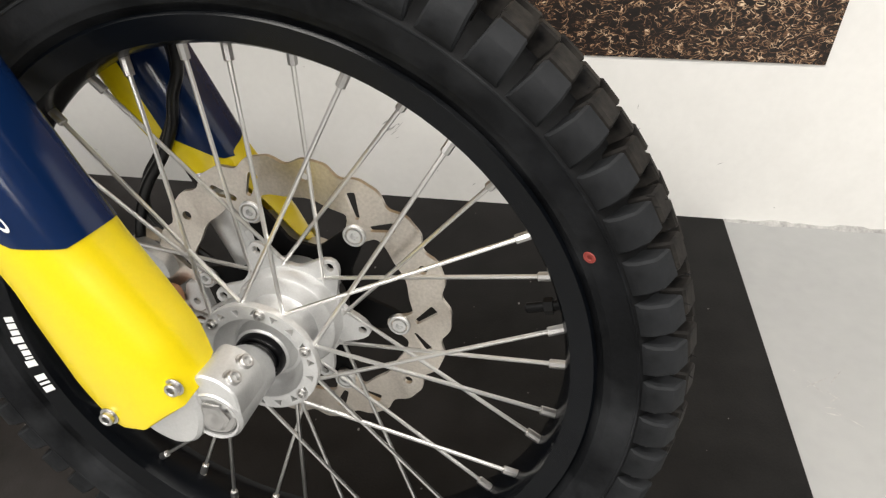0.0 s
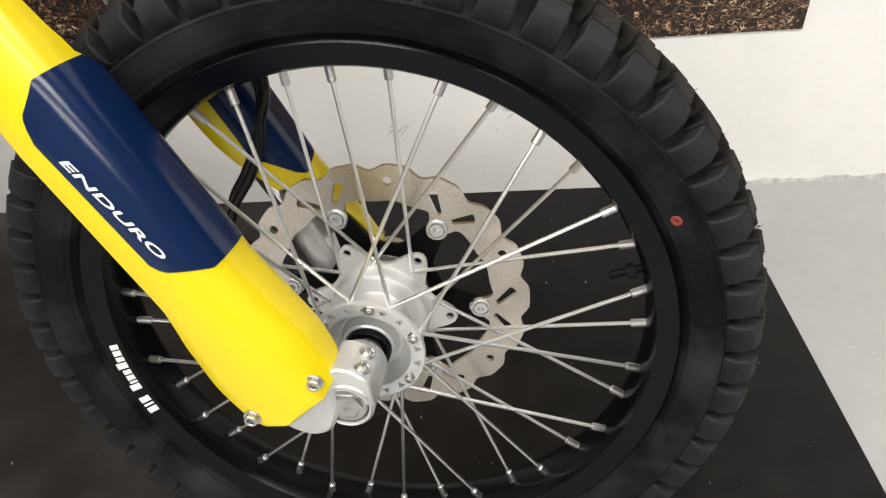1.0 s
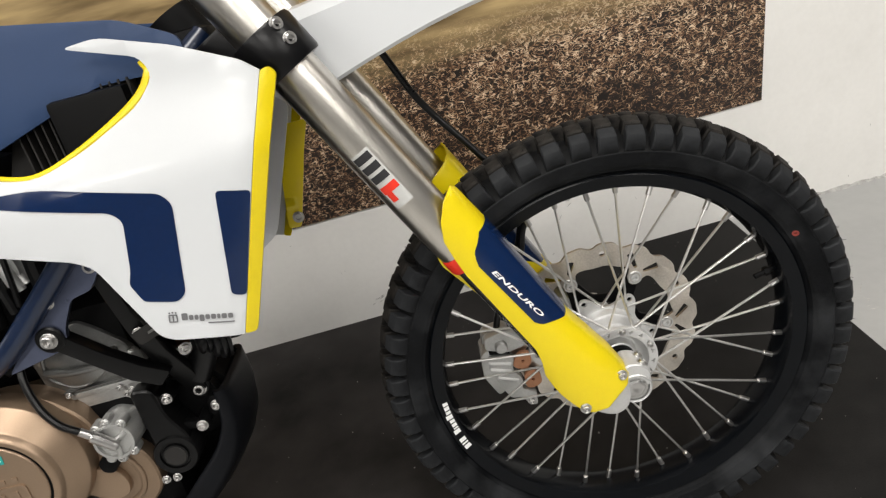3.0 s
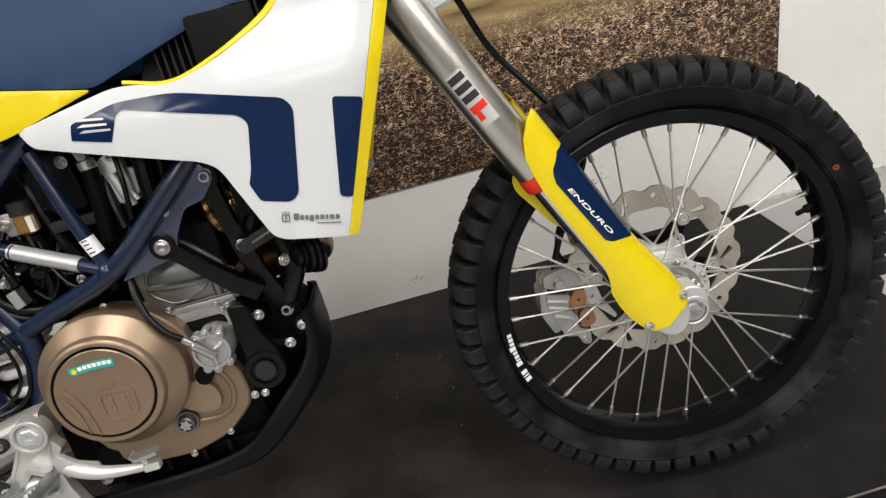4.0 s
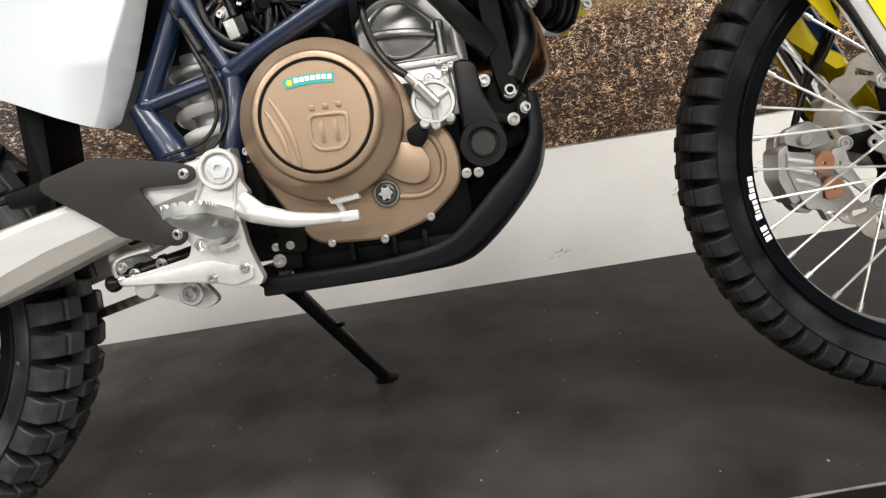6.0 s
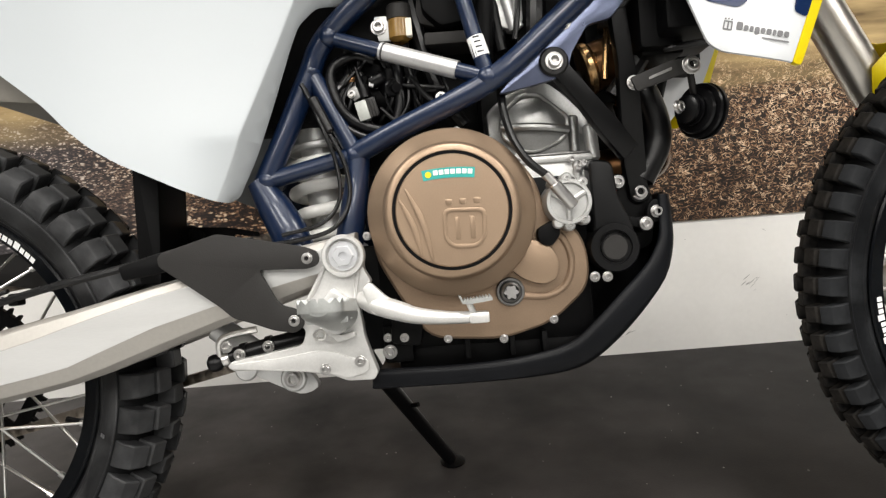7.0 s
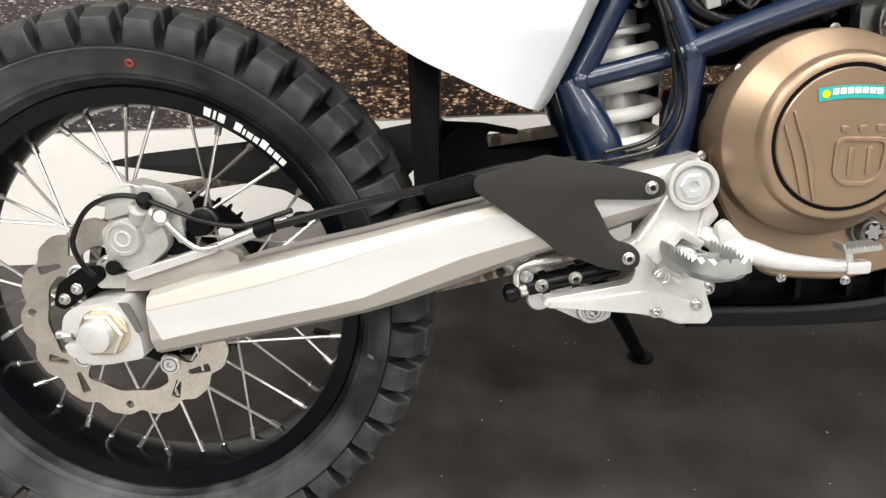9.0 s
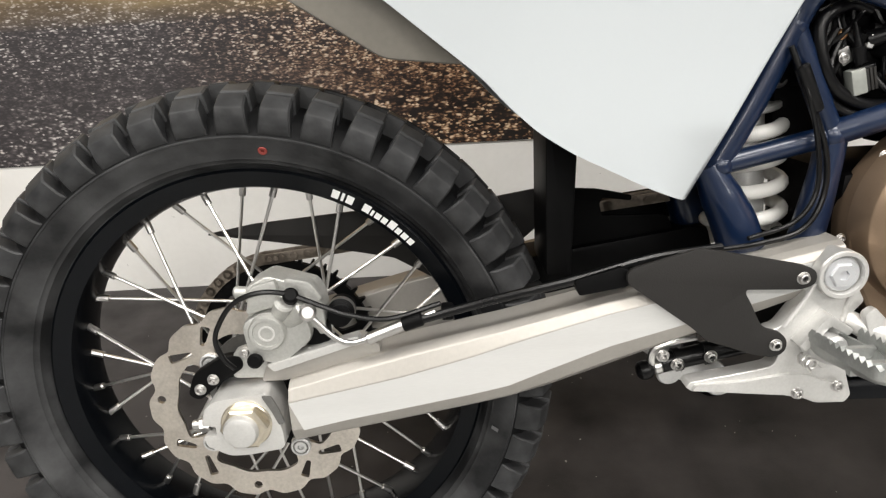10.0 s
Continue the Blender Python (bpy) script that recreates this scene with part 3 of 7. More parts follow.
def wave_disc(r_out, r_in, lobes, amp, bolts_n, bolt_r, phase, y, thick=0.0045):
    """A wavy brake disc ring in the wheel's own frame, with slots, holes and inward lugs."""
    n = lobes * 14
    outer = []
    for k in range(n):
        a = 2 * math.pi * k / n
        w = math.cos(lobes * a)
        outer.append(((r_out + amp * (w - 0.35 * math.cos(2 * lobes * a))) * math.cos(a), (r_out + amp * (w - 0.35 * math.cos(2 * lobes * a))) * math.sin(a)))
    inner = []
    for k in range(240):
        a = 2 * math.pi * k / 240
        d = ((a - phase) * bolts_n / (2 * math.pi)) % 1.0
        d = min(d, 1 - d) * 2 * math.pi / bolts_n
        lug = math.exp(-((d * bolt_r / 0.011) ** 4))
        r = lerp(r_in + 0.001 * math.cos(lobes * a), bolt_r - 0.012, lug)
        inner.append((r * math.cos(a), r * math.sin(a)))
    holes = [inner]
    for k in range(bolts_n):
        a = phase + 2 * math.pi * k / bolts_n
        holes.append(circle(bolt_r * math.cos(a), bolt_r * math.sin(a), 0.0045, 10))
    # round each bolt two tapered slots that point at it, then a round hole
    band = r_out - r_in
    for k in range(bolts_n):
        th = phase + 2 * math.pi * k / bolts_n
        for t0, q0, t1, q1 in ((3.3, 0.09, 11.5, 0.64), (-3.2, 0.08, -9.7, 0.62)):
            a, b = (th + radians(t) * 6 / bolts_n for t in (t0, t1))
            p0 = (r_in + band * q0) * Vector((math.cos(a), math.sin(a)))
            p1 = (r_in + band * q1) * Vector((math.cos(b), math.sin(b)))
            u = (p1 - p0).normalized()
            v = Vector((-u.y, u.x))
            holes.append([tuple(p0 + u * c + v * q) for c, q in rounded([(0, -0.0025), ((p1 - p0).length, -0.005), ((p1 - p0).length, 0.005), (0, 0.0025)], 0.0022, 2)])
        a = th + radians(30 * 6 / bolts_n)
        holes.append(circle((r_in + band * 0.6) * math.cos(a), (r_in + band * 0.6) * math.sin(a), 0.0046, 12))
    return plate(outer, y, y + thick, 0.0, holes)


def letter_bars(start, scale, r0, r1):
    """Plain bars in place of printed letters along the rim: three tall, a gap, then eight of uneven width."""
    out, a = [], start
    for w, gap, low in ((1.5, 0.5, 0), (0.6, 0.5, 0), (1.5, 2.2, 0), (1.6, 0.35, 0), (0.6, 0.35, 0.25), (1.3, 0.35, 0.25), (1.2, 0.45, 0.25), (1.6, 0.35, 0), (1.2, 0.35, 0.25), (1.4, 0.35, 0.25), (1.3, 0.3, 0.25)):
        out.append((a, a + w * scale, r0, lerp(r1, r0, low)))
        a += (w + gap) * scale
    return out


def wheel(name, label, m, rim_prof, tyre_prof, rows, count, rubber, nip_r, rim_in, flange, lacing, bars, dot, phase=0.0, tread_from=1.0, tread_r=0.3122):
    """Rim with tyre, knobs, spokes and nipples; profiles are (y, radius)."""
    rim = part(name, turned(0, 0, rim_prof, 120), RIM, bike, label, m)
    cut = next(i for i, (y, r) in enumerate(tyre_prof) if r > tread_r)
    last = len(tyre_prof) - 1 - cut
    part("tyre", turned(0, 0, tyre_prof[last:] + tyre_prof[:cut + 1] + tyre_prof[last:last + 1], 140), rubber, rim, "black tyre sidewalls with dust")
    # groove shade is put into the colour of this base
    part("tread_base", turned(0, 0, tyre_prof[cut:last + 1] + [(0.0, tread_r + 0.004)] + tyre_prof[cut:cut + 1], 140), GROOVESHADE, rim, "black rubber between the tread blocks, darkened as groove shade")
    # knobs: (section of (y, r) pairs, length at the foot, length at the top, offset)
    for sec, l0, l1, off in rows:
        lo, hi = min(r for _, r in sec), max(r for _, r in sec)
        bm = bmesh.new()
        ends = [[bm.verts.new((q * lerp(l0, l1, (r - lo) / (hi - lo)) / 2, y, r)) for y, r in sec] for q in (-1, 1)]
        n = len(sec)
        bm.faces.new(ends[0])
        bm.faces.new(ends[1])
        for k in range(n):
            bm.faces.new((ends[0][k], ends[0][(k + 1) % n], ends[1][(k + 1) % n], ends[1][k]))
        bmesh.ops.recalc_face_normals(bm, faces=bm.faces[:])
        mid = lo + 0.3 * (hi - lo)
        bmesh.ops.bevel(bm, geom=[e for e in bm.edges if max(e.verts[0].co.z, e.verts[1].co.z) > mid], offset=0.0017, segments=1, profile=0.6, affect="EDGES")
        me = finish(bm, "knob", rubber if lo < tread_from else TREAD, 30)
        for k in range(count):
            part("knob", me, None, rim, m=Matrix.Rotation(2 * math.pi * (k + off) / count, 4, "Y"))
    # laced spokes
    spoke_meshes = {}
    for k in range(36):
        a = 2 * math.pi * k / 36 + phase
        side, way = lacing[k % 4]
        fy, fr, turn = flange[side]
        b = a + way * radians(turn)
        p1 = Vector((nip_r * math.cos(a), side * 0.006, nip_r * math.sin(a)))
        p0 = Vector((fr * math.cos(b), fy, fr * math.sin(b)))
        key = (side, way)
        if key not in spoke_meshes:
            c = Matrix.Rotation(a, 4, "Y")
            bs = rod(c @ p0, c @ p1, 0.0019, 8)
            d = (p1 - p0).normalized()
            bn = group_of(rod(c @ (p1 - d * 0.005), c @ (p1 + d * 0.012), 0.0039, 8, bevel=0.0006), rod(c @ (p1 + d * 0.009), c @ (p1 + d * 0.016), 0.0044, 10))
            spoke_meshes[key] = finish(bs, "spoke", STEEL), finish(bn, "nipple", ZINC)
        sm, nm = spoke_meshes[key]
        back = Matrix.Rotation(-a, 4, "Y")
        part("spoke", sm, None, rim, m=back)
        part("nipple", nm, None, rim, m=back)
    # white printed bars along the rim flank: (start, end, inner radius, outer radius) in degrees
    for a0, a1, r0, r1 in bars:
        bm = bmesh.new()
        n = 6
        vs = [[bm.verts.new((r * math.cos(radians(lerp(a0, a1, k / n))), rim_in(r) - 0.0005, r * math.sin(radians(lerp(a0, a1, k / n))))) for k in range(n + 1)] for r in (r0, r1)]
        for k in range(n):
            bm.faces.new((vs[0][k], vs[0][k + 1], vs[1][k + 1], vs[1][k]))
        part("printed_bar", bm, WHITEINK, rim, "white printed bar on the rim")
    # red paint ring on the sidewall
    a, r, y, tilt = dot
    part("paint_dot", lathe([(0, 0.0018), (0.0006, 0.0022), (0.0006, 0.0043), (0, 0.0047)], 20, Matrix.Rotation(-radians(a), 4, "Y") @ Matrix.Translation((r, y, 0)) @ TOY @ Matrix.Rotation(radians(tilt), 4, "Y")), REDDOT, rim, "small red paint ring")
    return rim


def mirrored(rows):
    """Profile halves (y, r) from the right edge to the middle, mirrored to the left."""
    return rows + [(-y, r) for y, r in reversed(rows) if y != 0]


FRONT_M = STEER @ Matrix.Translation(FRONT)
front_rim = mirrored([(-0.0295, 0.281), (-0.0315, 0.2785), (-0.0255, 0.261), (-0.02, 0.2585), (-0.012, 0.2565), (0, 0.256)])
front_rim = front_rim + [(0.026, 0.28), (0.02, 0.262), (-0.02, 0.262), (-0.026, 0.28), front_rim[0]]
front_tyre = mirrored([(-0.02, 0.268), (-0.024, 0.276), (-0.0255, 0.2812), (-0.0285, 0.2842), (-0.0338, 0.2862), (-0.0348, 0.2876), (-0.036, 0.2905), (-0.0368, 0.2912), (-0.0375, 0.2928), (-0.0405, 0.3), (-0.0435, 0.31), (-0.0442, 0.3106), (-0.0442, 0.3118), (-0.0437, 0.3124), (-0.0405, 0.3165), (-0.036, 0.323), (-0.0265, 0.33), (-0.015, 0.3345), (0, 0.336)])


def sided(sec):
    """A knob section on both flanks."""
    return (sec, [(-y, r) for y, r in sec])


FRONT_KNOBS = [(sec, 0.0275, 0.0228, 0.755) for sec in sided([(-0.0415, 0.312), (-0.0452, 0.3165), (-0.0474, 0.323), (-0.0458, 0.3358), (-0.0325, 0.3457), (-0.0285, 0.3275), (-0.036, 0.318)])]
FRONT_KNOBS += [(sec, 0.0265, 0.0215, 0.755) for sec in sided([(-0.026, 0.327), (-0.027, 0.3467), (-0.0105, 0.3537), (-0.009, 0.333)])] + [([(-0.008, 0.333), (-0.0065, 0.3527), (0.0065, 0.3527), (0.008, 0.333)], 0.022, 0.018, 0.255)]
front_wheel = wheel("front_wheel", "black spoked front wheel with knobbly tyre", FRONT_M, front_rim, front_tyre,
                    FRONT_KNOBS,
                    58, RUBBER, 0.2478, lambda r: -0.0315 + (0.2785 - r) * 0.343, {-1: (-0.036, 0.047, 36), 1: (0.03, 0.05, 36)}, ((1, -1), (-1, -1), (1, 1), (-1, 1)),
                    letter_bars(201.6, -1, 0.2645, 0.2745),
                    (27.3, 0.2945, -0.0385, -27), radians(0.8), 0.325)
part("valve_stem", group_of(rod((0.262 * math.cos(0.268), 0, 0.262 * math.sin(0.268)), (0.228 * math.cos(0.268), 0, 0.228 * math.sin(0.268)), 0.0042, 12, bevel=0.001), rod((0.25 * math.cos(0.268), 0, 0.25 * math.sin(0.268)), (0.243 * math.cos(0.268), 0, 0.243 * math.sin(0.268)), 0.007, 6)), BLACK, front_wheel, "black valve stem with nut")

def flange_ring(y0, y1, r0, r1, n_holes, r_holes, size=0.0032, phase=0.0, sides=8):
    return plate(circle(0, 0, r1, 72), y0, y1, 0.0008, [circle(0, 0, r0, 48)] + [circle(r_holes * math.cos(phase + 2 * math.pi * k / n_holes), r_holes * math.sin(phase + 2 * math.pi * k / n_holes), size, sides, phase + 2 * math.pi * k / n_holes + math.pi * (k % 2)) for k in range(n_holes)])


def scalloped(r_hi, r_lo, n, phase=0.0, power=1.0, steps=16):
    out = []
    for k in range(n * steps):
        a = 2 * math.pi * k / (n * steps)
        w = (0.5 + 0.5 * math.cos(n * (a - phase))) ** power
        out.append((lerp(r_lo, r_hi, w) * math.cos(a), lerp(r_lo, r_hi, w) * math.sin(a)))
    return out


# front hub
part("hub", turned(0, 0, [(-0.034, 0.0205), (-0.034, 0.0235), (-0.0325, 0.025), (-0.026, 0.0262), (-0.0225, 0.0285), (-0.022, 0.0315), (-0.0245, 0.035), (-0.031, 0.0385), (-0.0375, 0.0405), (-0.041, 0.0412), (-0.041, 0.044), (-0.034, 0.045), (-0.027, 0.0395), (-0.018, 0.034), (-0.008, 0.0305), (0.002, 0.031), (0.0075, 0.0345), (0.0098, 0.04), (0.0106, 0.0455), (0.0125, 0.0488), (0.0165, 0.0508), (0.034, 0.0508), (0.036, 0.04), (0.036, 0.0205), (-0.034, 0.0205)], 72), CAST, front_wheel, "grey cast aluminium hub")
part("hub_flange", flange_ring(-0.0415, -0.034, 0.0415, 0.0545, 18, 0.0482, 0.0042, phase=0.1, sides=3), CAST, front_wheel, "cast spoke flange with pockets")
part("hub_flange", plate(scalloped(0.078, 0.054, 6, radians(-7), 1.6), 0.028, 0.034, 0.001, [circle(0.07 * math.cos(radians(-7 + 60 * k)), 0.07 * math.sin(radians(-7 + 60 * k)), 0.004, 10) for k in range(6)]), CAST, front_wheel, "star-shaped cast flange")
part("disc_carrier", plate(scalloped(0.108, 0.062, 6, radians(-7), 3.0), 0.054, 0.059, 0.001, [circle(0, 0, 0.048, 32)]), BLACK, front_wheel, "black disc carrier")
part("brake_disc", wave_disc(0.147, 0.112, 18, 0.0035, 6, 0.1, radians(-7), 0.049), DISC, front_wheel, "wavy brushed steel brake disc with slots")
part("axle_seal", turned(0, 0, [(-0.031, 0.0225), (-0.0395, 0.0225), (-0.0412, 0.0215), (-0.0412, 0.0198), (-0.0385, 0.0192), (-0.0385, 0.0178), (-0.041, 0.0172), (-0.041, 0.006)], 44), GLOSSBLACK, front_wheel, "black axle seal")
rivet = finish(lathe([(-0.003, 0.0108), (0.002, 0.0108), (0.003, 0.0098), (0.003, 0.0084), (-0.001, 0.0082), (-0.001, 0.0068), (0.0028, 0.0066), (0.0028, 0.0034), (-0.002, 0.003), (-0.002, 0)], 24, TOY), "rivet", CAST)
for k in range(6):
    a = radians(-7 + 60 * k)
    part("rivet", rivet, None, front_wheel, m=Matrix.Translation((0.1 * math.cos(a), 0.0492, 0.1 * math.sin(a))))
small_bolt = bolt_mesh(0.0042, 0.004)
for k in range(6):
    a = radians(20 + 60 * k)
    part("bolt", small_bolt, None, front_wheel, m=Matrix.Translation((0.0482 * math.cos(a), -0.0412, 0.0482 * math.sin(a))))

# moulding hairs left on the knobs
bm = bmesh.new()
rng = random.Random(5)
for k in range(150):
    a, side = radians(rng.uniform(-30, 140)), rng.choice((-1, -1, 1))
    d = Vector((math.cos(a) * 0.8, side * 0.6, math.sin(a) * 0.8)).normalized()
    r = rng.uniform(0.343, 0.351)
    p = Vector((r * math.cos(a), side * rng.uniform(0.008, 0.04) * (0.353 - r + 0.004) / 0.014, r * math.sin(a)))
    merged(bm, rod(p, p + d * rng.uniform(0.002, 0.005) + Vector((rng.uniform(-1, 1), 0, rng.uniform(-1, 1))) * 0.001, 0.0004, 4, 0.0002))
tagged(part("rubber_hairs", bm, RUBBER, front_wheel), "thin moulding hairs on the tread", kind="stuff")

# rear wheel
rear_rim = mirrored([(-0.037, 0.2425), (-0.039, 0.2395), (-0.0325, 0.2225), (-0.026, 0.2205), (-0.014, 0.2185), (0, 0.218)])
rear_rim = rear_rim + [(0.033, 0.24), (0.024, 0.225), (-0.024, 0.225), (-0.033, 0.24), rear_rim[0]]
rear_tyre = mirrored([(-0.026, 0.23), (-0.032, 0.2395), (-0.034, 0.2445), (-0.0385, 0.2475), (-0.0455, 0.2492), (-0.0467, 0.2507), (-0.049, 0.2535), (-0.0502, 0.254), (-0.0508, 0.256), (-0.057, 0.263), (-0.0632, 0.2765), (-0.0642, 0.277), (-0.0642, 0.2784), (-0.0636, 0.279), (-0.0592, 0.2845), (-0.0535, 0.293), (-0.0415, 0.3005), (-0.022, 0.305), (0, 0.306)])
REAR_KNOBS = [(sec, 0.0325, 0.0275, 0.186) for sec in sided([(-0.06, 0.2775), (-0.0645, 0.2835), (-0.0668, 0.29), (-0.0665, 0.3065), (-0.049, 0.3185), (-0.0445, 0.298), (-0.053, 0.2865)])]
REAR_KNOBS += [(sec, 0.0325, 0.0275, 0.186) for sec in sided([(-0.0425, 0.298), (-0.0435, 0.32), (-0.0195, 0.3265), (-0.0175, 0.303)])] + [([(-0.014, 0.303), (-0.0125, 0.3275), (0.0125, 0.3275), (0.014, 0.303)], 0.026, 0.022, 0.686)]
rear_wheel = wheel("rear_wheel", "black spoked rear wheel with deep knobbly tyre", Matrix.Translation(REAR), rear_rim, rear_tyre,
                   REAR_KNOBS,
                   44, REARRUBBER, 0.2107, lambda r: -0.039 + (0.2395 - r) * 0.382, {-1: (-0.045, 0.056, 46), 1: (0.04, 0.066, 56)}, ((-1, 1), (1, 1), (-1, -1), (1, -1)),
                   letter_bars(66.3, -1.28, 0.2265, 0.236),
                   (82.8, 0.264, -0.0582, -25), radians(3.4), 1.0, 0.2788)
part("paint_mark", box(-0.002, 0.002, -0.0004, 0.0004, -0.0045, 0.0045), GREYINK, rear_wheel, "small white paint mark", Matrix.Rotation(radians(14.7), 4, "Y") @ Matrix.Translation((0.261, -0.0562, 0)) @ Matrix.Rotation(radians(90), 4, "Y") @ Matrix.Rotation(radians(40), 4, "X"))
part("hub", turned(0, 0, [(-0.075, 0.03), (-0.075, 0.045), (-0.05, 0.05), (-0.046, 0.066), (-0.042, 0.066), (-0.036, 0.04), (0.03, 0.04), (0.036, 0.066), (0.042, 0.066), (0.05, 0.05), (0.06, 0.05), (0.06, 0.02), (-0.06, 0.02), (-0.075, 0.03)], 64), CASTDARK, rear_wheel, "dark cast hub")
part("disc_carrier", plate(scalloped(0.07, 0.045, 4, radians(38), 3.0), -0.083, -0.077, 0.001, [circle(0, 0, 0.03, 24)]), BLACK, rear_wheel)
part("brake_disc", wave_disc(0.1105, 0.083, 14, 0.0032, 4, 0.066, radians(38), -0.09, 0.004), DISC, rear_wheel, "wavy brushed steel brake disc with slots")
for k in range(4):
    a = radians(38 + 90 * k)
    part("rivet", rivet, None, rear_wheel, m=Matrix.Translation((0.066 * math.cos(a), -0.091, 0.066 * math.sin(a))))
# sprocket with teeth
teeth = []
for k in range(45):
    for f, r in ((0.0, 0.109), (0.3, 0.109), (0.42, 0.1165), (0.58, 0.1165), (0.7, 0.109)):
        a = 2 * math.pi * (k + f) / 45
        teeth.append((r * math.cos(a), r * math.sin(a)))
part("sprocket", plate(teeth, 0.062, 0.069, 0.0, [circle(0, 0, 0.055, 40)] + [rounded([(math.cos(2 * math.pi * (k + q) / 6) * rr, math.sin(2 * math.pi * (k + q) / 6) * rr) for q, rr in ((0.14, 0.068), (0.86, 0.068), (0.8, 0.095), (0.2, 0.095))], 0.008, 3) for k in range(6)]), BLACK, rear_wheel, "black toothed rear sprocket")
part("valve_stem", rod((0.219 * math.cos(-0.3), 0, 0.219 * math.sin(-0.3)), (0.185 * math.cos(-0.3), 0, 0.185 * math.sin(-0.3)), 0.004, 10), BLACK, rear_wheel)


# ---- fork and front end (steered together) ----
def leg_x(z):
    return 1.634 - 0.51 * z


FORK_ACROSS = Vector((0.891, 0, 0.454))


def leg(z, y):
    return Vector((leg_x(z), y, z))


def table(rows, z):
    """Straight lines through (height, value) rows."""
    for (a, u), (b, v) in zip(rows, rows[1:]):
        if (a - z) * (b - z) <= 0:
            return lerp(u, v, (z - a) / (b - a))
    return rows[0][1] if abs(z - rows[0][0]) < abs(z - rows[-1][0]) else rows[-1][1]


def guard_point(z, phi, lift=0.0):
    """A point of the fork guard, wrapped round the leg: height of the leg and angle from the side to the front."""
    k = max(0.0, min(1.0, (0.47 - z) / 0.07))
    c, rx, ry = lerp(0.0092, 0.008, k), lerp(0.0383, 0.0486, k), lerp(0.0395, 0.0405, k)
    co = math.cos(phi)
    return leg(z, -0.092) + FORK_ACROSS * (c + (rx + lift) * math.sin(phi)) + Vector((0, -1, 0)) * (ry + lift) * math.copysign(abs(co) ** (0.45 if phi < 0 else 0.7), co)


def guard_phi(z, d):
    k = max(0.0, min(1.0, (0.47 - z) / 0.07))
    return math.asin(max(-1, min(1, (d - lerp(0.0092, 0.008, k)) / lerp(0.0383, 0.0486, k))))


def guard_sheet(z_rows, rear, front, lift, thick, cols=22):
    """A sheet of the guard between rear and front angle functions of the height."""
    bm = bmesh.new()
    layers = []
    for off in (lift, lift - thick):
        layers.append([[bm.verts.new(guard_point(z, lerp(rear(z), front(z), k / cols), off)) for k in range(cols + 1)] for z in z_rows])
    n = len(z_rows)
    for g in layers:
        for a, b in zip(g, g[1:]):
            for k in range(cols):
                bm.faces.new((a[k], a[k + 1], b[k + 1], b[k]))
    o, q = layers
    for r in range(n - 1):
        for k in (0, cols):
            bm.faces.new((o[r][k], o[r + 1][k], q[r + 1][k], q[r][k]))
    for r in (0, n - 1):
        for k in range(cols):
            bm.faces.new((o[r][k], o[r][k + 1], q[r][k + 1], q[r][k]))
    return bm


REAR_D = [(0.683, 0.046), (0.679, 0.03), (0.664, 0.01), (0.645, -0.003), (0.622, -0.008), (0.6, -0.0115), (0.55, -0.012), (0.474, -0.013), (0.455, -0.019), (0.436, -0.029), (0.415, -0.0315), (0.4, -0.031), (0.385, -0.028), (0.37, -0.024), (0.362, -0.019), (0.357, -0.008), (0.355, 0.004)]
FAR_A = [(0.683, 70), (0.676, 86), (0.662, 200), (0.63, 228), (0.574, 228), (0.535, 216), (0.508, 198), (0.497, 188), (0.472, 170), (0.464, 125), (0.425, 106), (0.395, 98), (0.372, 88), (0.365, 72), (0.36, 50), (0.357, 20), (0.355, 0)]
FRONT_A = [(0.683, 70), (0.676, 86), (0.63, 92), (0.61, 126), (0.46, 126), (0.425, 116), (0.395, 108), (0.372, 96), (0.365, 76), (0.36, 52), (0.357, 20), (0.355, 0)]


def rear_phi(z):
    return guard_phi(z, table(REAR_D, z))


def front_phi(z):
    return radians(table(FRONT_A, z))


def far_phi(z):
    return radians(table(FAR_A, z))


def decal_sheet(inner=False):
    """The navy film: a slanted top edge and foot, laid on the guard."""
    bm = bmesh.new()
    rows, cols = 40, 24
    grid = []
    for r in range(rows + 1):
        line = []
        for k in range(cols + 1):
            u, v = k / cols, r / rows
            end = radians(172 if inner else 124)
            z0 = lerp(0.612, 0.628, min(1, u / 0.45)) - 0.012 * max(0, 1 - u / 0.12) ** 2
            z1 = lerp(0.5, 0.482, min(1, u / 0.45)) + 0.006 * max(0, 1 - u / 0.1) ** 2
            if inner:
                z1 = lerp(0.5, 0.468, u / 0.68) if u < 0.68 else lerp(0.468, 0.508, (u - 0.68) / 0.32)
            z = lerp(z0, z1, v)
            line.append(bm.verts.new(guard_point(z, lerp(guard_phi(z, lerp(0.008, 0.011, v)), min(end, (far_phi(z) if inner else front_phi(z)) - 0.02), u), 0.0007)))
        grid.append(line)
    for a, b in zip(grid, grid[1:]):
        for k in range(cols):
            bm.faces.new((a[k], a[k + 1], b[k + 1], b[k]))
    return bm


def guard_word(text):
    """Printed capitals that run down the guard, wrapped on it."""
    bm = words(text, 0.0074, (0, 0, 0), (1, 0, 0), (0, 0, 1), lambda x, z: 0.0, 0.0, WHITEINK, 0.18, 0.09, 0.00012)
    for v in bm.verts:
        u, h, out = v.co.x, v.co.z, -v.co.y
        z = 0.5865 - u * 0.891
        d = lerp(0.0141, 0.0215, u / 0.092) + h
        v.co = guard_point(z, guard_phi(z, d), 0.0013 + out)
    return bm


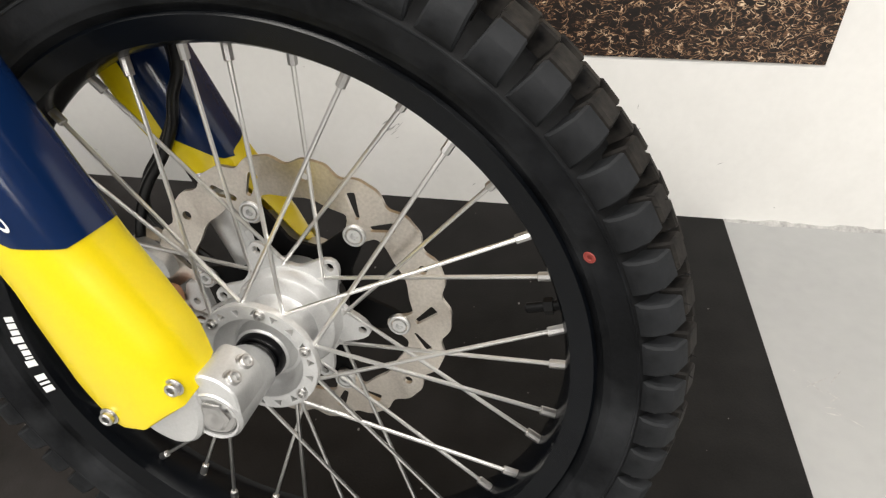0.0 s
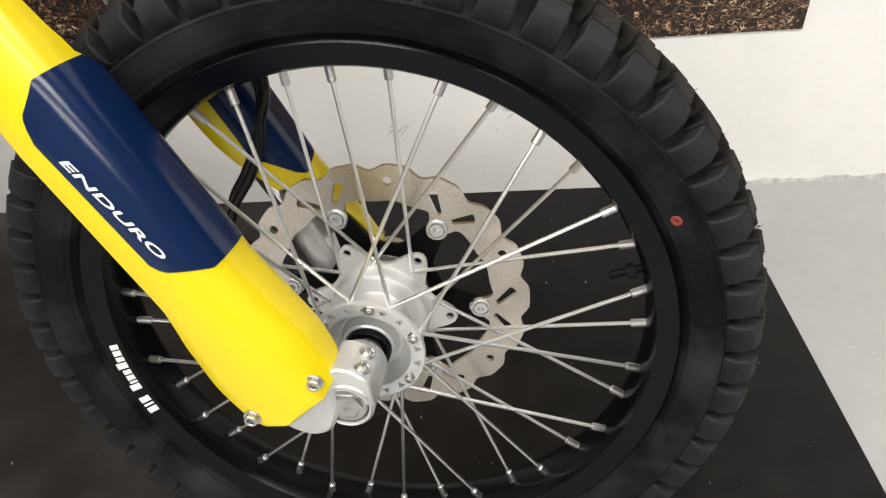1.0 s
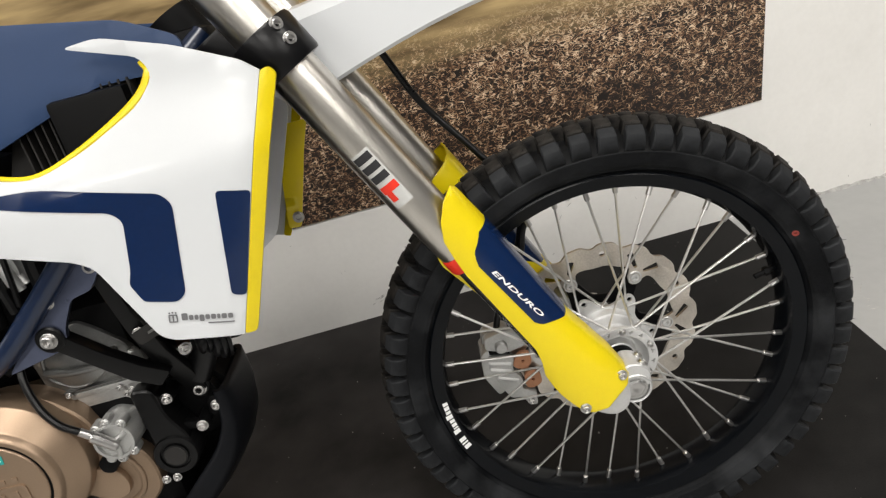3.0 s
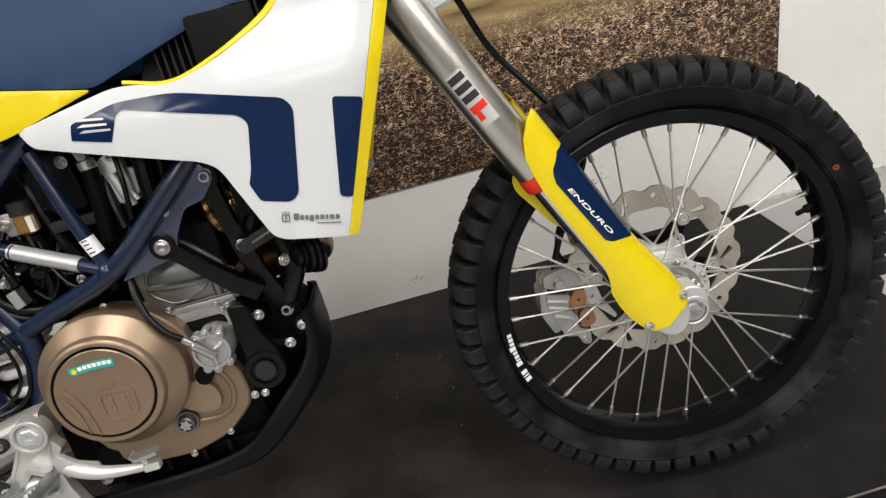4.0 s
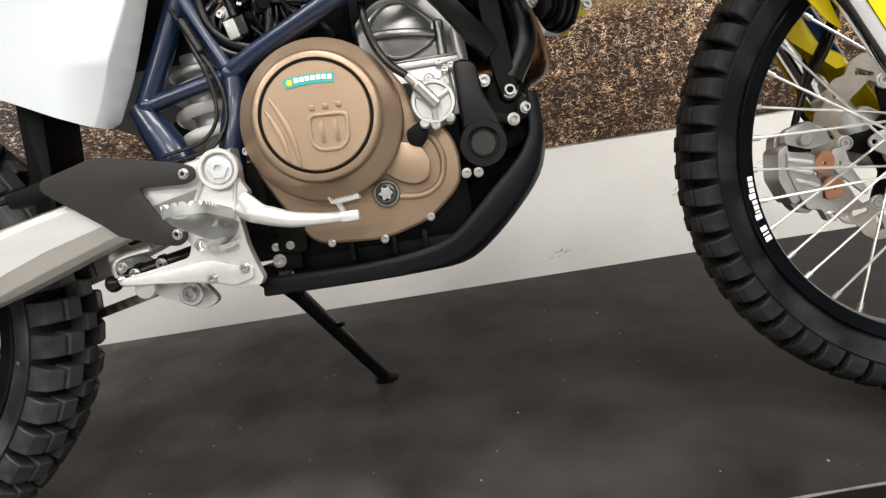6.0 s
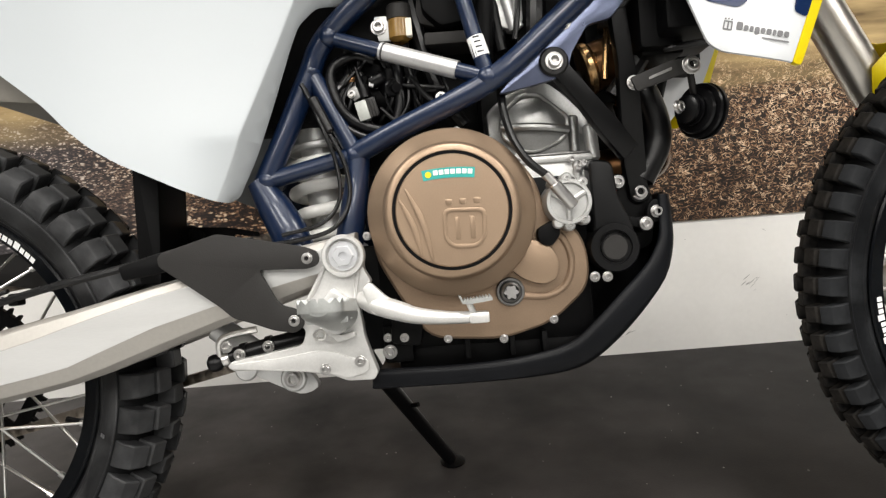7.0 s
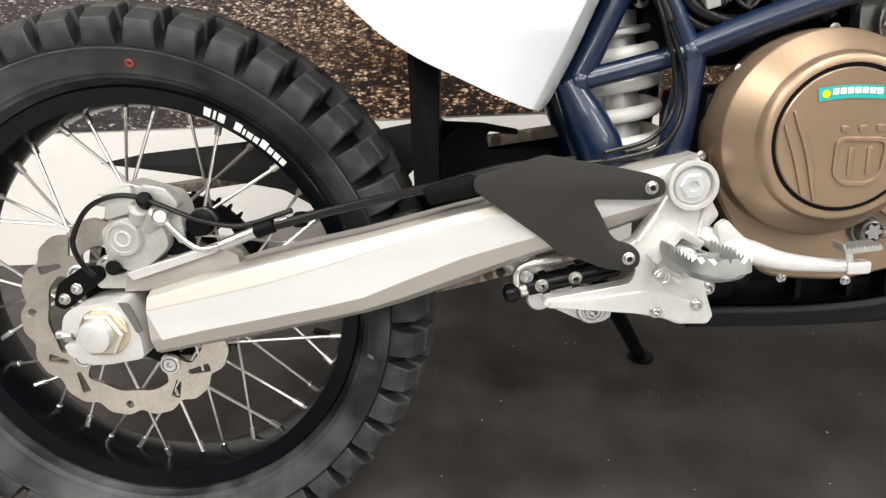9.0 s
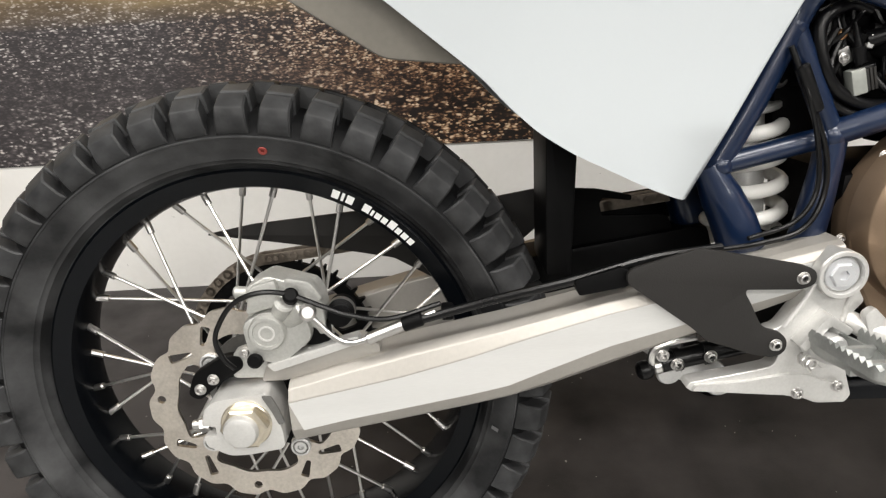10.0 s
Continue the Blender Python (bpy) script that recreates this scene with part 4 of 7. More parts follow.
fork = part("fork", group_of(*[lathe([(0.01, 0.0275), (0.03, 0.0285), (0.06, 0.029), (0.43, 0.0295)], 44, along(leg(0.612, s * 0.098), leg(0.99, s * 0.098))[0]) for s in (-1, 1)]), NICKEL, bike, "two brushed nickel-grey upside-down fork tubes", STEER)
for s in (-1, 1):
    part("fork_slider", rod(leg(0.64, s * 0.1), leg(0.4, s * 0.1), 0.0235 if s < 0 else 0.02, 32), CHROME, fork, "chromed inner fork tube")
    part("fork_ring", lathe([(0, 0.022), (0, 0.0275), (0.003, 0.029), (0.019, 0.029), (0.022, 0.028), (0.022, 0.022)], 36, along(leg(0.601, s * 0.098), leg(0.7, s * 0.098))[0]), RED, fork, "red dust wiper ring")
    part("fork_wiper", rod(leg(0.602, s * 0.098), leg(0.594, s * 0.098), 0.0265, 32, 0.022), BLACK, fork)
    # guard with decal and screws
    rows = [lerp(0.683, 0.355, (k / 70)) for k in range(71)]
    g = guard_sheet(rows, rear_phi, front_phi if s < 0 else far_phi, 0.0, 0.002, 22 if s < 0 else 40)
    dk = decal_sheet(s > 0)
    if s > 0:
        for b in (g, dk):
            for v in b.verts:
                v.co.y = 0.005 - v.co.y
    part("fork_guard", g, YELLOW, fork, "glossy yellow fork guard")
    part("decal", dk, NAVY, fork, "navy decal on the fork guard")
    for z, d in ((0.3745, 0.046), (0.3715, -0.0175)):
        p = guard_point(z, guard_phi(z, d), 0.001)
        if s > 0:
            p.y = -p.y
        part("guard_bolt", BOLT, None, fork, m=Matrix.LocRotScale(p, Euler((0 if s < 0 else math.pi, 0, 0)), (0.76,) * 3))
    # inner flange of the guard
    fl = [leg(z, 0) + FORK_ACROSS * q for z, q in ((0.628, -0.026), (0.62, -0.036), (0.606, -0.04), (0.545, -0.03), (0.524, -0.02), (0.56, -0.014), (0.61, -0.012))]
    ya, yb = sorted((s * 0.069, s * 0.0715))
    if s < 0:
        part("guard_flange", plate(rounded([(p.x, p.z) for p in fl], 0.006, 3), ya, yb, 0.0006), YELLOW, fork, "yellow inner flange of the fork guard")
    # cast foot with the split axle clamp
    y0, y1 = sorted((s * 0.074, s * 0.117))
    part("axle_lug", plate(rounded([(1.424, 0.41), (1.43, 0.362), (1.446, 0.337), (1.47, 0.327), (1.488, 0.334), (1.498, 0.36), (1.49, 0.4), (1.45, 0.425)], 0.014, 4), y0, y1, 0.007, seg=3), CAST, fork, "cast aluminium axle foot")
    part("axle_clamp", turned(AXLE[0], AXLE[1], [(s * 0.1, 0.0), (s * 0.1, 0.0195), (s * 0.111, 0.0195), (s * 0.112, 0.0215), (s * 0.109, 0.0238), (s * 0.053, 0.0232), (s * 0.048, 0.0205), (s * 0.048, 0.0)], 44), CAST, fork, "round cast axle clamp")
    y2, y3 = sorted((s * 0.07, s * 0.1105))
    part("clamp_ear", plate(rounded([(1.482, 0.362), (1.487, 0.39), (1.496, 0.4), (1.512, 0.397), (1.525, 0.386), (1.5262, 0.36)], 0.006, 3), y2, y3, 0.004, seg=3), CAST, fork, "cast clamp ear with a slit")
    part("slider_foot", rod(leg(0.45, s * 0.093), leg(0.36, s * 0.09), 0.022, 28, 0.024, 0.004), CAST, fork)
part("decal_word", guard_word("ENDURO"), WHITEINK, fork, "white printed word on the decal")
part("axle", group_of(rod((AXLE[0], -0.108, AXLE[1]), (AXLE[0], 0.13, AXLE[1]), 0.0125, 24), turned(AXLE[0], AXLE[1], [(-0.1105, 0.0), (-0.1108, 0.003), (-0.1128, 0.0065), (-0.1132, 0.0115), (-0.112, 0.014), (-0.109, 0.0146)], 6), turned(AXLE[0], AXLE[1], [(-0.1105, 0.0), (-0.1105, 0.0165), (-0.109, 0.0182), (-0.104, 0.0182)], 40)), ZINC, fork, "bright axle with hexagonal head")
for y in (-0.1, -0.081):
    part("pinch_bolt", BOLT, None, fork, m=Matrix.Translation((1.517, y, 0.3905)) @ Matrix.Rotation(radians(45), 4, "Y") @ Matrix.Rotation(radians(-90), 4, "X") @ Matrix.Scale(0.8, 4))
part("axle_spacer", turned(1.504, 0.36, [(-0.058, 0.0128), (-0.058, 0.0168), (-0.05, 0.0168), (-0.0495, 0.0155), (-0.036, 0.0155), (-0.036, 0.0128)], 32), ZINC, fork, "bright wheel spacer")
# printed maker's patch on the tube as plain blocks
def tube_patch(z0, z1, a0, a1, lift, material, label):
    bm = bmesh.new()
    cols = []
    for i in range(9):
        a = radians(lerp(a0, a1, i / 8))
        row = []
        for z in (z0, z1):
            c = leg(z, -0.098)
            side = Vector((0.891, 0, 0.454))
            row.append(bm.verts.new(c + (0.0289 + lift) * (side * math.sin(a) + Vector((0, -1, 0)) * math.cos(a))))
        cols.append(row)
    for p, q in zip(cols, cols[1:]):
        bm.faces.new((p[0], q[0], q[1], p[1]))
    return part("tube_patch", bm, material, fork, label)


tube_patch(0.773, 0.703, -36, 14, 0.0004, PALEPRINT, "white sticker on the fork tube")
for z0, z1, colr in ((0.77, 0.7615, INK), (0.7575, 0.749, INK), (0.745, 0.7365, INK), (0.731, 0.722, RED)):
    tube_patch(z0, z1, -34, 10, 0.0009, colr, "printed block on the sticker")
tube_patch(0.722, 0.711, -30, -14, 0.0009, RED, "printed block on the sticker")
# triple clamp
clamp = part("triple_clamp", group_of(*[lathe([(0, 0.027), (0, 0.039), (0.003, 0.0405), (0.047, 0.0405), (0.05, 0.039), (0.05, 0.027)], 32, along(leg(0.872, s * 0.1), leg(0.95, s * 0.1))[0]) for s in (-1, 1)], plate(rounded([(1.1, 0.87), (1.155, 0.898), (1.135, 0.938), (1.08, 0.91)], 0.006, 3), -0.1, 0.1, 0.003)), GLOSSBLACK, fork, "black fork clamp")
for z in (0.893, 0.91):
    c = leg(z, -0.1) + Vector((0.024, -0.03, 0.012))
    part("clamp_bolt", BOLT, None, fork, m=Matrix.LocRotScale(c, Euler((0, 0, radians(30))), (0.75,) * 3))
# front mudguard, only its rear end comes into view
bm = bmesh.new()
secs = []
for k in range(13):
    t = k / 12
    x, z = lerp(1.19, 1.66, t), 0.868 + 0.075 * math.sin(t * 2.2) - 0.015 * t
    w = lerp(0.052, 0.062, math.sin(t * math.pi)) * (1 - 0.35 * max(0, t - 0.7) / 0.3)
    h = lerp(0.055, 0.0, min(1, t * 1.6))
    row = [(-w, -0.032), (-w * 0.97, -0.006 + h), (-w * 0.7, 0.008 + h), (0, 0.012 + h), (w * 0.7, 0.008 + h), (w * 0.97, -0.006 + h), (w, -0.032)]
    row = row + [(y * 0.95, z2 - 0.004) for y, z2 in reversed(row)]
    secs.append([bm.verts.new((x, y, z + z2)) for y, z2 in row])
for p, q in zip(secs, secs[1:]):
    for k in range(len(p)):
        bm.faces.new((p[k], p[(k + 1) % len(p)], q[(k + 1) % len(p)], q[k]))
bm.faces.new(secs[0])
bm.faces.new(secs[-1])
part("front_mudguard", bm, WHITE, fork, "white front mudguard underside")
# brake hose and front caliper
part("brake_hose", pipe([(1.2, 0.03, 0.98), (1.265, 0.05, 0.883), (1.31, 0.068, 0.78), (1.365, 0.062, 0.7), (1.41, 0.053, 0.63), (1.419, 0.051, 0.585), (1.409, 0.05, 0.556), (1.402, 0.05, 0.529), (1.386, 0.05, 0.499), (1.362, 0.05, 0.467), (1.347, 0.05, 0.434), (1.338, 0.052, 0.405), (1.337, 0.055, 0.39)], 0.0052, 12), HOSE, fork, "black brake hose")
part("sensor_cable", pipe([(1.4, 0.058, 0.63), (1.41, 0.058, 0.58), (1.398, 0.057, 0.535), (1.378, 0.056, 0.5), (1.358, 0.055, 0.47), (1.352, 0.058, 0.43), (1.375, 0.068, 0.4), (1.4, 0.07, 0.38)], 0.0036, 8), HOSE, fork)
cal = part("brake_caliper", group_of(
    plate(rounded([(1.314, 0.374), (1.345, 0.367), (1.355, 0.362), (1.349, 0.34), (1.362, 0.317), (1.357, 0.301), (1.378, 0.289), (1.376, 0.264), (1.362, 0.266), (1.355, 0.284), (1.336, 0.287), (1.326, 0.308), (1.313, 0.345)], 0.005, 3), 0.03, 0.048, 0.004),
    plate(rounded([(1.315, 0.404), (1.35, 0.413), (1.374, 0.395), (1.379, 0.377), (1.347, 0.371), (1.313, 0.384)], 0.006, 3), 0.032, 0.05, 0.004),
    plate(rounded([(1.312, 0.4), (1.356, 0.402), (1.36, 0.33), (1.358, 0.275), (1.332, 0.282), (1.306, 0.335)], 0.012, 4), 0.06, 0.088, 0.004),
    plate(rounded([(1.304, 0.376), (1.32, 0.385), (1.33, 0.3), (1.318, 0.296), (1.301, 0.335)], 0.006, 3), 0.034, 0.085, 0.004),
    turned(1.339, 0.387, [(0.022, 0.0), (0.022, 0.008), (0.025, 0.01), (0.034, 0.01)], 24)), CASTGREY, fork, "silver cast front brake caliper")
for x0, z0, x1, z1 in ((1.314, 0.362, 1.348, 0.352), (1.314, 0.35, 1.346, 0.338), (1.322, 0.332, 1.354, 0.318)):
    part("caliper_rib", rod((x0, 0.031, z0), (x1, 0.03, z1), 0.0035, 8, bevel=0.001), CAST, cal)
# solid black plate stands for the shade inside the caliper gap
part("caliper_gap_shade", plate([(1.318, 0.384), (1.35, 0.373), (1.35, 0.368), (1.318, 0.374)], 0.034, 0.05), BLACK, cal, "black plate as shade in the caliper gap")
for x, z, r in ((1.367, 0.349, 25), (1.377, 0.311, -5)):
    pad = plate(rounded([(-0.013, -0.013), (0.0, -0.016), (0.013, -0.01), (0.014, 0.006), (0.004, 0.019), (-0.01, 0.014), (-0.014, 0.0)], 0.006, 3), 0.034, 0.042, 0.001, [circle(0, 0, 0.0026, 8)])
    part("brake_pad", pad, PAD, fork, "copper-brown brake pad backing", Matrix.Translation((x, 0, z)) @ Matrix.Rotation(radians(r), 4, "Y"))
part("caliper_bracket", plate(rounded([(1.38, 0.352), (1.384, 0.366), (1.401, 0.368), (1.409, 0.336), (1.43, 0.3), (1.426, 0.294), (1.405, 0.316), (1.386, 0.334)], 0.003, 3), 0.044, 0.052, 0.002, [circle(1.392, 0.345, 0.004, 10)]), CAST, fork, "cast caliper bracket")
bolts(fork, [(1.367, 0.03, 0.275)], 0.7, name="caliper_bolt")


# ---- body panels ----
def shroud_y(x, z):
    back = max(0.0, 0.96 - x)
    front = max(0.0, (x - (1.062 + 0.404 * (z - 0.614))) + 0.03)
    return -0.185 + 0.66 * back * back + 9.0 * front * front + min(0.018, 0.25 * max(0, z - 0.808))


SHROUD = [(0.722, 0.825), (0.736, 0.803), (0.915, 0.745), (0.933, 0.733), (0.967, 0.641), (0.98, 0.632), (1.052, 0.616), (1.158, 0.879), (1.143, 0.893), (1.085, 0.922), (1.02, 0.945), (0.985, 0.943), (1.052, 0.919), (1.058, 0.9), (1.034, 0.876), (0.968, 0.847), (0.912, 0.832), (0.855, 0.846)]
STRIP = [(1.0525, 0.616), (1.064, 0.6135), (1.0675, 0.62), (1.172, 0.872), (1.167, 0.88), (1.1585, 0.879)]
D1 = [(0.79, 0.818), (0.846, 0.829), (0.91, 0.825), (1.026, 0.79), (1.034, 0.777), (1.011, 0.681), (1.0, 0.674), (0.967, 0.684), (0.96, 0.706), (0.967, 0.72), (0.981, 0.773), (0.972, 0.784), (0.852, 0.82), (0.844, 0.816), (0.829, 0.789), (0.785, 0.801)]
D2 = [(1.079, 0.778), (1.113, 0.769), (1.07, 0.66), (1.056, 0.666)]


def both(bm, s):
    if s > 0:
        for v in bm.verts:
            v.co.y = -v.co.y
    return bm


for s in (-1, 1):
    sh = part("radiator_shroud", both(shell(rounded(SHROUD, [0.006, 0.008, 0.012, 0.02, 0.01, 0.01, 0, 0, 0.006, 0.01, 0.01, 0.01, 0.01, 0.012, 0.02, 0.02, 0.02, 0.02], 3), shroud_y, 0.004, 0.018, 0.0012), s), WHITE, bike, "glossy white radiator shroud")
    part("yellow_edge", both(shell(rounded(STRIP, 0.003, 2), shroud_y, 0.007, 0.018, 0.0012), s), YELLOW, sh, "yellow leading edge")
    part("yellow_rim", both(pipe([(x, shroud_y(x, z) + 0.006, z + 0.0015) for x, z in ((0.86, 0.846), (0.912, 0.834), (0.968, 0.849), (1.03, 0.877), (1.054, 0.9), (1.05, 0.914))], [0.0026, 0.003, 0.0034, 0.0055, 0.006, 0.003], 8), s), YELLOW, sh, "yellow inner rim")
    part("decal", both(shell(rounded(D1, [0.003, 0.01, 0.02, 0.012, 0.012, 0.01, 0.008, 0.004, 0.004, 0.006, 0.01, 0.01, 0.006, 0.004, 0.001, 0.001], 3), lambda x, z: shroud_y(x, z) - 0.0008, 0.0005, 0.018), s), NAVY, sh, "navy angular decal")
    for k in range(3):
        zs = 0.8065 + 0.0065 * k
        part("decal_stripe", both(shell([(0.796, zs), (0.833 - 0.002 * k, zs - 0.005), (0.8335 - 0.002 * k, zs - 0.0027), (0.804, zs + 0.002)], lambda x, z: shroud_y(x, z) - 0.0013, 0.0004, 0.018), s), PALEPRINT, sh, "pale slanted stripe")
    part("decal", both(shell(rounded(D2, 0.005, 3), lambda x, z: shroud_y(x, z) - 0.0008, 0.0005, 0.018), s), NAVY, sh, "navy slanted decal")
    if s < 0:
        # maker's mark as plain shapes: ring badge, word bar and small line
        e = Vector((0.972, 0, -0.235)).normalized()
        up = Vector((0.235, 0, 0.972)).normalized()

        def mark(u0, u1, v0, v1, material, label):
            o = Vector((0.984, 0, 0.659))
            pts = [o + e * u + up * v for u, v in rounded([(u0, v0), (u1, v0), (u1, v1), (u0, v1)], 0.0015, 2)]
            part("printed_mark", shell([(p.x, p.z) for p in pts], lambda x, z: shroud_y(x, z) - 0.0012, 0.0005, 0.018), material, sh, label)

        for box4 in ((-0.0005, 0.0088, -0.0055, -0.0043), (-0.0005, 0.0088, 0.0025, 0.0037), (-0.0005, 0.0008, -0.0043, 0.0025), (0.0075, 0.0088, -0.0043, 0.0025), (0.0, 0.0018, 0.0048, 0.0066), (0.0033, 0.0051, 0.0052, 0.007), (0.0066, 0.0084, 0.0048, 0.0066), (0.0035, 0.0049, -0.0043, 0.0025)):
            mark(*box4, GREYINK, "small printed badge")
        u = 0.013
        for w, h0, h1 in ((0.0062, -0.0035, 0.0045), (0.0045, -0.0035, 0.0022), (0.0038, -0.0035, 0.0022), (0.0048, -0.0055, 0.0022), (0.0045, -0.0035, 0.0022), (0.005, -0.0035, 0.0022), (0.0032, -0.0035, 0.0022), (0.0055, -0.0035, 0.0022), (0.005, -0.0035, 0.0022)):
            mark(u, u + w, h0, h1, GREYINK, "grey printed bar")
            u += w + 0.0014
        mark(0.04, 0.068, -0.0085, -0.0072, GREYINK, "thin grey printed line")


def tank_y(x, z):
    return -0.128 - 0.02 * math.sin(min(1, max(0, (x - 0.55) / 0.5)) * math.pi) + 0.12 * max(0, z - 0.9) ** 1.0


for s in (-1, 1):
    part("tank_cover", both(shell(rounded([(0.5, 0.9), (0.62, 0.893), (0.718, 0.874), (0.822, 0.85), (0.99, 0.903), (1.082, 0.9), (1.086, 0.93), (1.03, 0.96), (0.9, 0.985), (0.72, 0.955), (0.5, 0.95)], 0.012, 3), tank_y, 0.006, 0.02, 0.0015), s), BLUE, bike, "matt blue tank cover")
    part("yellow_side_panel", both(shell(rounded([(0.5, 0.899), (0.62, 0.892), (0.718, 0.873), (0.82, 0.849), (0.716, 0.822), (0.69, 0.818), (0.6, 0.84), (0.5, 0.87)], 0.008, 3), tank_y, 0.006, 0.02, 0.001), s), YELLOW, bike, "glossy yellow side panel")
part("seat", group_of(box(0.1, 0.86, -0.1, 0.1, 0.93, 0.985, 0.02)), BLACK, bike, "black seat")


# white rear tank with its folded-in flank
def bend(v, w):
    """Nought on one side, v on the other, with a soft turn of that width."""
    return 0.5 * (v + math.sqrt(v * v + w * w))


def tail_y(x, z):
    fold = bend(x - (0.467 + 0.52 * (z - 0.6)), 0.0007) * soft(0.84, 0.76, z)
    under = bend(0.596 + 0.12 * max(0.0, 0.44 - x) - z, 0.004 + 0.06 * max(0.0, 0.45 - x)) * soft(0.395, 0.462, x)
    rise = max(0.0, z - 0.62)
    return -0.12 - 0.5 * rise * rise + 0.14 * bend(0.28 - x, 0.03) + math.hypot(1.9 * fold, 0.3 * under)


TAIL = [(0.0, 0.833), (0.094, 0.77), (0.165, 0.717), (0.247, 0.648), (0.27, 0.622), (0.296, 0.598), (0.328, 0.577), (0.36, 0.561), (0.395, 0.543), (0.427, 0.529), (0.44, 0.526), (0.4495, 0.5335), (0.4605, 0.554), (0.4715, 0.574), (0.481, 0.594), (0.49, 0.614), (0.499, 0.634), (0.5145, 0.669), (0.5255, 0.694), (0.5385, 0.7205), (0.5585, 0.744), (0.597, 0.763), (0.655, 0.77), (0.695, 0.812), (0.6, 0.847), (0.45, 0.88), (0.2, 0.9), (0.0, 0.9)]
TAIL_CUTS = [((0.467 + d, 0, 0.6), (1, 0, -0.52)) for d in (-0.006, -0.0016, -0.0005, 0.0005, 0.0016, 0.006)] + [((0.44, 0, 0.596 - d), (0.12, 0, 1)) for d in (-0.012, -0.006, -0.002, 0.0, 0.002, 0.006, 0.012)]
for s in (-1, 1):
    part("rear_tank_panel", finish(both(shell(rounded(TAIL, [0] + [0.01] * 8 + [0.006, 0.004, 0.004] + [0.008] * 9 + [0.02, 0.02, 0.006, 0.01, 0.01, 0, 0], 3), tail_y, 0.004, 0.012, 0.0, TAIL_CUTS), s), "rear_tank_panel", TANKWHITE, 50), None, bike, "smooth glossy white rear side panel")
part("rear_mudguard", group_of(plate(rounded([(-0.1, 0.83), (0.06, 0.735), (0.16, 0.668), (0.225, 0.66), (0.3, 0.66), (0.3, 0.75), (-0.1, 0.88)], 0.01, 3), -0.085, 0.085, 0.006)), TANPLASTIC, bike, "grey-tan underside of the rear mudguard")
part("inner_fender", group_of(plate(rounded([(0.312, 0.44), (0.338, 0.437), (0.345, 0.6), (0.312, 0.62)], 0.004, 2), -0.055, 0.03, 0.003)), BLACK, bike, "black inner fender flap in front of the rear wheel")
part("chain_shield", plate(rounded([(0.33, 0.43), (0.49, 0.43), (0.475, 0.472), (0.396, 0.475), (0.393, 0.49), (0.397, 0.4965), (0.43, 0.4915), (0.432, 0.4975), (0.39, 0.507), (0.33, 0.512)], [0.004, 0.004, 0.006, 0.002, 0.002, 0.002, 0.001, 0.003, 0.004, 0.004], 2), 0.05, 0.056, 0.0), BLACK, bike, "black plastic shield beside the chain")
part("under_tank", box(0.3, 0.66, -0.045, 0.045, 0.62, 0.9, 0.02), BLACK, bike)

# ---- frame ----
chassis = part("frame", pipe([(0.578, -0.064, 0.572), (0.64, -0.086, 0.596), (0.748, -0.122, 0.636), (0.82, -0.125, 0.69), (0.9, -0.122, 0.76), (1.0, -0.085, 0.86), (1.09, -0.04, 0.93)], 0.0128, 20), FRAMEBLUE, bike, "navy painted tubular trellis frame")
for pts, r in (([(0.476, -0.066, 0.548), (0.508, -0.066, 0.61), (0.54, -0.064, 0.678), (0.553, -0.067, 0.704), (0.578, -0.073, 0.73), (0.64, -0.09, 0.775), (0.73, -0.11, 0.83)], 0.0135),
               ([(0.48, -0.068, 0.551), (0.535, -0.068, 0.563), (0.59, -0.068, 0.575)], 0.0105),
               ([(0.541, -0.064, 0.678), (0.565, -0.066, 0.625), (0.588, -0.067, 0.575)], 0.0112),
               ([(0.566, -0.072, 0.716), (0.655, -0.098, 0.678), (0.745, -0.122, 0.641)], 0.0086),
               ([(0.748, -0.121, 0.64), (0.733, -0.122, 0.7), (0.712, -0.118, 0.8)], 0.009)):
    part("frame_tube", pipe(pts, r, 16), FRAMEBLUE, chassis)
    left = pipe([(x, -y, z) for x, y, z in pts], r, 12)
    part("frame_tube", left, FRAMEBLUE, chassis)
part("frame_tube", pipe([(0.578, 0.064, 0.572), (0.748, 0.122, 0.636), (0.9, 0.122, 0.76), (1.09, 0.04, 0.93)], 0.0145, 12), FRAMEBLUE, chassis)
for s in (-1, 1):
    part("frame_leg", pipe([(0.468, s * 0.066, 0.552), (0.485, s * 0.066, 0.52), (0.5, s * 0.068, 0.49), (0.51, s * 0.07, 0.46)], [0.0135, 0.02, 0.0225, 0.0225], 20), FRAMEBLUE, chassis)
    part("frame_leg", pipe([(0.59, s * 0.066, 0.578), (0.586, s * 0.067, 0.54), (0.578, s * 0.07, 0.5), (0.57, s * 0.07, 0.46)], [0.0145, 0.0145, 0.016, 0.017], 18), FRAMEBLUE, chassis)
for x, y, z, r in ((0.48, -0.068, 0.551, 0.0135), (0.588, -0.067, 0.574, 0.015), (0.567, -0.0725, 0.716, 0.014), (0.748, -0.1225, 0.639, 0.0142), (0.541, -0.064, 0.678, 0.0138)):
    bm = bmesh.new()
    bmesh.ops.create_icosphere(bm, subdivisions=3, radius=r, matrix=Matrix.Translation((x, y, z)))
    part("weld", bm, FRAMEBLUE, chassis)
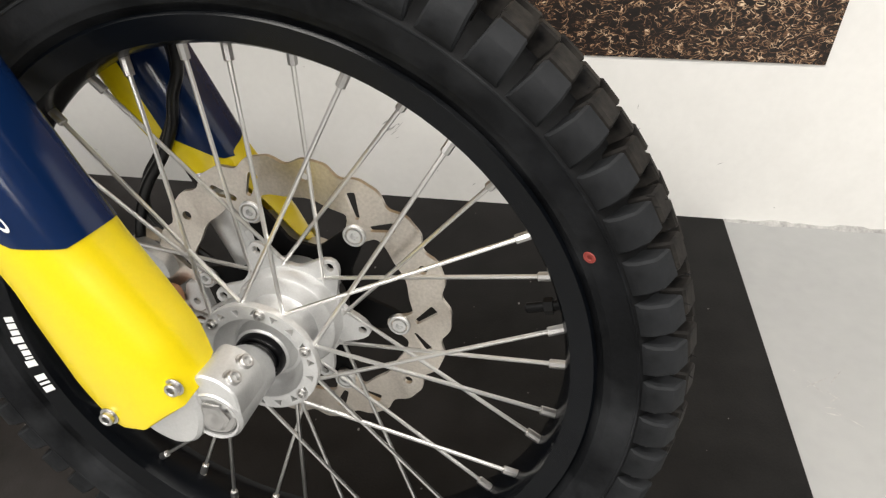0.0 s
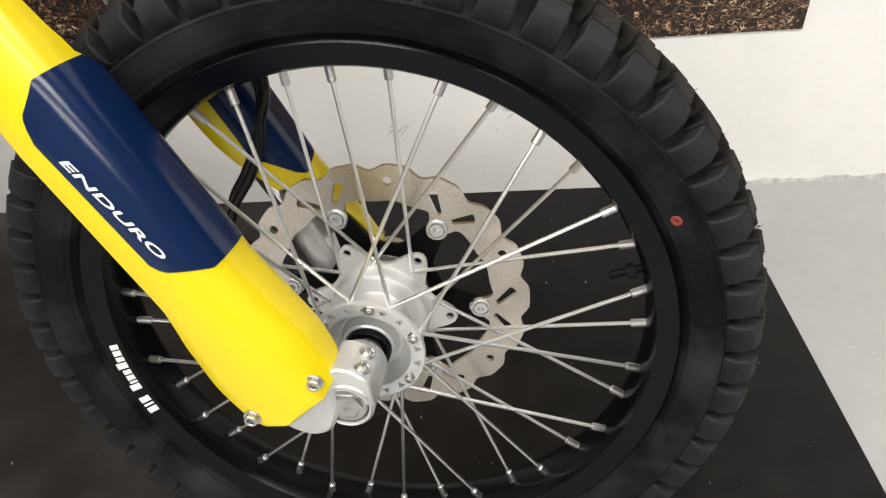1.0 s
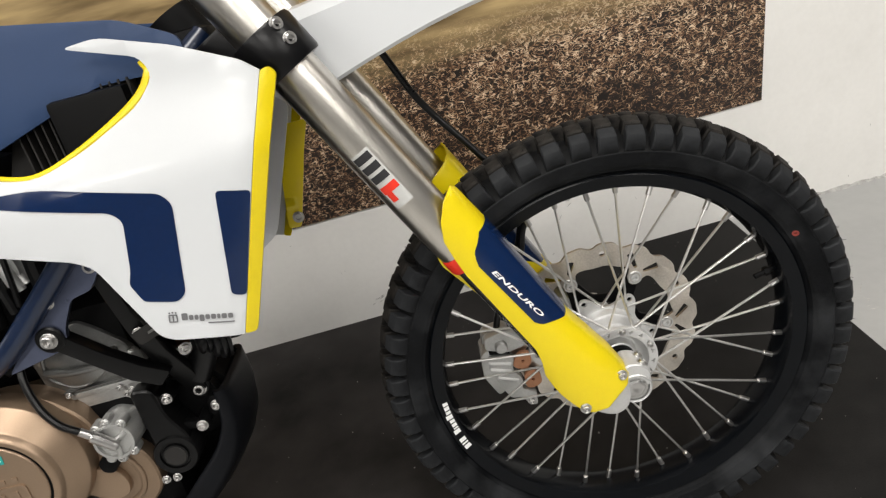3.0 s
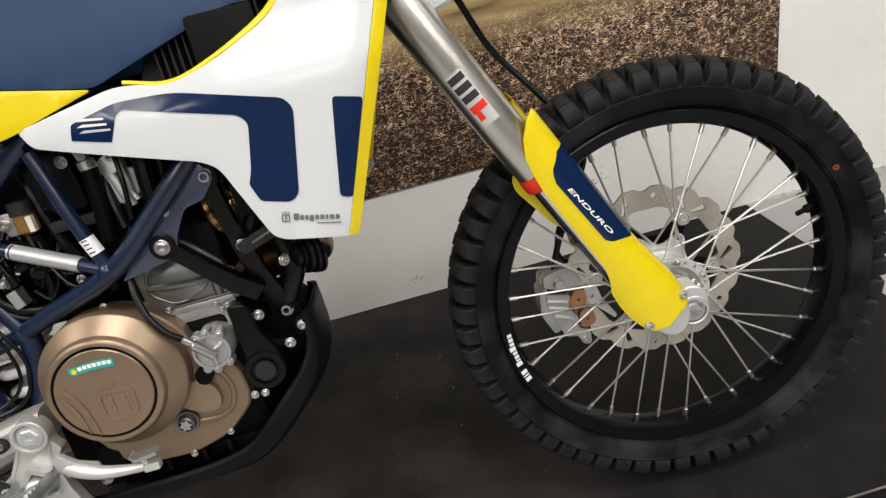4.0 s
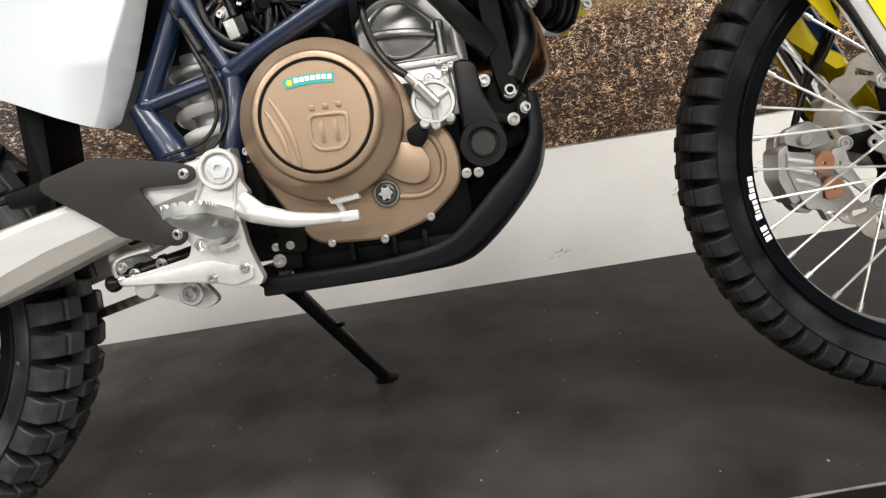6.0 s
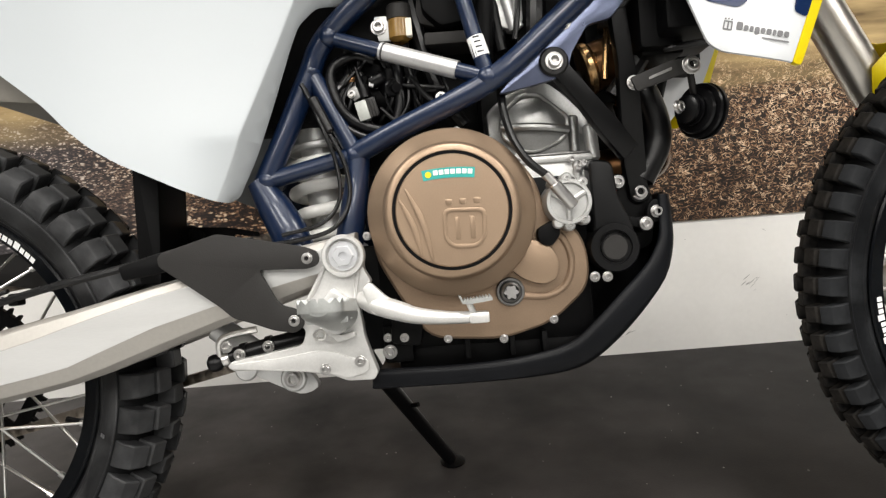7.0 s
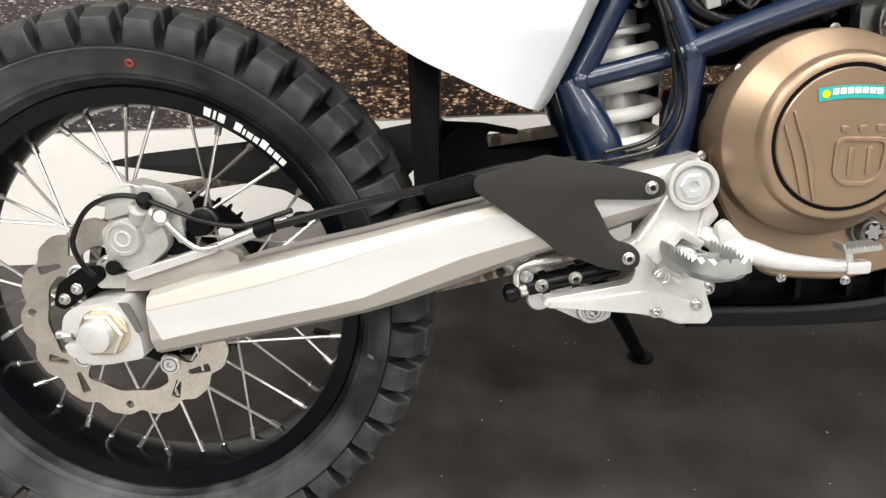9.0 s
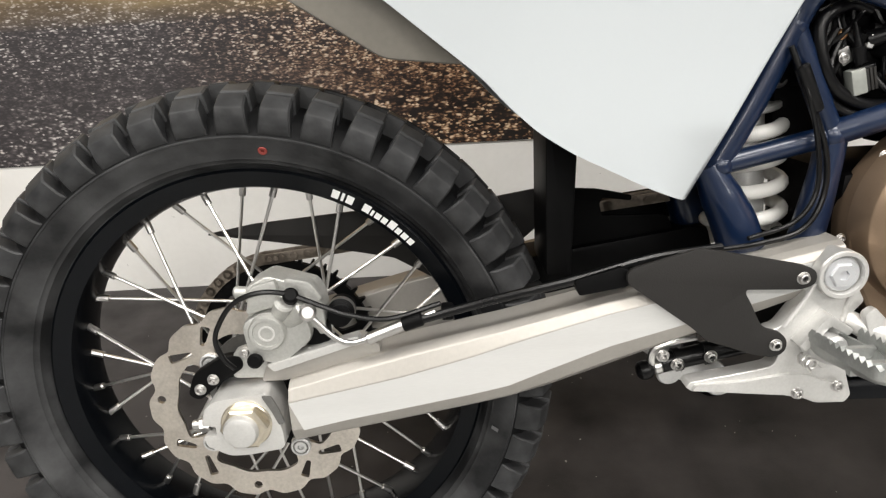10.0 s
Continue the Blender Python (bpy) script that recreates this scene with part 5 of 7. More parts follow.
part("engine_bracket", plate(rounded([(0.757, 0.62), (0.79, 0.653), (0.826, 0.678), (0.85, 0.7), (0.868, 0.73), (0.895, 0.742), (0.91, 0.72), (0.888, 0.695), (0.862, 0.69), (0.842, 0.66), (0.835, 0.636), (0.81, 0.63)], 0.006, 3), -0.124, -0.116, 0.001), mat("blue_grey_bracket", (0.1, 0.115, 0.175), 0.3, 0.8, var=0.1), chassis, "blue-grey engine bracket plate")
a, b = Vector((0.629, -0.0905, 0.689)), Vector((0.715, -0.1135, 0.6535))
part("tube_label", rod(a, b, 0.0104, 24), SILVERLABEL, chassis, "silver label wrapped round the tube")
part("label_line", rod(lerp(a, b, 0.03), lerp(a, b, 0.055), 0.0106, 24), INK, chassis)
a, b = Vector((0.7425, -0.1215, 0.664)), Vector((0.7365, -0.1218, 0.686))
part("tube_label", rod(a, b, 0.0096, 20), WHITEINK, chassis, "white label wrapped round the tube")
for k in (0.15, 0.4, 0.65, 0.88):
    c = lerp(a, b, k) + Vector((-0.004, -0.0094, 0))
    part("label_line", rod(c, c + Vector((0.007, 0, 0.001)), 0.0009, 6), INK, chassis)
# black engine braces

def bar(rows, thick, bevel=0.003):
    """A flat bar along (x, y, z, half width) rows, as thick as given across the bike."""
    bm = bmesh.new()
    rings = []
    for i, (x, y, z, w) in enumerate(rows):
        a, b = rows[max(i - 1, 0)], rows[min(i + 1, len(rows) - 1)]
        d = Vector((b[0] - a[0], b[2] - a[2])).normalized()
        n = Vector((-d.y, d.x)) * w
        rings.append([bm.verts.new(q) for q in ((x + n.x, y, z + n.y), (x - n.x, y, z - n.y), (x - n.x, y + thick, z - n.y), (x + n.x, y + thick, z + n.y))])
    for p, q in zip(rings, rings[1:]):
        for k in range(4):
            bm.faces.new((p[k], p[(k + 1) % 4], q[(k + 1) % 4], q[k]))
    bm.faces.new(rings[0])
    bm.faces.new(rings[-1])
    bmesh.ops.recalc_face_normals(bm, faces=bm.faces[:])
    bmesh.ops.bevel(bm, geom=[e for e in bm.edges if e.calc_face_angle(0) > 0.9], offset=bevel, segments=2, profile=0.6, affect="EDGES", clamp_overlap=True)
    return bm


def knuckle(x, y, z, r, thick):
    return turned(x, z, [(y + thick, r - 0.002), (y + 0.002, r), (y, r - 0.002), (y, 0.0)], 28)


brace = part("engine_brace", group_of(
    bar([(0.8985, -0.121, 0.73, 0.012), (0.899, -0.119, 0.705, 0.0095), (0.905, -0.114, 0.65, 0.0095), (0.9085, -0.108, 0.625, 0.012), (0.912, -0.095, 0.585, 0.0125), (0.919, -0.072, 0.54, 0.0135), (0.9265, -0.056, 0.498, 0.011)], 0.018), knuckle(0.8985, -0.121, 0.722, 0.0165, 0.02), knuckle(0.926, -0.056, 0.505, 0.014, 0.02)), SATINBLACK, bike, "black upright engine brace")
part("brace_arm", group_of(bar([(0.814, -0.129, 0.656, 0.011), (0.828, -0.127, 0.643, 0.0105), (0.858, -0.12, 0.607, 0.0105), (0.885, -0.11, 0.574, 0.0125), (0.909, -0.095, 0.549, 0.012)], 0.02), knuckle(0.821, -0.129, 0.651, 0.0165, 0.022)), SATINBLACK, brace, "black slanted engine brace")
bolts(brace, [(0.8985, -0.121, 0.722), (0.821, -0.129, 0.651), (0.926, -0.056, 0.505)], 1.0)
bolts(brace, [(0.912, -0.113, 0.624)], 0.85)


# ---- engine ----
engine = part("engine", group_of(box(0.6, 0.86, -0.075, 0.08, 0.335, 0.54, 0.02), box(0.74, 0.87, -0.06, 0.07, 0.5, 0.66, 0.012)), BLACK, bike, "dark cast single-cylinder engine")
# plain black block added to close the gap above the pedal
part("gap_block", box(0.572, 0.625, -0.07, 0.07, 0.34, 0.465, 0.008), BLACK, engine)
part("crankcase_cover", plate(rounded([(0.6, 0.5), (0.612, 0.535), (0.646, 0.576), (0.706, 0.588), (0.76, 0.57), (0.795, 0.53), (0.806, 0.482), (0.838, 0.47), (0.85, 0.438), (0.848, 0.398), (0.803, 0.36), (0.744, 0.345), (0.66, 0.352), (0.63, 0.4), (0.604, 0.45)], 0.02, 4), -0.098, -0.06, 0.007, seg=3), BRONZEDARK, engine, "bronze-brown crankcase cover")
CX, CZ = 0.696, 0.4945
part("clutch_cover", turned(CX, CZ, [(-0.09, 0.0955), (-0.1195, 0.0942), (-0.1215, 0.093), (-0.1225, 0.0915), (-0.1435, 0.0768), (-0.1445, 0.0752), (-0.1462, 0.0742), (-0.1515, 0.0722), (-0.1535, 0.0705), (-0.1545, 0.068), (-0.1545, 0.0642), (-0.1525, 0.0636), (-0.1525, 0.0)], 96), BRONZE, engine, "satin bronze clutch cover")
part("cover_groove", turned(CX, CZ, [(-0.1525, 0.0602), (-0.1532, 0.0602), (-0.1532, 0.0638), (-0.1525, 0.0638), (-0.1525, 0.0602)], 96), BLACK, engine, "black groove ring")
part("cover_disc", turned(CX, CZ, [(-0.152, 0.0606), (-0.1545, 0.0602), (-0.1555, 0.0592), (-0.1555, 0.0)], 96), BRONZE, engine, "bronze inner disc of the clutch cover")
# two curved ribs, and the raised badge as a plain frame
for x0, z0, x1, z1, x2, z2, w in ((0.641, 0.509, 0.654, 0.479, 0.661, 0.446, 0.0028), (0.648, 0.52, 0.664, 0.483, 0.672, 0.44, 0.003)):
    mid = smoothed([(x0, 0, z0), (x1, 0, z1), (x2, 0, z2)], 8)
    width = [w * math.sin(math.pi * (0.08 + 0.84 * i / (len(mid) - 1))) for i in range(len(mid))]
    part("cover_rib", plate([(p.x - q, p.z - q * 0.5) for p, q in zip(mid, width)] + [(p.x + q, p.z + q * 0.5) for p, q in reversed(list(zip(mid, width)))], -0.1575, -0.155, 0.0008), BRONZE, engine)
frame_out = rounded([(0.686, 0.497), (0.732, 0.495), (0.73, 0.463), (0.72, 0.453), (0.694, 0.454), (0.685, 0.464)], 0.008, 4)
frame_in = rounded([(0.69, 0.493), (0.728, 0.491), (0.726, 0.464), (0.718, 0.457), (0.696, 0.458), (0.689, 0.465)], 0.006, 4)
part("cover_emblem", plate(frame_out, -0.1572, -0.155, 0.0006, [frame_in]), BRONZE, engine, "raised plain emblem frame")
for x in (0.698, 0.714):
    part("cover_emblem", plate(rounded([(x, 0.487), (x + 0.005, 0.4868), (x + 0.005, 0.463), (x, 0.4632)], 0.001, 2), -0.1566, -0.155, 0.0005), BRONZE, engine)
for x in (0.69, 0.705, 0.72):
    part("cover_emblem", plate(rounded([(x, 0.5), (x + 0.006, 0.4998), (x + 0.007, 0.506), (x - 0.001, 0.5062)], 0.0015, 2), -0.1566, -0.155, 0.0005), BRONZE, engine)
arc = lambda r, a: (0.695 + r * math.cos(radians(a)), 0.3345 + r * math.sin(radians(a)))
part("badge", plate([arc(0.2055, 98 - k) for k in range(17)] + [arc(0.1945, 82 + k) for k in range(17)], -0.1563, -0.1555), TEAL, engine, "curved teal sticker")
for k in range(7):
    a = 94.6 - 1.75 * k
    part("badge_bar", plate([arc(0.2035, a), arc(0.2035, a - 1.35), arc(0.1985, a - 1.35), arc(0.1985, a)], -0.1567, -0.1563), WHITEINK, engine, "white printed bar")
part("badge_bar", plate(circle(*arc(0.2, 96.2), 0.0034, 12), -0.1567, -0.1563), YELLOW, engine, "yellow printed spot")
part("case_lobe", plate(rounded([(0.752, 0.43), (0.774, 0.46), (0.7868, 0.4568), (0.806, 0.449), (0.8145, 0.429), (0.81, 0.41), (0.7936, 0.4045), (0.7717, 0.412)], 0.01, 4), -0.1075, -0.095, 0.0035), BRONZE, engine, "flat raised lobe of the case")
part("case_rim", pipe([(0.768, -0.0975, 0.394), (0.8, -0.0975, 0.392), (0.822, -0.0975, 0.405), (0.829, -0.0975, 0.432), (0.82, -0.0975, 0.457), (0.803, -0.0975, 0.468)], 0.0042, 10), BRONZEDARK, engine)
part("oil_cap", turned(0.756, 0.3995, [(-0.095, 0.0165), (-0.102, 0.0165), (-0.104, 0.0155), (-0.104, 0.013), (-0.102, 0.0125), (-0.112, 0.011), (-0.114, 0.009), (-0.109, 0.007), (-0.109, 0)], 32), CASTDARK, engine, "dark ribbed oil cap")
part("oil_cap_star", plate(scalloped(0.0085, 0.0055, 6), -0.1145, -0.108), ZINC, engine, m=Matrix.Translation((0.756, 0, 0.3995)))
part("case_plug", plate(rounded([(0.79, 0.468), (0.812, 0.479), (0.818, 0.462), (0.806, 0.447), (0.792, 0.452)], 0.006, 3), -0.112, -0.09, 0.003), BLACK, engine, "black rubber plug")
bolts(engine, [(0.709, -0.094, 0.589), (0.627, -0.09, 0.556), (0.596, -0.09, 0.476), (0.681, -0.097, 0.351), (0.745, -0.097, 0.346), (0.804, -0.097, 0.364)], 0.5)
# cylinder, head and cam cover
head = part("cylinder_head", plate(rounded([(0.746, 0.612), (0.772, 0.634), (0.82, 0.646), (0.838, 0.632), (0.868, 0.6), (0.872, 0.556), (0.75, 0.553)], 0.008, 3), -0.066, 0.06, 0.005), HEADCAST, engine, "grey cast cylinder head")
HEX = rounded([(0.763, 0.594), (0.766, 0.61), (0.79, 0.629), (0.81, 0.628), (0.8425, 0.599), (0.8415, 0.583), (0.834, 0.574), (0.804, 0.5615), (0.788, 0.5625), (0.7655, 0.579)], 0.005, 3)
part("head_cover", shell(HEX, lambda x, z: -0.069 - 0.011 * max(0.0, 1 - ((x - 0.803) / 0.046) ** 2) * max(0.0, 1 - ((z - 0.591) / 0.042) ** 2), 0.006, 0.006), HEADCAST, head, "domed six-sided valve cover")
part("cover_edge", pipe([(x, -0.0725, z) for x, z in HEX + HEX[:1]], 0.0029, 8, 2), HEADCAST, head, "raised edge of the valve cover")
part("head_rib", pipe([(0.764, -0.075, 0.5915), (0.785, -0.083, 0.5895), (0.803, -0.0855, 0.5878), (0.823, -0.083, 0.5858), (0.841, -0.075, 0.5838)], 0.0052, 10, 3), HEADCAST, head)
part("head_post", rod((0.8495, -0.068, 0.601), (0.849, -0.068, 0.556), 0.0062, 14, bevel=0.002), HEADCAST, head)
part("head_post", rod((0.869, -0.064, 0.59), (0.8715, -0.064, 0.546), 0.0085, 16, bevel=0.003), CASTGREY, head)
part("head_seam", box(0.762, 0.866, -0.0745, -0.05, 0.555, 0.5575, 0.0008), CASTDARK, head)
part("cylinder", group_of(plate(rounded([(0.755, 0.557), (0.866, 0.5545), (0.876, 0.48), (0.76, 0.5)], 0.006, 3), -0.072, 0.06, 0.004), box(0.765, 0.868, -0.076, -0.05, 0.546, 0.5545, 0.002), rod((0.853, -0.066, 0.5), (0.848, -0.066, 0.55), 0.008, 12, bevel=0.002)), CASTGREY, engine, "bright cast aluminium cylinder")
# small round pump cover with cable end
OUTWARD = Matrix.Translation((-0.0015, -0.02, -0.003))
part("slave_cover", turned(0.829, 0.499, [(-0.05, 0.027), (-0.096, 0.0265), (-0.1, 0.025), (-0.1, 0.0215), (-0.096, 0.0205), (-0.096, 0.0)], 40), CASTGREY, engine, "bright cast slave cylinder cover", m=OUTWARD)
for a in (0.9, 1.6, 2.2, -0.9, -1.6, -2.1):
    part("cover_lug", turned(0.829 + 0.0265 * math.cos(a), 0.499 + 0.0265 * math.sin(a), [(-0.08, 0.0065), (-0.097, 0.0065), (-0.099, 0.005), (-0.099, 0.0)], 16), CASTGREY, engine, m=OUTWARD)
for a in (0.5, 2.6, 4.7):
    part("cover_spoke", rod((0.829, -0.0975, 0.499), (0.829 + 0.021 * math.cos(a), -0.0975, 0.499 + 0.021 * math.sin(a)), 0.0035, 8), CASTGREY, engine, m=OUTWARD)
part("cable_end", group_of(rod((0.833, -0.102, 0.494), (0.812, -0.1075, 0.52), 0.0072, 14, bevel=0.001), rod((0.813, -0.107, 0.519), (0.803, -0.109, 0.5305), 0.0052, 12)), ZINC, engine, "silver cable end fitting", m=OUTWARD)
part("clutch_hose", pipe([(0.8015, -0.129, 0.5275), (0.783, -0.129, 0.545), (0.768, -0.124, 0.575), (0.762, -0.11, 0.62), (0.77, -0.07, 0.68), (0.78, -0.06, 0.76)], 0.0047, 10), HOSE, engine, "black hose")
bolts(engine, [(0.8275 + 0.0265 * math.cos(a), -0.118, 0.496 + 0.0265 * math.sin(a)) for a in (0.9, 1.6, 2.2, -0.9, -1.6)], 0.42)
# starter and round cap
part("starter_motor", group_of(plate(rounded([(0.857, 0.545), (0.885, 0.541), (0.889, 0.5), (0.906, 0.462), (0.9, 0.44), (0.858, 0.44), (0.858, 0.49)], 0.01, 4), -0.097, -0.05, 0.006, seg=3), turned(0.88, 0.441, [(-0.06, 0.03), (-0.096, 0.0295), (-0.1, 0.0275), (-0.1, 0.02), (-0.097, 0.0195), (-0.097, 0.0165), (-0.1, 0.016), (-0.1, 0.0)], 48)), SATINBLACK, engine, "black starter housing with round cap")
part("starter_disc", turned(0.88, 0.441, [(-0.099, 0.0145), (-0.1008, 0.014), (-0.1008, 0.0)], 32), GUARD, engine, "dark grey disc")
bolts(engine, [(0.893, -0.084, 0.517), (0.922, -0.085, 0.4655), (0.942, -0.066, 0.4795)], 0.78)
bolts(engine, [(0.869, -0.098, 0.408), (0.8545, -0.098, 0.409)], 0.6)
part("engine_mount", group_of(plate(rounded([(0.885, 0.53), (0.925, 0.525), (0.945, 0.5), (0.94, 0.44), (0.905, 0.43), (0.88, 0.47)], 0.01, 3), -0.05, -0.03, 0.003), rod((0.893, -0.084, 0.517), (0.893, -0.04, 0.517), 0.009, 14), rod((0.922, -0.085, 0.4655), (0.922, -0.04, 0.4655), 0.009, 14), bar([(0.922, -0.083, 0.4655, 0.006), (0.895, -0.085, 0.472, 0.005)], 0.012, 0.002)), BLACK, engine)
part("lower_mount", group_of(box(0.605, 0.64, -0.085, -0.05, 0.325, 0.37, 0.005), plate(rounded([(0.62, 0.4), (0.655, 0.385), (0.65, 0.345), (0.615, 0.35)], 0.006, 3), -0.098, -0.08, 0.003)), BLACK, engine)
bolts(engine, [(0.631, -0.098, 0.356), (0.611, -0.088, 0.356)], 0.52)
bolts(engine, [(0.612, -0.085, 0.339)], 0.85)
part("sump", group_of(box(0.62, 0.86, -0.07, 0.07, 0.31, 0.345, 0.01), *[box(x, x + 0.006, -0.09, -0.06, 0.325, 0.35, 0.001) for x in (0.7, 0.752, 0.79)]), BLACK, engine)
# skid plate: a tray with raised lips, swept from the footrests to its upright nose
SKID = ((0.592, 0.099, 0.32, 0.59, 0.301, 0.592, 0.297), (0.7, 0.101, 0.3185, 0.7, 0.3, 0.7, 0.296), (0.77, 0.101, 0.3225, 0.775, 0.302, 0.78, 0.297), (0.82, 0.101, 0.3335, 0.824, 0.31, 0.832, 0.303), (0.85, 0.1, 0.3545, 0.857, 0.329, 0.867, 0.321), (0.888, 0.095, 0.388, 0.898, 0.365, 0.91, 0.358), (0.924, 0.086, 0.421, 0.934, 0.401, 0.946, 0.399), (0.94, 0.077, 0.449, 0.951, 0.438, 0.96, 0.436), (0.944, 0.071, 0.475, 0.954, 0.468, 0.9635, 0.468), (0.945, 0.068, 0.499, 0.954, 0.499, 0.9625, 0.499))
bm = bmesh.new()
secs = []
lip, edge, foot = (smoothed([(r[i], r[1], r[i + 1]) if i else (r[0], r[1], r[2]) for r in SKID], 3) for i in (0, 3, 5))
for (lx, y, lz), (ox, _, oz), (fx, _, fz) in zip(lip, edge, foot):
    k = soft(0.72, 0.85, fx) * soft(0.51, 0.43, fz)
    half = [(lx, -y + 0.007, lz), (lx - 0.001, -y + 0.004, lz + 0.002), (lx, -y, lz), (lerp(lx, ox, 0.25), -y - 0.0015, lerp(lz, oz, 0.25)), (ox, -y, oz), (lerp(ox, fx, 0.6), -y + 0.006, lerp(oz, fz, 0.6)), (fx, -y + 0.022, fz)]
    back = [(fx - 0.004, -y + 0.026, fz + 0.005), (lerp(lx, ox, 0.6), -y + 0.008, lerp(lz, oz, 0.6))]
    belly = [(fx + 0.005 * k, -y * 0.45, fz - 0.005 * k), (fx + 0.007 * k, 0.0, fz - 0.007 * k), (fx + 0.005 * k, y * 0.45, fz - 0.005 * k)]
    ring = half + belly + [(x, -q, z) for x, q, z in reversed(half)] + [(x, -q, z) for x, q, z in reversed(back)] + back
    secs.append([bm.verts.new(q) for q in ring])
for p, q in zip(secs, secs[1:]):
    for k in range(len(p)):
        bm.faces.new((p[k], p[(k + 1) % len(p)], q[(k + 1) % len(p)], q[k]))
bm.faces.new(secs[0])
bm.faces.new(secs[-1])
skid = part("skid_plate", finish(bm, "skid_plate", SKIDBLACK, 55), None, bike, "black plastic skid plate under the engine")
part("skid_tab", plate(rounded([(0.928, 0.465), (0.931, 0.487), (0.94, 0.496), (0.95, 0.49), (0.95, 0.468)], 0.005, 3), -0.066, -0.058, 0.002), BLACK, skid)
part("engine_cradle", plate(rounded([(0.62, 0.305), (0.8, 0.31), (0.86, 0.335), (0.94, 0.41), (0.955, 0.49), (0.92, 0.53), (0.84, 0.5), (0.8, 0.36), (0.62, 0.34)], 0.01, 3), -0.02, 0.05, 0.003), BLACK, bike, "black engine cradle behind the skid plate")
# exhaust header
part("exhaust_header", pipe([(0.88, -0.04, 0.662), (0.912, -0.042, 0.666), (0.945, -0.01, 0.625), (0.965, 0.022, 0.578), (0.975, 0.045, 0.561), (0.972, 0.072, 0.555), (0.935, 0.086, 0.55), (0.84, 0.095, 0.54)], 0.0295, 28), HEADER, bike, "heat-tinted brown exhaust header pipe")
part("exhaust_flange", group_of(lathe([(0, 0.02), (0, 0.031), (0.003, 0.033), (0.009, 0.033), (0.012, 0.03), (0.016, 0.0285), (0.034, 0.0285), (0.036, 0.031), (0.042, 0.031), (0.043, 0.02)], 36, along((0.872, -0.04, 0.66), (0.93, -0.044, 0.676))[0]), rod((0.89, -0.073, 0.64), (0.897, -0.073, 0.7), 0.004, 10)), mat("gold_tinted_pipe", (0.42, 0.26, 0.12), 0.24, 0.95, var=0.25, blotch=20), bike, "gold heat-tinted exhaust clamp")
# horn
horn = part("horn", lathe([(0, 0.0), (0, 0.012), (0.002, 0.016), (0.006, 0.016), (0.0065, 0.0125), (0.009, 0.0125), (0.0095, 0.018), (0.0125, 0.018), (0.013, 0.0145), (0.015, 0.0145), (0.0155, 0.0255), (0.0185, 0.027), (0.019, 0.0235), (0.022, 0.0235), (0.0225, 0.031), (0.0255, 0.0318), (0.026, 0.027), (0.029, 0.027), (0.0295, 0.0325), (0.0335, 0.0325), (0.036, 0.024), (0.037, 0.0)], 40, along((0.968, -0.108, 0.591), (1.0, -0.09, 0.589))[0]), GLOSSBLACK, bike, "round black ribbed horn")
part("horn_bracket", group_of(plate(rounded([(0.905, 0.628), (0.912, 0.612), (0.955, 0.625), (0.978, 0.63), (0.976, 0.646), (0.95, 0.643)], 0.003, 2), -0.122, -0.117, 0.001), rod((0.974, -0.115, 0.636), (0.985, -0.098, 0.6), 0.004, 8)), GUARD, horn, "black steel horn bracket")
part("bracket_slot", plate(rounded([(0.926, 0.627), (0.952, 0.636), (0.952, 0.633), (0.926, 0.624)], 0.001, 2), -0.1228, -0.122), CASTDARK, horn)
bolts(horn, [(0.974, -0.121, 0.637)], 1.05)
part("horn_bolt", BOLT, None, horn, m=Matrix.LocRotScale((0.957, -0.118, 0.592), Euler((0, 0, radians(35))), (0.8,) * 3))
# radiator with fins and dark boxes behind the shroud
rad = part("radiator", box(0.94, 1.02, -0.15, -0.03, 0.67, 0.9, 0.006), BLACK, bike, "black radiator with fins")
for k in range(15):
    part("fin", box(0.895 + k * 0.009, 0.8968 + k * 0.009, -0.135, -0.11, 0.835, 0.905, 0.0), GUARD, rad)
part("fin_frame", box(0.88, 1.035, -0.112, -0.1, 0.82, 0.91, 0.004), BLACK, rad)
part("radiator", box(0.95, 1.05, 0.03, 0.15, 0.67, 0.9, 0.006), BLACK, bike, "black radiator")
part("fan_housing", group_of(box(0.92, 0.96, -0.12, 0.12, 0.66, 0.88, 0.008), box(0.88, 0.95, -0.03, 0.1, 0.62, 0.8, 0.01)), BLACK, bike)
part("cap", plate(rounded([(0.85, 0.82), (0.93, 0.83), (0.92, 0.87), (0.88, 0.88)], 0.01, 3), -0.115, -0.06, 0.006), GUARD, bike)
part("head_tube", group_of(rod((1.09, 0, 0.87), (1.05, 0, 0.96), 0.035, 28), box(0.9, 1.1, -0.05, 0.05, 0.88, 0.94, 0.01)), BLACK, bike)
# air box, throttle body, hoses and plugs between the frame tubes
part("air_box", group_of(box(0.55, 0.8, -0.022, 0.05, 0.56, 0.86, 0.02), plate(rounded([(0.675, 0.79), (0.735, 0.795), (0.74, 0.72), (0.7, 0.715), (0.68, 0.735)], 0.006, 3), -0.085, -0.04, 0.005)), BLACK, bike, "black air box")
part("battery_box", box(0.68, 0.75, -0.08, -0.03, 0.695, 0.71, 0.003), GUARD, bike)
part("starter_relay", group_of(plate(rounded([(0.755, 0.745), (0.762, 0.77), (0.79, 0.78), (0.795, 0.73), (0.79, 0.705), (0.76, 0.715)], 0.008, 3), -0.075, -0.055, 0.003), rod((0.778, -0.078, 0.75), (0.788, -0.078, 0.705), 0.007, 12)), CAST, bike, "small cast metal housing")
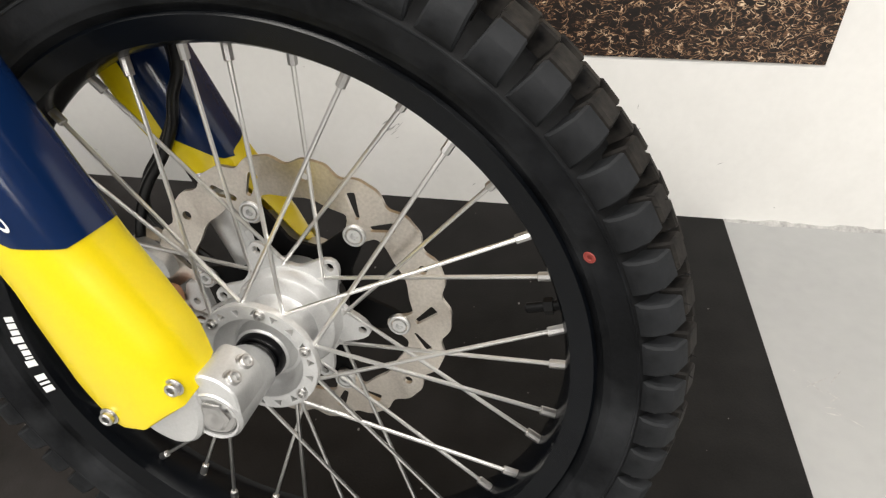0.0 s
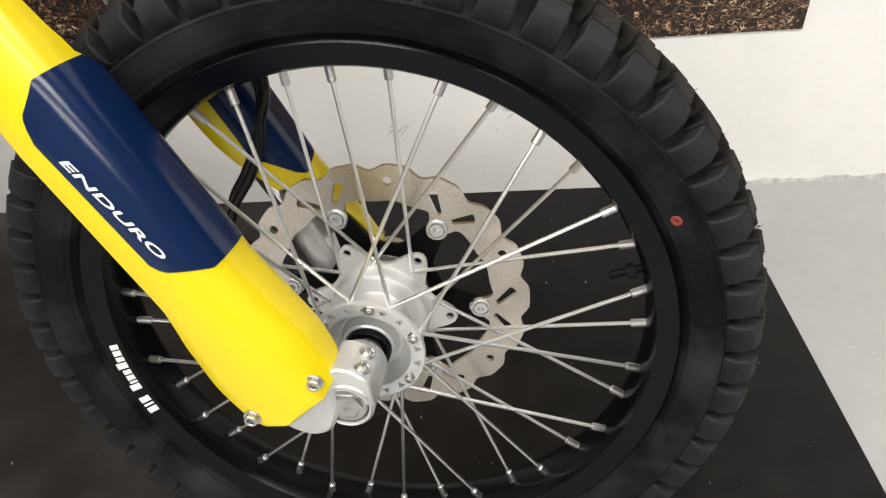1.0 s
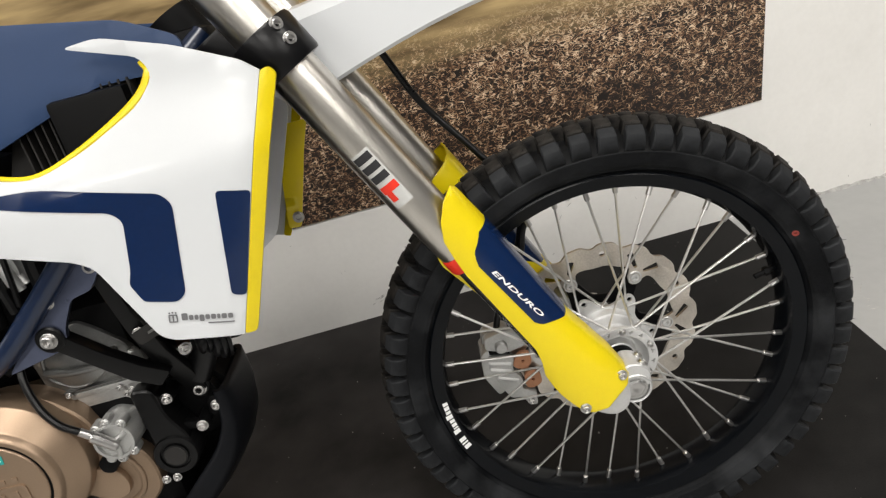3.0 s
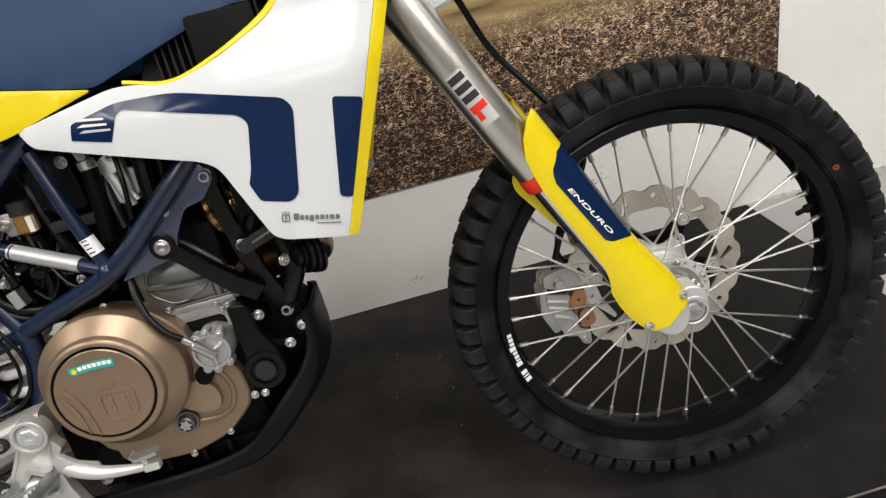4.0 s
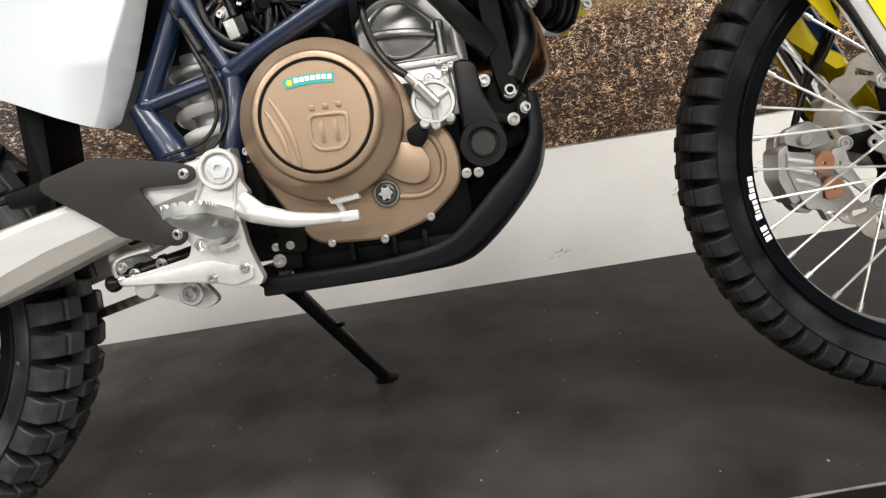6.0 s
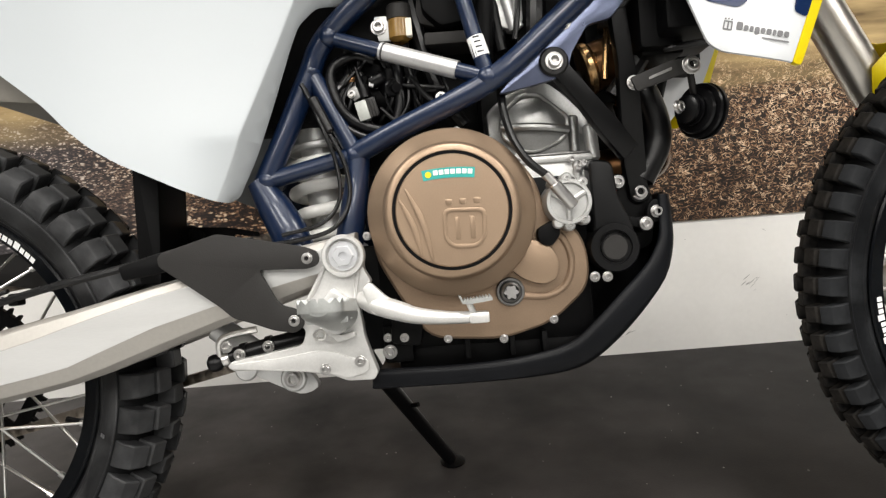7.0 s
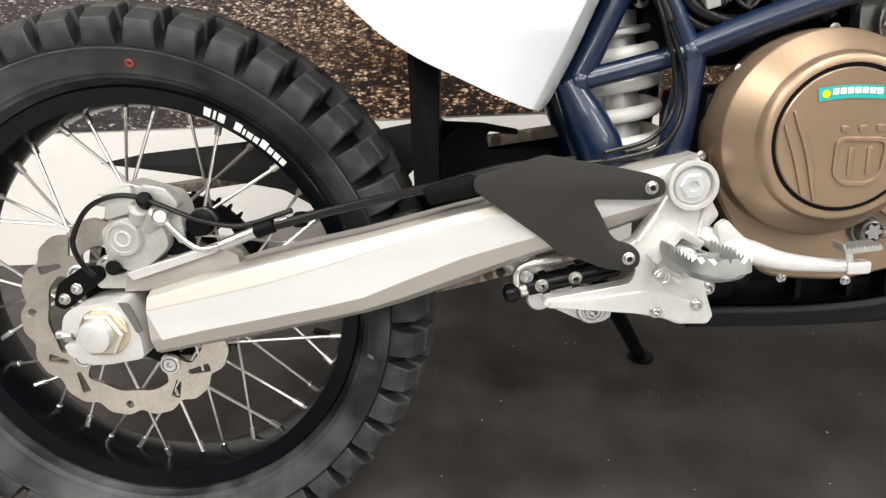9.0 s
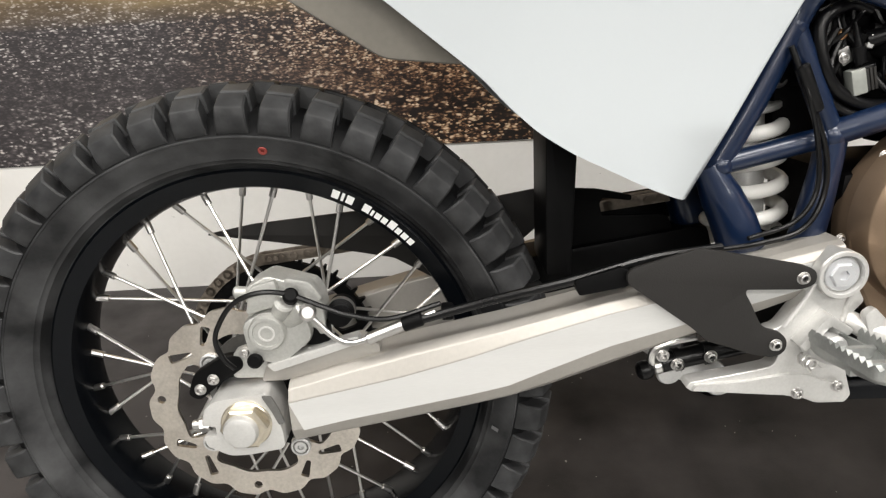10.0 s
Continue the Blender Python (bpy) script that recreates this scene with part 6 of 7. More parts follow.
bolts(bike, [(0.783, -0.075, 0.772), (0.786, -0.06, 0.795), (0.73, -0.09, 0.78), (0.836, -0.124, 0.694)], 0.8)
bolts(bike, [(0.6945, -0.087, 0.6305)], 0.68)
part("fluid_cup", lathe([(0, 0.008), (0.004, 0.014), (0.026, 0.014), (0.026, 0.0)], 28, Matrix.Translation((0.652, -0.072, 0.703))), AMBER, bike, "amber fluid cup")
part("cup_cap", lathe([(0, 0.0152), (0.016, 0.0145), (0.018, 0.013), (0.018, 0.0)], 24, Matrix.Translation((0.652, -0.072, 0.729))), GUARD, bike, "dark grey screw cap")
part("cup_bracket", group_of(plate(rounded([(0.622, 0.735), (0.638, 0.735), (0.642, 0.705), (0.626, 0.705)], 0.003, 2), -0.075, -0.07, 0.001)), CASTGREY, bike)
bolts(bike, [(0.627, -0.075, 0.722)], 0.95)
for pts, r in (([(0.585, -0.05, 0.68), (0.572, -0.062, 0.63), (0.598, -0.065, 0.598), (0.64, -0.06, 0.598)], 0.005),
               ([(0.6, -0.045, 0.68), (0.59, -0.06, 0.64), (0.61, -0.055, 0.61)], 0.003),
               ([(0.655, -0.07, 0.7), (0.66, -0.06, 0.66), (0.67, -0.06, 0.61)], 0.006),
               ([(0.66, -0.05, 0.79), (0.672, -0.06, 0.72), (0.69, -0.06, 0.65), (0.72, -0.06, 0.6)], 0.009),
               ([(0.76, -0.06, 0.79), (0.765, -0.075, 0.72), (0.77, -0.08, 0.68)], 0.007),
               ([(0.82, -0.07, 0.8), (0.815, -0.075, 0.73), (0.81, -0.07, 0.67)], 0.012),
               ([(0.532, -0.082, 0.66), (0.55, -0.084, 0.62), (0.575, -0.082, 0.565), (0.578, -0.084, 0.52), (0.558, -0.09, 0.488), (0.515, -0.095, 0.477), (0.47, -0.1, 0.474)], 0.0027),
               ([(0.536, -0.08, 0.655), (0.552, -0.088, 0.61), (0.566, -0.086, 0.565), (0.5675, -0.088, 0.522), (0.546, -0.092, 0.495), (0.5, -0.1, 0.484)], 0.0024),
               ([(0.9, -0.07, 0.62), (0.93, -0.08, 0.66), (0.95, -0.09, 0.7)], 0.012),
               ([(0.63, -0.05, 0.66), (0.66, -0.075, 0.65), (0.7, -0.085, 0.642)], 0.003)):
    part("hose", pipe(pts, r, 10), HOSE, bike, "black rubber hose")
part("injector", rod((0.757, -0.085, 0.768), (0.748, -0.085, 0.668), 0.0105, 16, bevel=0.002), BLACK, bike)
part("hose_clamp", group_of(rod((0.7555, -0.085, 0.776), (0.7565, -0.085, 0.762), 0.0115, 18, bevel=0.002), rod((0.752, -0.085, 0.792), (0.7555, -0.085, 0.776), 0.008, 8)), STEEL, bike, "steel hose fitting")
part("throttle_body", group_of(rod((0.59, -0.03, 0.655), (0.66, -0.03, 0.64), 0.026, 24, bevel=0.003), rod((0.62, -0.055, 0.668), (0.642, -0.06, 0.662), 0.009, 12), rod((0.6, -0.06, 0.645), (0.606, -0.066, 0.668), 0.006, 10)), BLACK, bike)
for p, c in (((0.587, -0.058, 0.662), mat("copper_fitting", (0.5, 0.27, 0.13), 0.35, 0.9)), ((0.616, -0.06, 0.655), ZINC), ((0.645, -0.055, 0.622), mat("brass_fitting", (0.45, 0.3, 0.14), 0.4, 0.9))):
    part("fitting", rod(p, Vector(p) + Vector((0.003, -0.006, 0.008)), 0.005, 10, bevel=0.001), c, bike)

# dark hose and pipe cluster between brace and shroud
part("coolant_hose", pipe([(0.9, -0.05, 0.72), (0.95, -0.075, 0.7), (0.985, -0.085, 0.73), (1.0, -0.09, 0.8)], 0.019, 16), HOSE, bike, "thick black coolant hose")
part("coolant_hose", pipe([(0.905, -0.03, 0.69), (0.94, -0.05, 0.63), (0.955, -0.05, 0.57), (0.93, -0.05, 0.52)], 0.017, 16), HOSE, bike, "thick black coolant hose")
part("frame_downtube", group_of(rod((1.06, 0.05, 0.9), (0.95, 0.07, 0.52), 0.02, 16), rod((1.06, -0.02, 0.9), (0.96, -0.03, 0.66), 0.02, 16)), BLACK, bike)
part("ignition_box", box(0.925, 0.975, -0.105, -0.03, 0.655, 0.72, 0.006), BLACK, bike)
part("plug_cable", pipe([(0.95, -0.11, 0.66), (0.99, -0.14, 0.655), (1.03, -0.14, 0.645), (1.05, -0.12, 0.68)], 0.004, 8), HOSE, bike)
# plugs, clips and loops in the frame triangle
part("cable_boot", rod((0.543, -0.083, 0.643), (0.562, -0.085, 0.6), 0.0066, 14, 0.006, 0.002), HOSE, bike, "black cable boot")
part("coil_boot", group_of(rod((0.6, -0.062, 0.672), (0.606, -0.064, 0.645), 0.0055, 12), rod((0.598, -0.06, 0.69), (0.6, -0.062, 0.671), 0.0022, 8)), GLOSSBLACK, bike)
part("clip", box(-0.006, 0.006, -0.004, 0.004, -0.008, 0.008, 0.0015), CASTDARK, bike, "small metal clip", pose(0.592, -0.064, 0.648, 0, -30, 0))
part("clip", box(-0.003, 0.003, -0.004, 0.004, -0.006, 0.006, 0.001), CAST, bike, "small pale clip", pose(0.614, -0.066, 0.66, 0, 20, 0))
part("terminal", group_of(rod((0.622, -0.05, 0.66), (0.65, -0.055, 0.672), 0.0105, 14, bevel=0.002), rod((0.632, -0.06, 0.655), (0.636, -0.064, 0.675), 0.007, 12)), SATINBLACK, bike)
for pts, r in (([(0.56, -0.05, 0.685), (0.575, -0.062, 0.66), (0.59, -0.066, 0.67), (0.61, -0.06, 0.69)], 0.0024),
               ([(0.575, -0.045, 0.69), (0.6, -0.055, 0.7), (0.63, -0.05, 0.69)], 0.0028),
               ([(0.622, -0.066, 0.628), (0.64, -0.07, 0.612), (0.655, -0.068, 0.63), (0.658, -0.066, 0.66)], 0.0026),
               ([(0.66, -0.07, 0.66), (0.668, -0.074, 0.628), (0.684, -0.078, 0.62)], 0.0022),
               ([(0.79, -0.08, 0.79), (0.792, -0.09, 0.74), (0.785, -0.09, 0.69)], 0.0035),
               ([(0.84, -0.09, 0.79), (0.845, -0.095, 0.75), (0.838, -0.09, 0.72)], 0.003),
               ([(0.87, -0.09, 0.78), (0.885, -0.1, 0.75), (0.87, -0.1, 0.73)], 0.006)):
    part("cable", pipe(pts, r, 8), HOSE, bike, "thin black cable")
# loom of thin wires round the plug and over the air box
rng = random.Random(21)
for k in range(11):
    x, z = 0.575 + 0.012 * k + rng.uniform(-0.004, 0.004), 0.6 + rng.uniform(0, 0.02)
    pts = [(x + rng.uniform(-0.01, 0.01), -0.05 - 0.012 * rng.random(), z), (x + rng.uniform(-0.012, 0.02), -0.062 - 0.012 * rng.random(), z + 0.03), (x + rng.uniform(-0.02, 0.02), -0.055, z + 0.06), (x + rng.uniform(-0.015, 0.03), -0.04, z + 0.1)]
    part("wire", pipe(pts, rng.choice((0.0016, 0.0022, 0.0032)), 7, 5), HOSE, bike, "thin black wire")
part("wire", pipe([(0.585, -0.06, 0.672), (0.568, -0.068, 0.645), (0.576, -0.07, 0.612), (0.604, -0.07, 0.594), (0.645, -0.068, 0.592)], 0.004, 10), HOSE, bike, "black cable loop")
part("wire", pipe([(0.592, -0.06, 0.668), (0.578, -0.07, 0.64), (0.588, -0.072, 0.615), (0.61, -0.072, 0.602)], 0.0028, 8), HOSE, bike, "black cable loop")
part("wire", pipe([(0.66, -0.08, 0.66), (0.68, -0.09, 0.63), (0.7, -0.092, 0.622), (0.715, -0.092, 0.634)], 0.0028, 8), HOSE, bike, "black cable loop")
part("sensor_body", group_of(rod((0.63, -0.05, 0.655), (0.64, -0.072, 0.65), 0.011, 18, bevel=0.002), rod((0.64, -0.072, 0.65), (0.643, -0.078, 0.649), 0.006, 12)), GLOSSBLACK, bike)
# cast ribs of the head and the seam below it
bolts(engine, [(0.78, -0.08, 0.556), (0.842, -0.08, 0.548), (0.856, -0.08, 0.542), (0.848, -0.08, 0.538)], 0.45)
part("cup_label", plate(rounded([(0.6595, 0.7265), (0.6665, 0.7265), (0.6665, 0.706), (0.6595, 0.706)], 0.001, 2), -0.0865, -0.078), CREAM, bike, "cream label")
part("control_box", plate(rounded([(0.676, 0.763), (0.702, 0.773), (0.712, 0.716), (0.669, 0.728)], 0.004, 3), -0.066, -0.04, 0.003), GUARD, bike, "dark grey control box")
# pale cover of the far radiator and its yellow flank
part("radiator_cover", shell(rounded([(1.078, 0.869), (1.141, 0.823), (1.064, 0.646), (1.038, 0.632), (1.006, 0.598), (0.994, 0.588), (0.985, 0.61), (1.01, 0.741)], 0.012, 3), lambda x, z: 0.08 - 0.25 * max(0, 1.06 - x), 0.004, 0.02, 0.001), GREYWHITE, bike, "pale grey plastic cover on the far radiator")
part("yellow_flank", shell(rounded([(1.1, 0.79), (1.15, 0.79), (1.132, 0.747), (1.091, 0.631), (1.071, 0.634)], 0.006, 3), lambda x, z: 0.14, 0.004, 0.02, 0.001), YELLOW, bike, "yellow flank with a screw")
part("flank_screw", BOLT, None, bike, m=Matrix.LocRotScale((1.091, 0.1395, 0.648), None, (0.9,) * 3))
# plain black sheet added on the far side closes the view between the tubes
part("far_side_blank", plate(rounded([(0.72, 0.54), (0.9, 0.53), (0.945, 0.6), (0.95, 0.87), (0.72, 0.87)], 0.02, 3), 0.085, 0.1, 0.004), BLACK, bike, "plain black sheet closing the view on the far side")
# thick breather hoses, injector and sensor between the frame tubes
part("hose", pipe([(0.616, -0.056, 0.688), (0.592, -0.061, 0.694), (0.566, -0.066, 0.678), (0.57, -0.071, 0.642), (0.585, -0.071, 0.618), (0.612, -0.071, 0.603), (0.64, -0.066, 0.6)], 0.0062, 12), GLOSSBLACK, bike, "thick black breather hose")
part("hose", pipe([(0.642, -0.061, 0.7), (0.645, -0.066, 0.665), (0.646, -0.066, 0.635), (0.64, -0.066, 0.61)], 0.0066, 12), GLOSSBLACK, bike, "thick black breather hose")
part("injector", group_of(rod((0.6015, -0.07, 0.656), (0.5955, -0.07, 0.678), 0.004, 12, 0.0016), rod((0.605, -0.07, 0.641), (0.6015, -0.07, 0.656), 0.006, 14)), GLOSSBLACK, bike, "pointed black injector")
PLUG = mat("grey_green_plug", (0.3, 0.31, 0.29), 0.35, 0.3, var=0.2)
plug = part("sensor_plug", box(-0.012, 0.002, -0.006, 0.008, -0.012, 0.012, 0.002), PLUG, bike, "grey sensor plug with dark ribs", Matrix.Translation((0.606, -0.074, 0.6255)) @ Matrix.Rotation(radians(-14), 4, "Y"))
for x in (0.002, 0.0055, 0.009):
    part("plug_rib", box(x, x + 0.0028, -0.005, 0.006, -0.011, 0.01, 0.0008), GUARD, plug, "dark plug rib")
part("plug_collar", box(-0.006, 0.013, -0.003, 0.006, -0.009, 0.0125, 0.001), GLOSSBLACK, plug)
bolts(bike, [(0.5885, -0.071, 0.6465)], 0.5)
part("sensor_cap", rod((0.612, -0.061, 0.66), (0.63, -0.068, 0.666), 0.009, 16, 0.0075, 0.002), GLOSSBLACK, bike, "black round sensor cap")
part("hose", pipe([(0.655, -0.071, 0.69), (0.662, -0.076, 0.66), (0.675, -0.081, 0.643), (0.69, -0.084, 0.64)], 0.0026, 8), HOSE, bike)
part("coil_bracket", group_of(plate(rounded([(0.774, 0.754), (0.8, 0.752), (0.8, 0.72), (0.79, 0.712), (0.778, 0.716)], 0.004, 3), -0.064, -0.058, 0.001), rod((0.783, -0.068, 0.735), (0.795, -0.072, 0.71), 0.006, 12, 0.0045)), CAST, bike, "cast coil bracket")


# ---- swingarm, foot controls and rear brake ----
ARM = ((0.045, 0.2975, 0.3185, 0.35, 0.366, 0.0), (0.1, 0.3065, 0.3275, 0.3605, 0.3815, 0.0), (0.16, 0.3165, 0.3375, 0.3725, 0.397, 0.0), (0.225, 0.3275, 0.3485, 0.389, 0.41, 0.0), (0.262, 0.3345, 0.356, 0.4, 0.417, 0.0), (0.3, 0.3445, 0.3705, 0.4105, 0.4255, 0.0), (0.36, 0.364, 0.3925, 0.4265, 0.439, 0.0), (0.43, 0.388, 0.411, 0.4415, 0.453, 0.0), (0.5, 0.408, 0.428, 0.4555, 0.466, 0.004), (0.585, 0.435, 0.447, 0.472, 0.481, 0.01))


def beam():
    """The faceted beam: outer band, two shallow bevels, and the closed box behind."""
    bm = bmesh.new()
    secs = []
    for x, zb, zl, zh, zt, yo in ARM:
        sec = [(-0.131 + yo, zl), (-0.131 + yo, zh), (-0.1255 + yo, lerp(zh, zt, 0.7)), (-0.116 + yo, zt), (-0.082, zt), (-0.078, zt - 0.004), (-0.078, zb + 0.004), (-0.082, zb), (-0.114 + yo, zb), (-0.1235 + yo, lerp(zb, zl, 0.3))]
        secs.append([bm.verts.new((x, y, z)) for y, z in sec])
    for p, q in zip(secs, secs[1:]):
        for k in range(len(p)):
            bm.faces.new((p[k], p[(k + 1) % len(p)], q[(k + 1) % len(p)], q[k]))
    bm.faces.new(secs[0])
    bm.faces.new(secs[-1])
    bmesh.ops.recalc_face_normals(bm, faces=bm.faces[:])
    bmesh.ops.bevel(bm, geom=[e for e in bm.edges if len(e.link_faces) == 2 and e.calc_face_angle(0) > 0.2 and abs(e.verts[0].co.x - e.verts[1].co.x) > 0.01], offset=0.0008, segments=1, affect="EDGES")
    return bm


arm = part("swingarm", finish(beam(), "swingarm", ALUSATIN, 7), None, bike, "brushed aluminium swingarm with facets")
left = beam()
for v in left.verts:
    v.co.y = -v.co.y
part("swingarm_beam", finish(left, "swingarm_beam", ALUSATIN, 7), None, arm)
bm = bmesh.new()
band = [[bm.verts.new((x + (0.012 if k == 0 and i == 0 else 0.0), -0.1316 + yo, lerp(zl, zh, 0.012 if i == 0 else 0.988))) for k, (x, zb, zl, zh, zt, yo) in enumerate(ARM)] for i in (0, 1)]
for k in range(len(ARM) - 1):
    bm.faces.new((band[0][k], band[0][k + 1], band[1][k + 1], band[1][k]))
part("beam_face", bm, ALU, arm, "bright brushed aluminium face")
for s in (-1, 1):
    y0, y1 = sorted((s * 0.133, s * 0.07))
    part("axle_block", plate(rounded([(-0.0385, 0.348), (-0.0275, 0.3565), (0.025, 0.3635), (0.029, 0.35), (0.0365, 0.32), (0.0365, 0.3), (0.0, 0.2945), (-0.02, 0.2945), (-0.041, 0.307), (-0.0435, 0.317), (-0.03, 0.319), (-0.03, 0.329), (-0.0435, 0.33)], [0.006, 0.006, 0.006, 0.006, 0.006, 0.006, 0.006, 0.006, 0.004, 0.002, 0.002, 0.002, 0.003], 3), y0, y1, 0.004), WHITEALU, arm, "cast aluminium axle block")
part("adjuster", group_of(rod((-0.058, -0.116, 0.322), (-0.02, -0.116, 0.324), 0.005, 12), rod((-0.05, -0.116, 0.3225), (-0.04, -0.116, 0.323), 0.0085, 6)), ZINC, arm, "chain adjuster screw")
part("adjuster_plate", plate(rounded([(0.02, 0.361), (0.03, 0.36), (0.036, 0.345), (0.04, 0.33), (0.034, 0.328), (0.028, 0.344)], 0.002, 2), -0.1345, -0.133, 0.0), CASTDARK, arm)
part("rear_axle", group_of(turned(0.002, 0.331, [(-0.133, 0.025), (-0.1355, 0.025), (-0.1365, 0.024)], 40), turned(0.002, 0.331, [(-0.1355, 0.0235), (-0.144, 0.0235), (-0.1455, 0.021)], 6)), mat("zinc_nut", (0.68, 0.62, 0.51), 0.32, 1.0, var=0.12), arm, "large zinc axle nut with washer")
part("axle_end", turned(0.0, 0.331, [(-0.144, 0.0172), (-0.149, 0.017), (-0.152, 0.0155), (-0.1535, 0.012), (-0.154, 0.0)], 40), WHITEALU, arm, "domed silver axle end")
part("axle_rod", rod((0, -0.12, 0.328), (0, 0.13, 0.328), 0.011, 16), ZINC, arm)
# rear brake hose guide along the beam
part("rear_brake_hose", pipe([(0.195, -0.128, 0.437), (0.15, -0.13, 0.421), (0.123, -0.13, 0.412), (0.108, -0.13, 0.411), (0.095, -0.13, 0.419), (0.08, -0.13, 0.436), (0.075, -0.13, 0.442)], 0.0029, 10), ZINC, arm, "bent steel brake pipe")
part("hose_sleeve", rod((0.128, -0.13, 0.4135), (0.165, -0.13, 0.427), 0.0058, 12, bevel=0.001), ZINC, arm)
part("hose_run", pipe([(0.163, -0.13, 0.4265), (0.25, -0.128, 0.446), (0.33, -0.125, 0.461), (0.4, -0.12, 0.476), (0.47, -0.11, 0.48)], 0.0044, 10), HOSE, arm, "black rear brake hose")
part("hose_clip", box(0.2, 0.212, -0.13, -0.115, 0.428, 0.442, 0.003), BLACK, arm)
part("hose_guide", plate(rounded([(0.325, 0.462), (0.37, 0.473), (0.385, 0.465), (0.375, 0.453), (0.33, 0.446)], 0.003, 2), -0.132, -0.115, 0.002), BLACK, arm, "black plastic hose guide")
# heel guard
part("heel_guard", plate(rounded([(0.3723, 0.4685), (0.377, 0.4733), (0.4385, 0.4895), (0.4892, 0.4785), (0.534, 0.4682), (0.5475, 0.462), (0.548, 0.449), (0.536, 0.444), (0.4835, 0.4466), (0.4835, 0.4425), (0.4885, 0.434), (0.4985, 0.413), (0.5045, 0.4065), (0.519, 0.4022), (0.527, 0.3935), (0.5265, 0.382), (0.5165, 0.3755), (0.4938, 0.3798), (0.4703, 0.3895), (0.4508, 0.396), (0.4357, 0.4105), (0.3834, 0.4508), (0.373, 0.459)], [0.003, 0.004, 0.004, 0.004, 0.01, 0.01, 0.01, 0.01, 0.003, 0.003, 0.003, 0.005, 0.006, 0.008, 0.01, 0.01, 0.01, 0.006, 0.006, 0.006, 0.004, 0.004, 0.004], 3), -0.1395, -0.1345, 0.0012), GUARD, bike, "black plastic heel guard plate")
# foot rest bracket
bracket = part("footrest_bracket", plate(rounded([(0.552, 0.452), (0.557, 0.47), (0.574, 0.4795), (0.59, 0.471), (0.596, 0.455), (0.593, 0.441), (0.6015, 0.4255), (0.585, 0.405), (0.588, 0.385), (0.5895, 0.366), (0.597, 0.34), (0.602, 0.325), (0.597, 0.317), (0.567, 0.3178), (0.556, 0.3235), (0.5226, 0.3308), (0.49, 0.336), (0.443, 0.338), (0.4365, 0.343), (0.441, 0.348), (0.4904, 0.3555), (0.521, 0.361), (0.5265, 0.377), (0.512, 0.388), (0.513, 0.4), (0.5225, 0.4015), (0.54, 0.4265)], [0.008, 0.01, 0.014, 0.01, 0.01, 0.006, 0.003, 0.006, 0.008, 0.008, 0.008, 0.003, 0.003, 0.005, 0.006, 0.008, 0.008, 0.002, 0.002, 0.002, 0.006, 0.006, 0.006, 0.004, 0.004, 0.005, 0.008], 3), -0.13, -0.112, 0.0035, seg=3), WHITEALU, bike, "bright cast aluminium footrest bracket")
part("bracket_rib", plate(rounded([(0.445, 0.346), (0.499, 0.349), (0.536, 0.354), (0.556, 0.352), (0.573, 0.343), (0.593, 0.34), (0.592, 0.3275), (0.57, 0.3215), (0.543, 0.33), (0.442, 0.341)], [0.002, 0.01, 0.01, 0.01, 0.008, 0.004, 0.004, 0.006, 0.008, 0.001], 3), -0.1345, -0.125, 0.0025), WHITEALU, bracket)
part("bracket_rib", plate(rounded([(0.534, 0.39), (0.56, 0.421), (0.584, 0.404), (0.579, 0.398), (0.562, 0.409), (0.541, 0.384)], 0.002, 2), -0.148, -0.125, 0.002), WHITEALU, bracket)
part("bracket_rib", plate(rounded([(0.541, 0.386), (0.562, 0.362), (0.582, 0.367), (0.58, 0.373), (0.565, 0.37), (0.547, 0.39)], 0.002, 2), -0.142, -0.125, 0.002), WHITEALU, bracket)
part("pivot_boss", turned(0.5735, 0.4552, [(-0.125, 0.0235), (-0.1365, 0.0235), (-0.138, 0.0225), (-0.138, 0.0192), (-0.1368, 0.0185), (-0.132, 0.0178), (-0.132, 0.0)], 48), WHITEALU, bracket, "large swingarm pivot boss")
part("pivot_bolt", group_of(turned(0.5735, 0.4552, [(-0.1315, 0.0162), (-0.1345, 0.0162), (-0.1355, 0.0152), (-0.1355, 0.0115)], 40), turned(0.5735, 0.4552, [(-0.1345, 0.0125), (-0.137, 0.0122), (-0.138, 0.011), (-0.138, 0.0052), (-0.1352, 0.0048), (-0.1352, 0.0)], 6)), SLIDER, bracket, "recessed hexagonal pivot bolt")
bolts(bracket, [(0.535, -0.139, 0.4555), (0.516, -0.139, 0.389), (0.545, -0.1345, 0.333), (0.5835, -0.1345, 0.339)], 0.62)
part("bracket_rim", pipe([(0.5265, -0.1305, 0.403), (0.541, -0.1305, 0.4255), (0.5545, -0.1305, 0.4505)], 0.0026, 8, 3), WHITEALU, bracket)
part("bracket_rim", pipe([(0.583, -0.1305, 0.406), (0.585, -0.1305, 0.422), (0.589, -0.1305, 0.44)], 0.0026, 8, 3), WHITEALU, bracket)
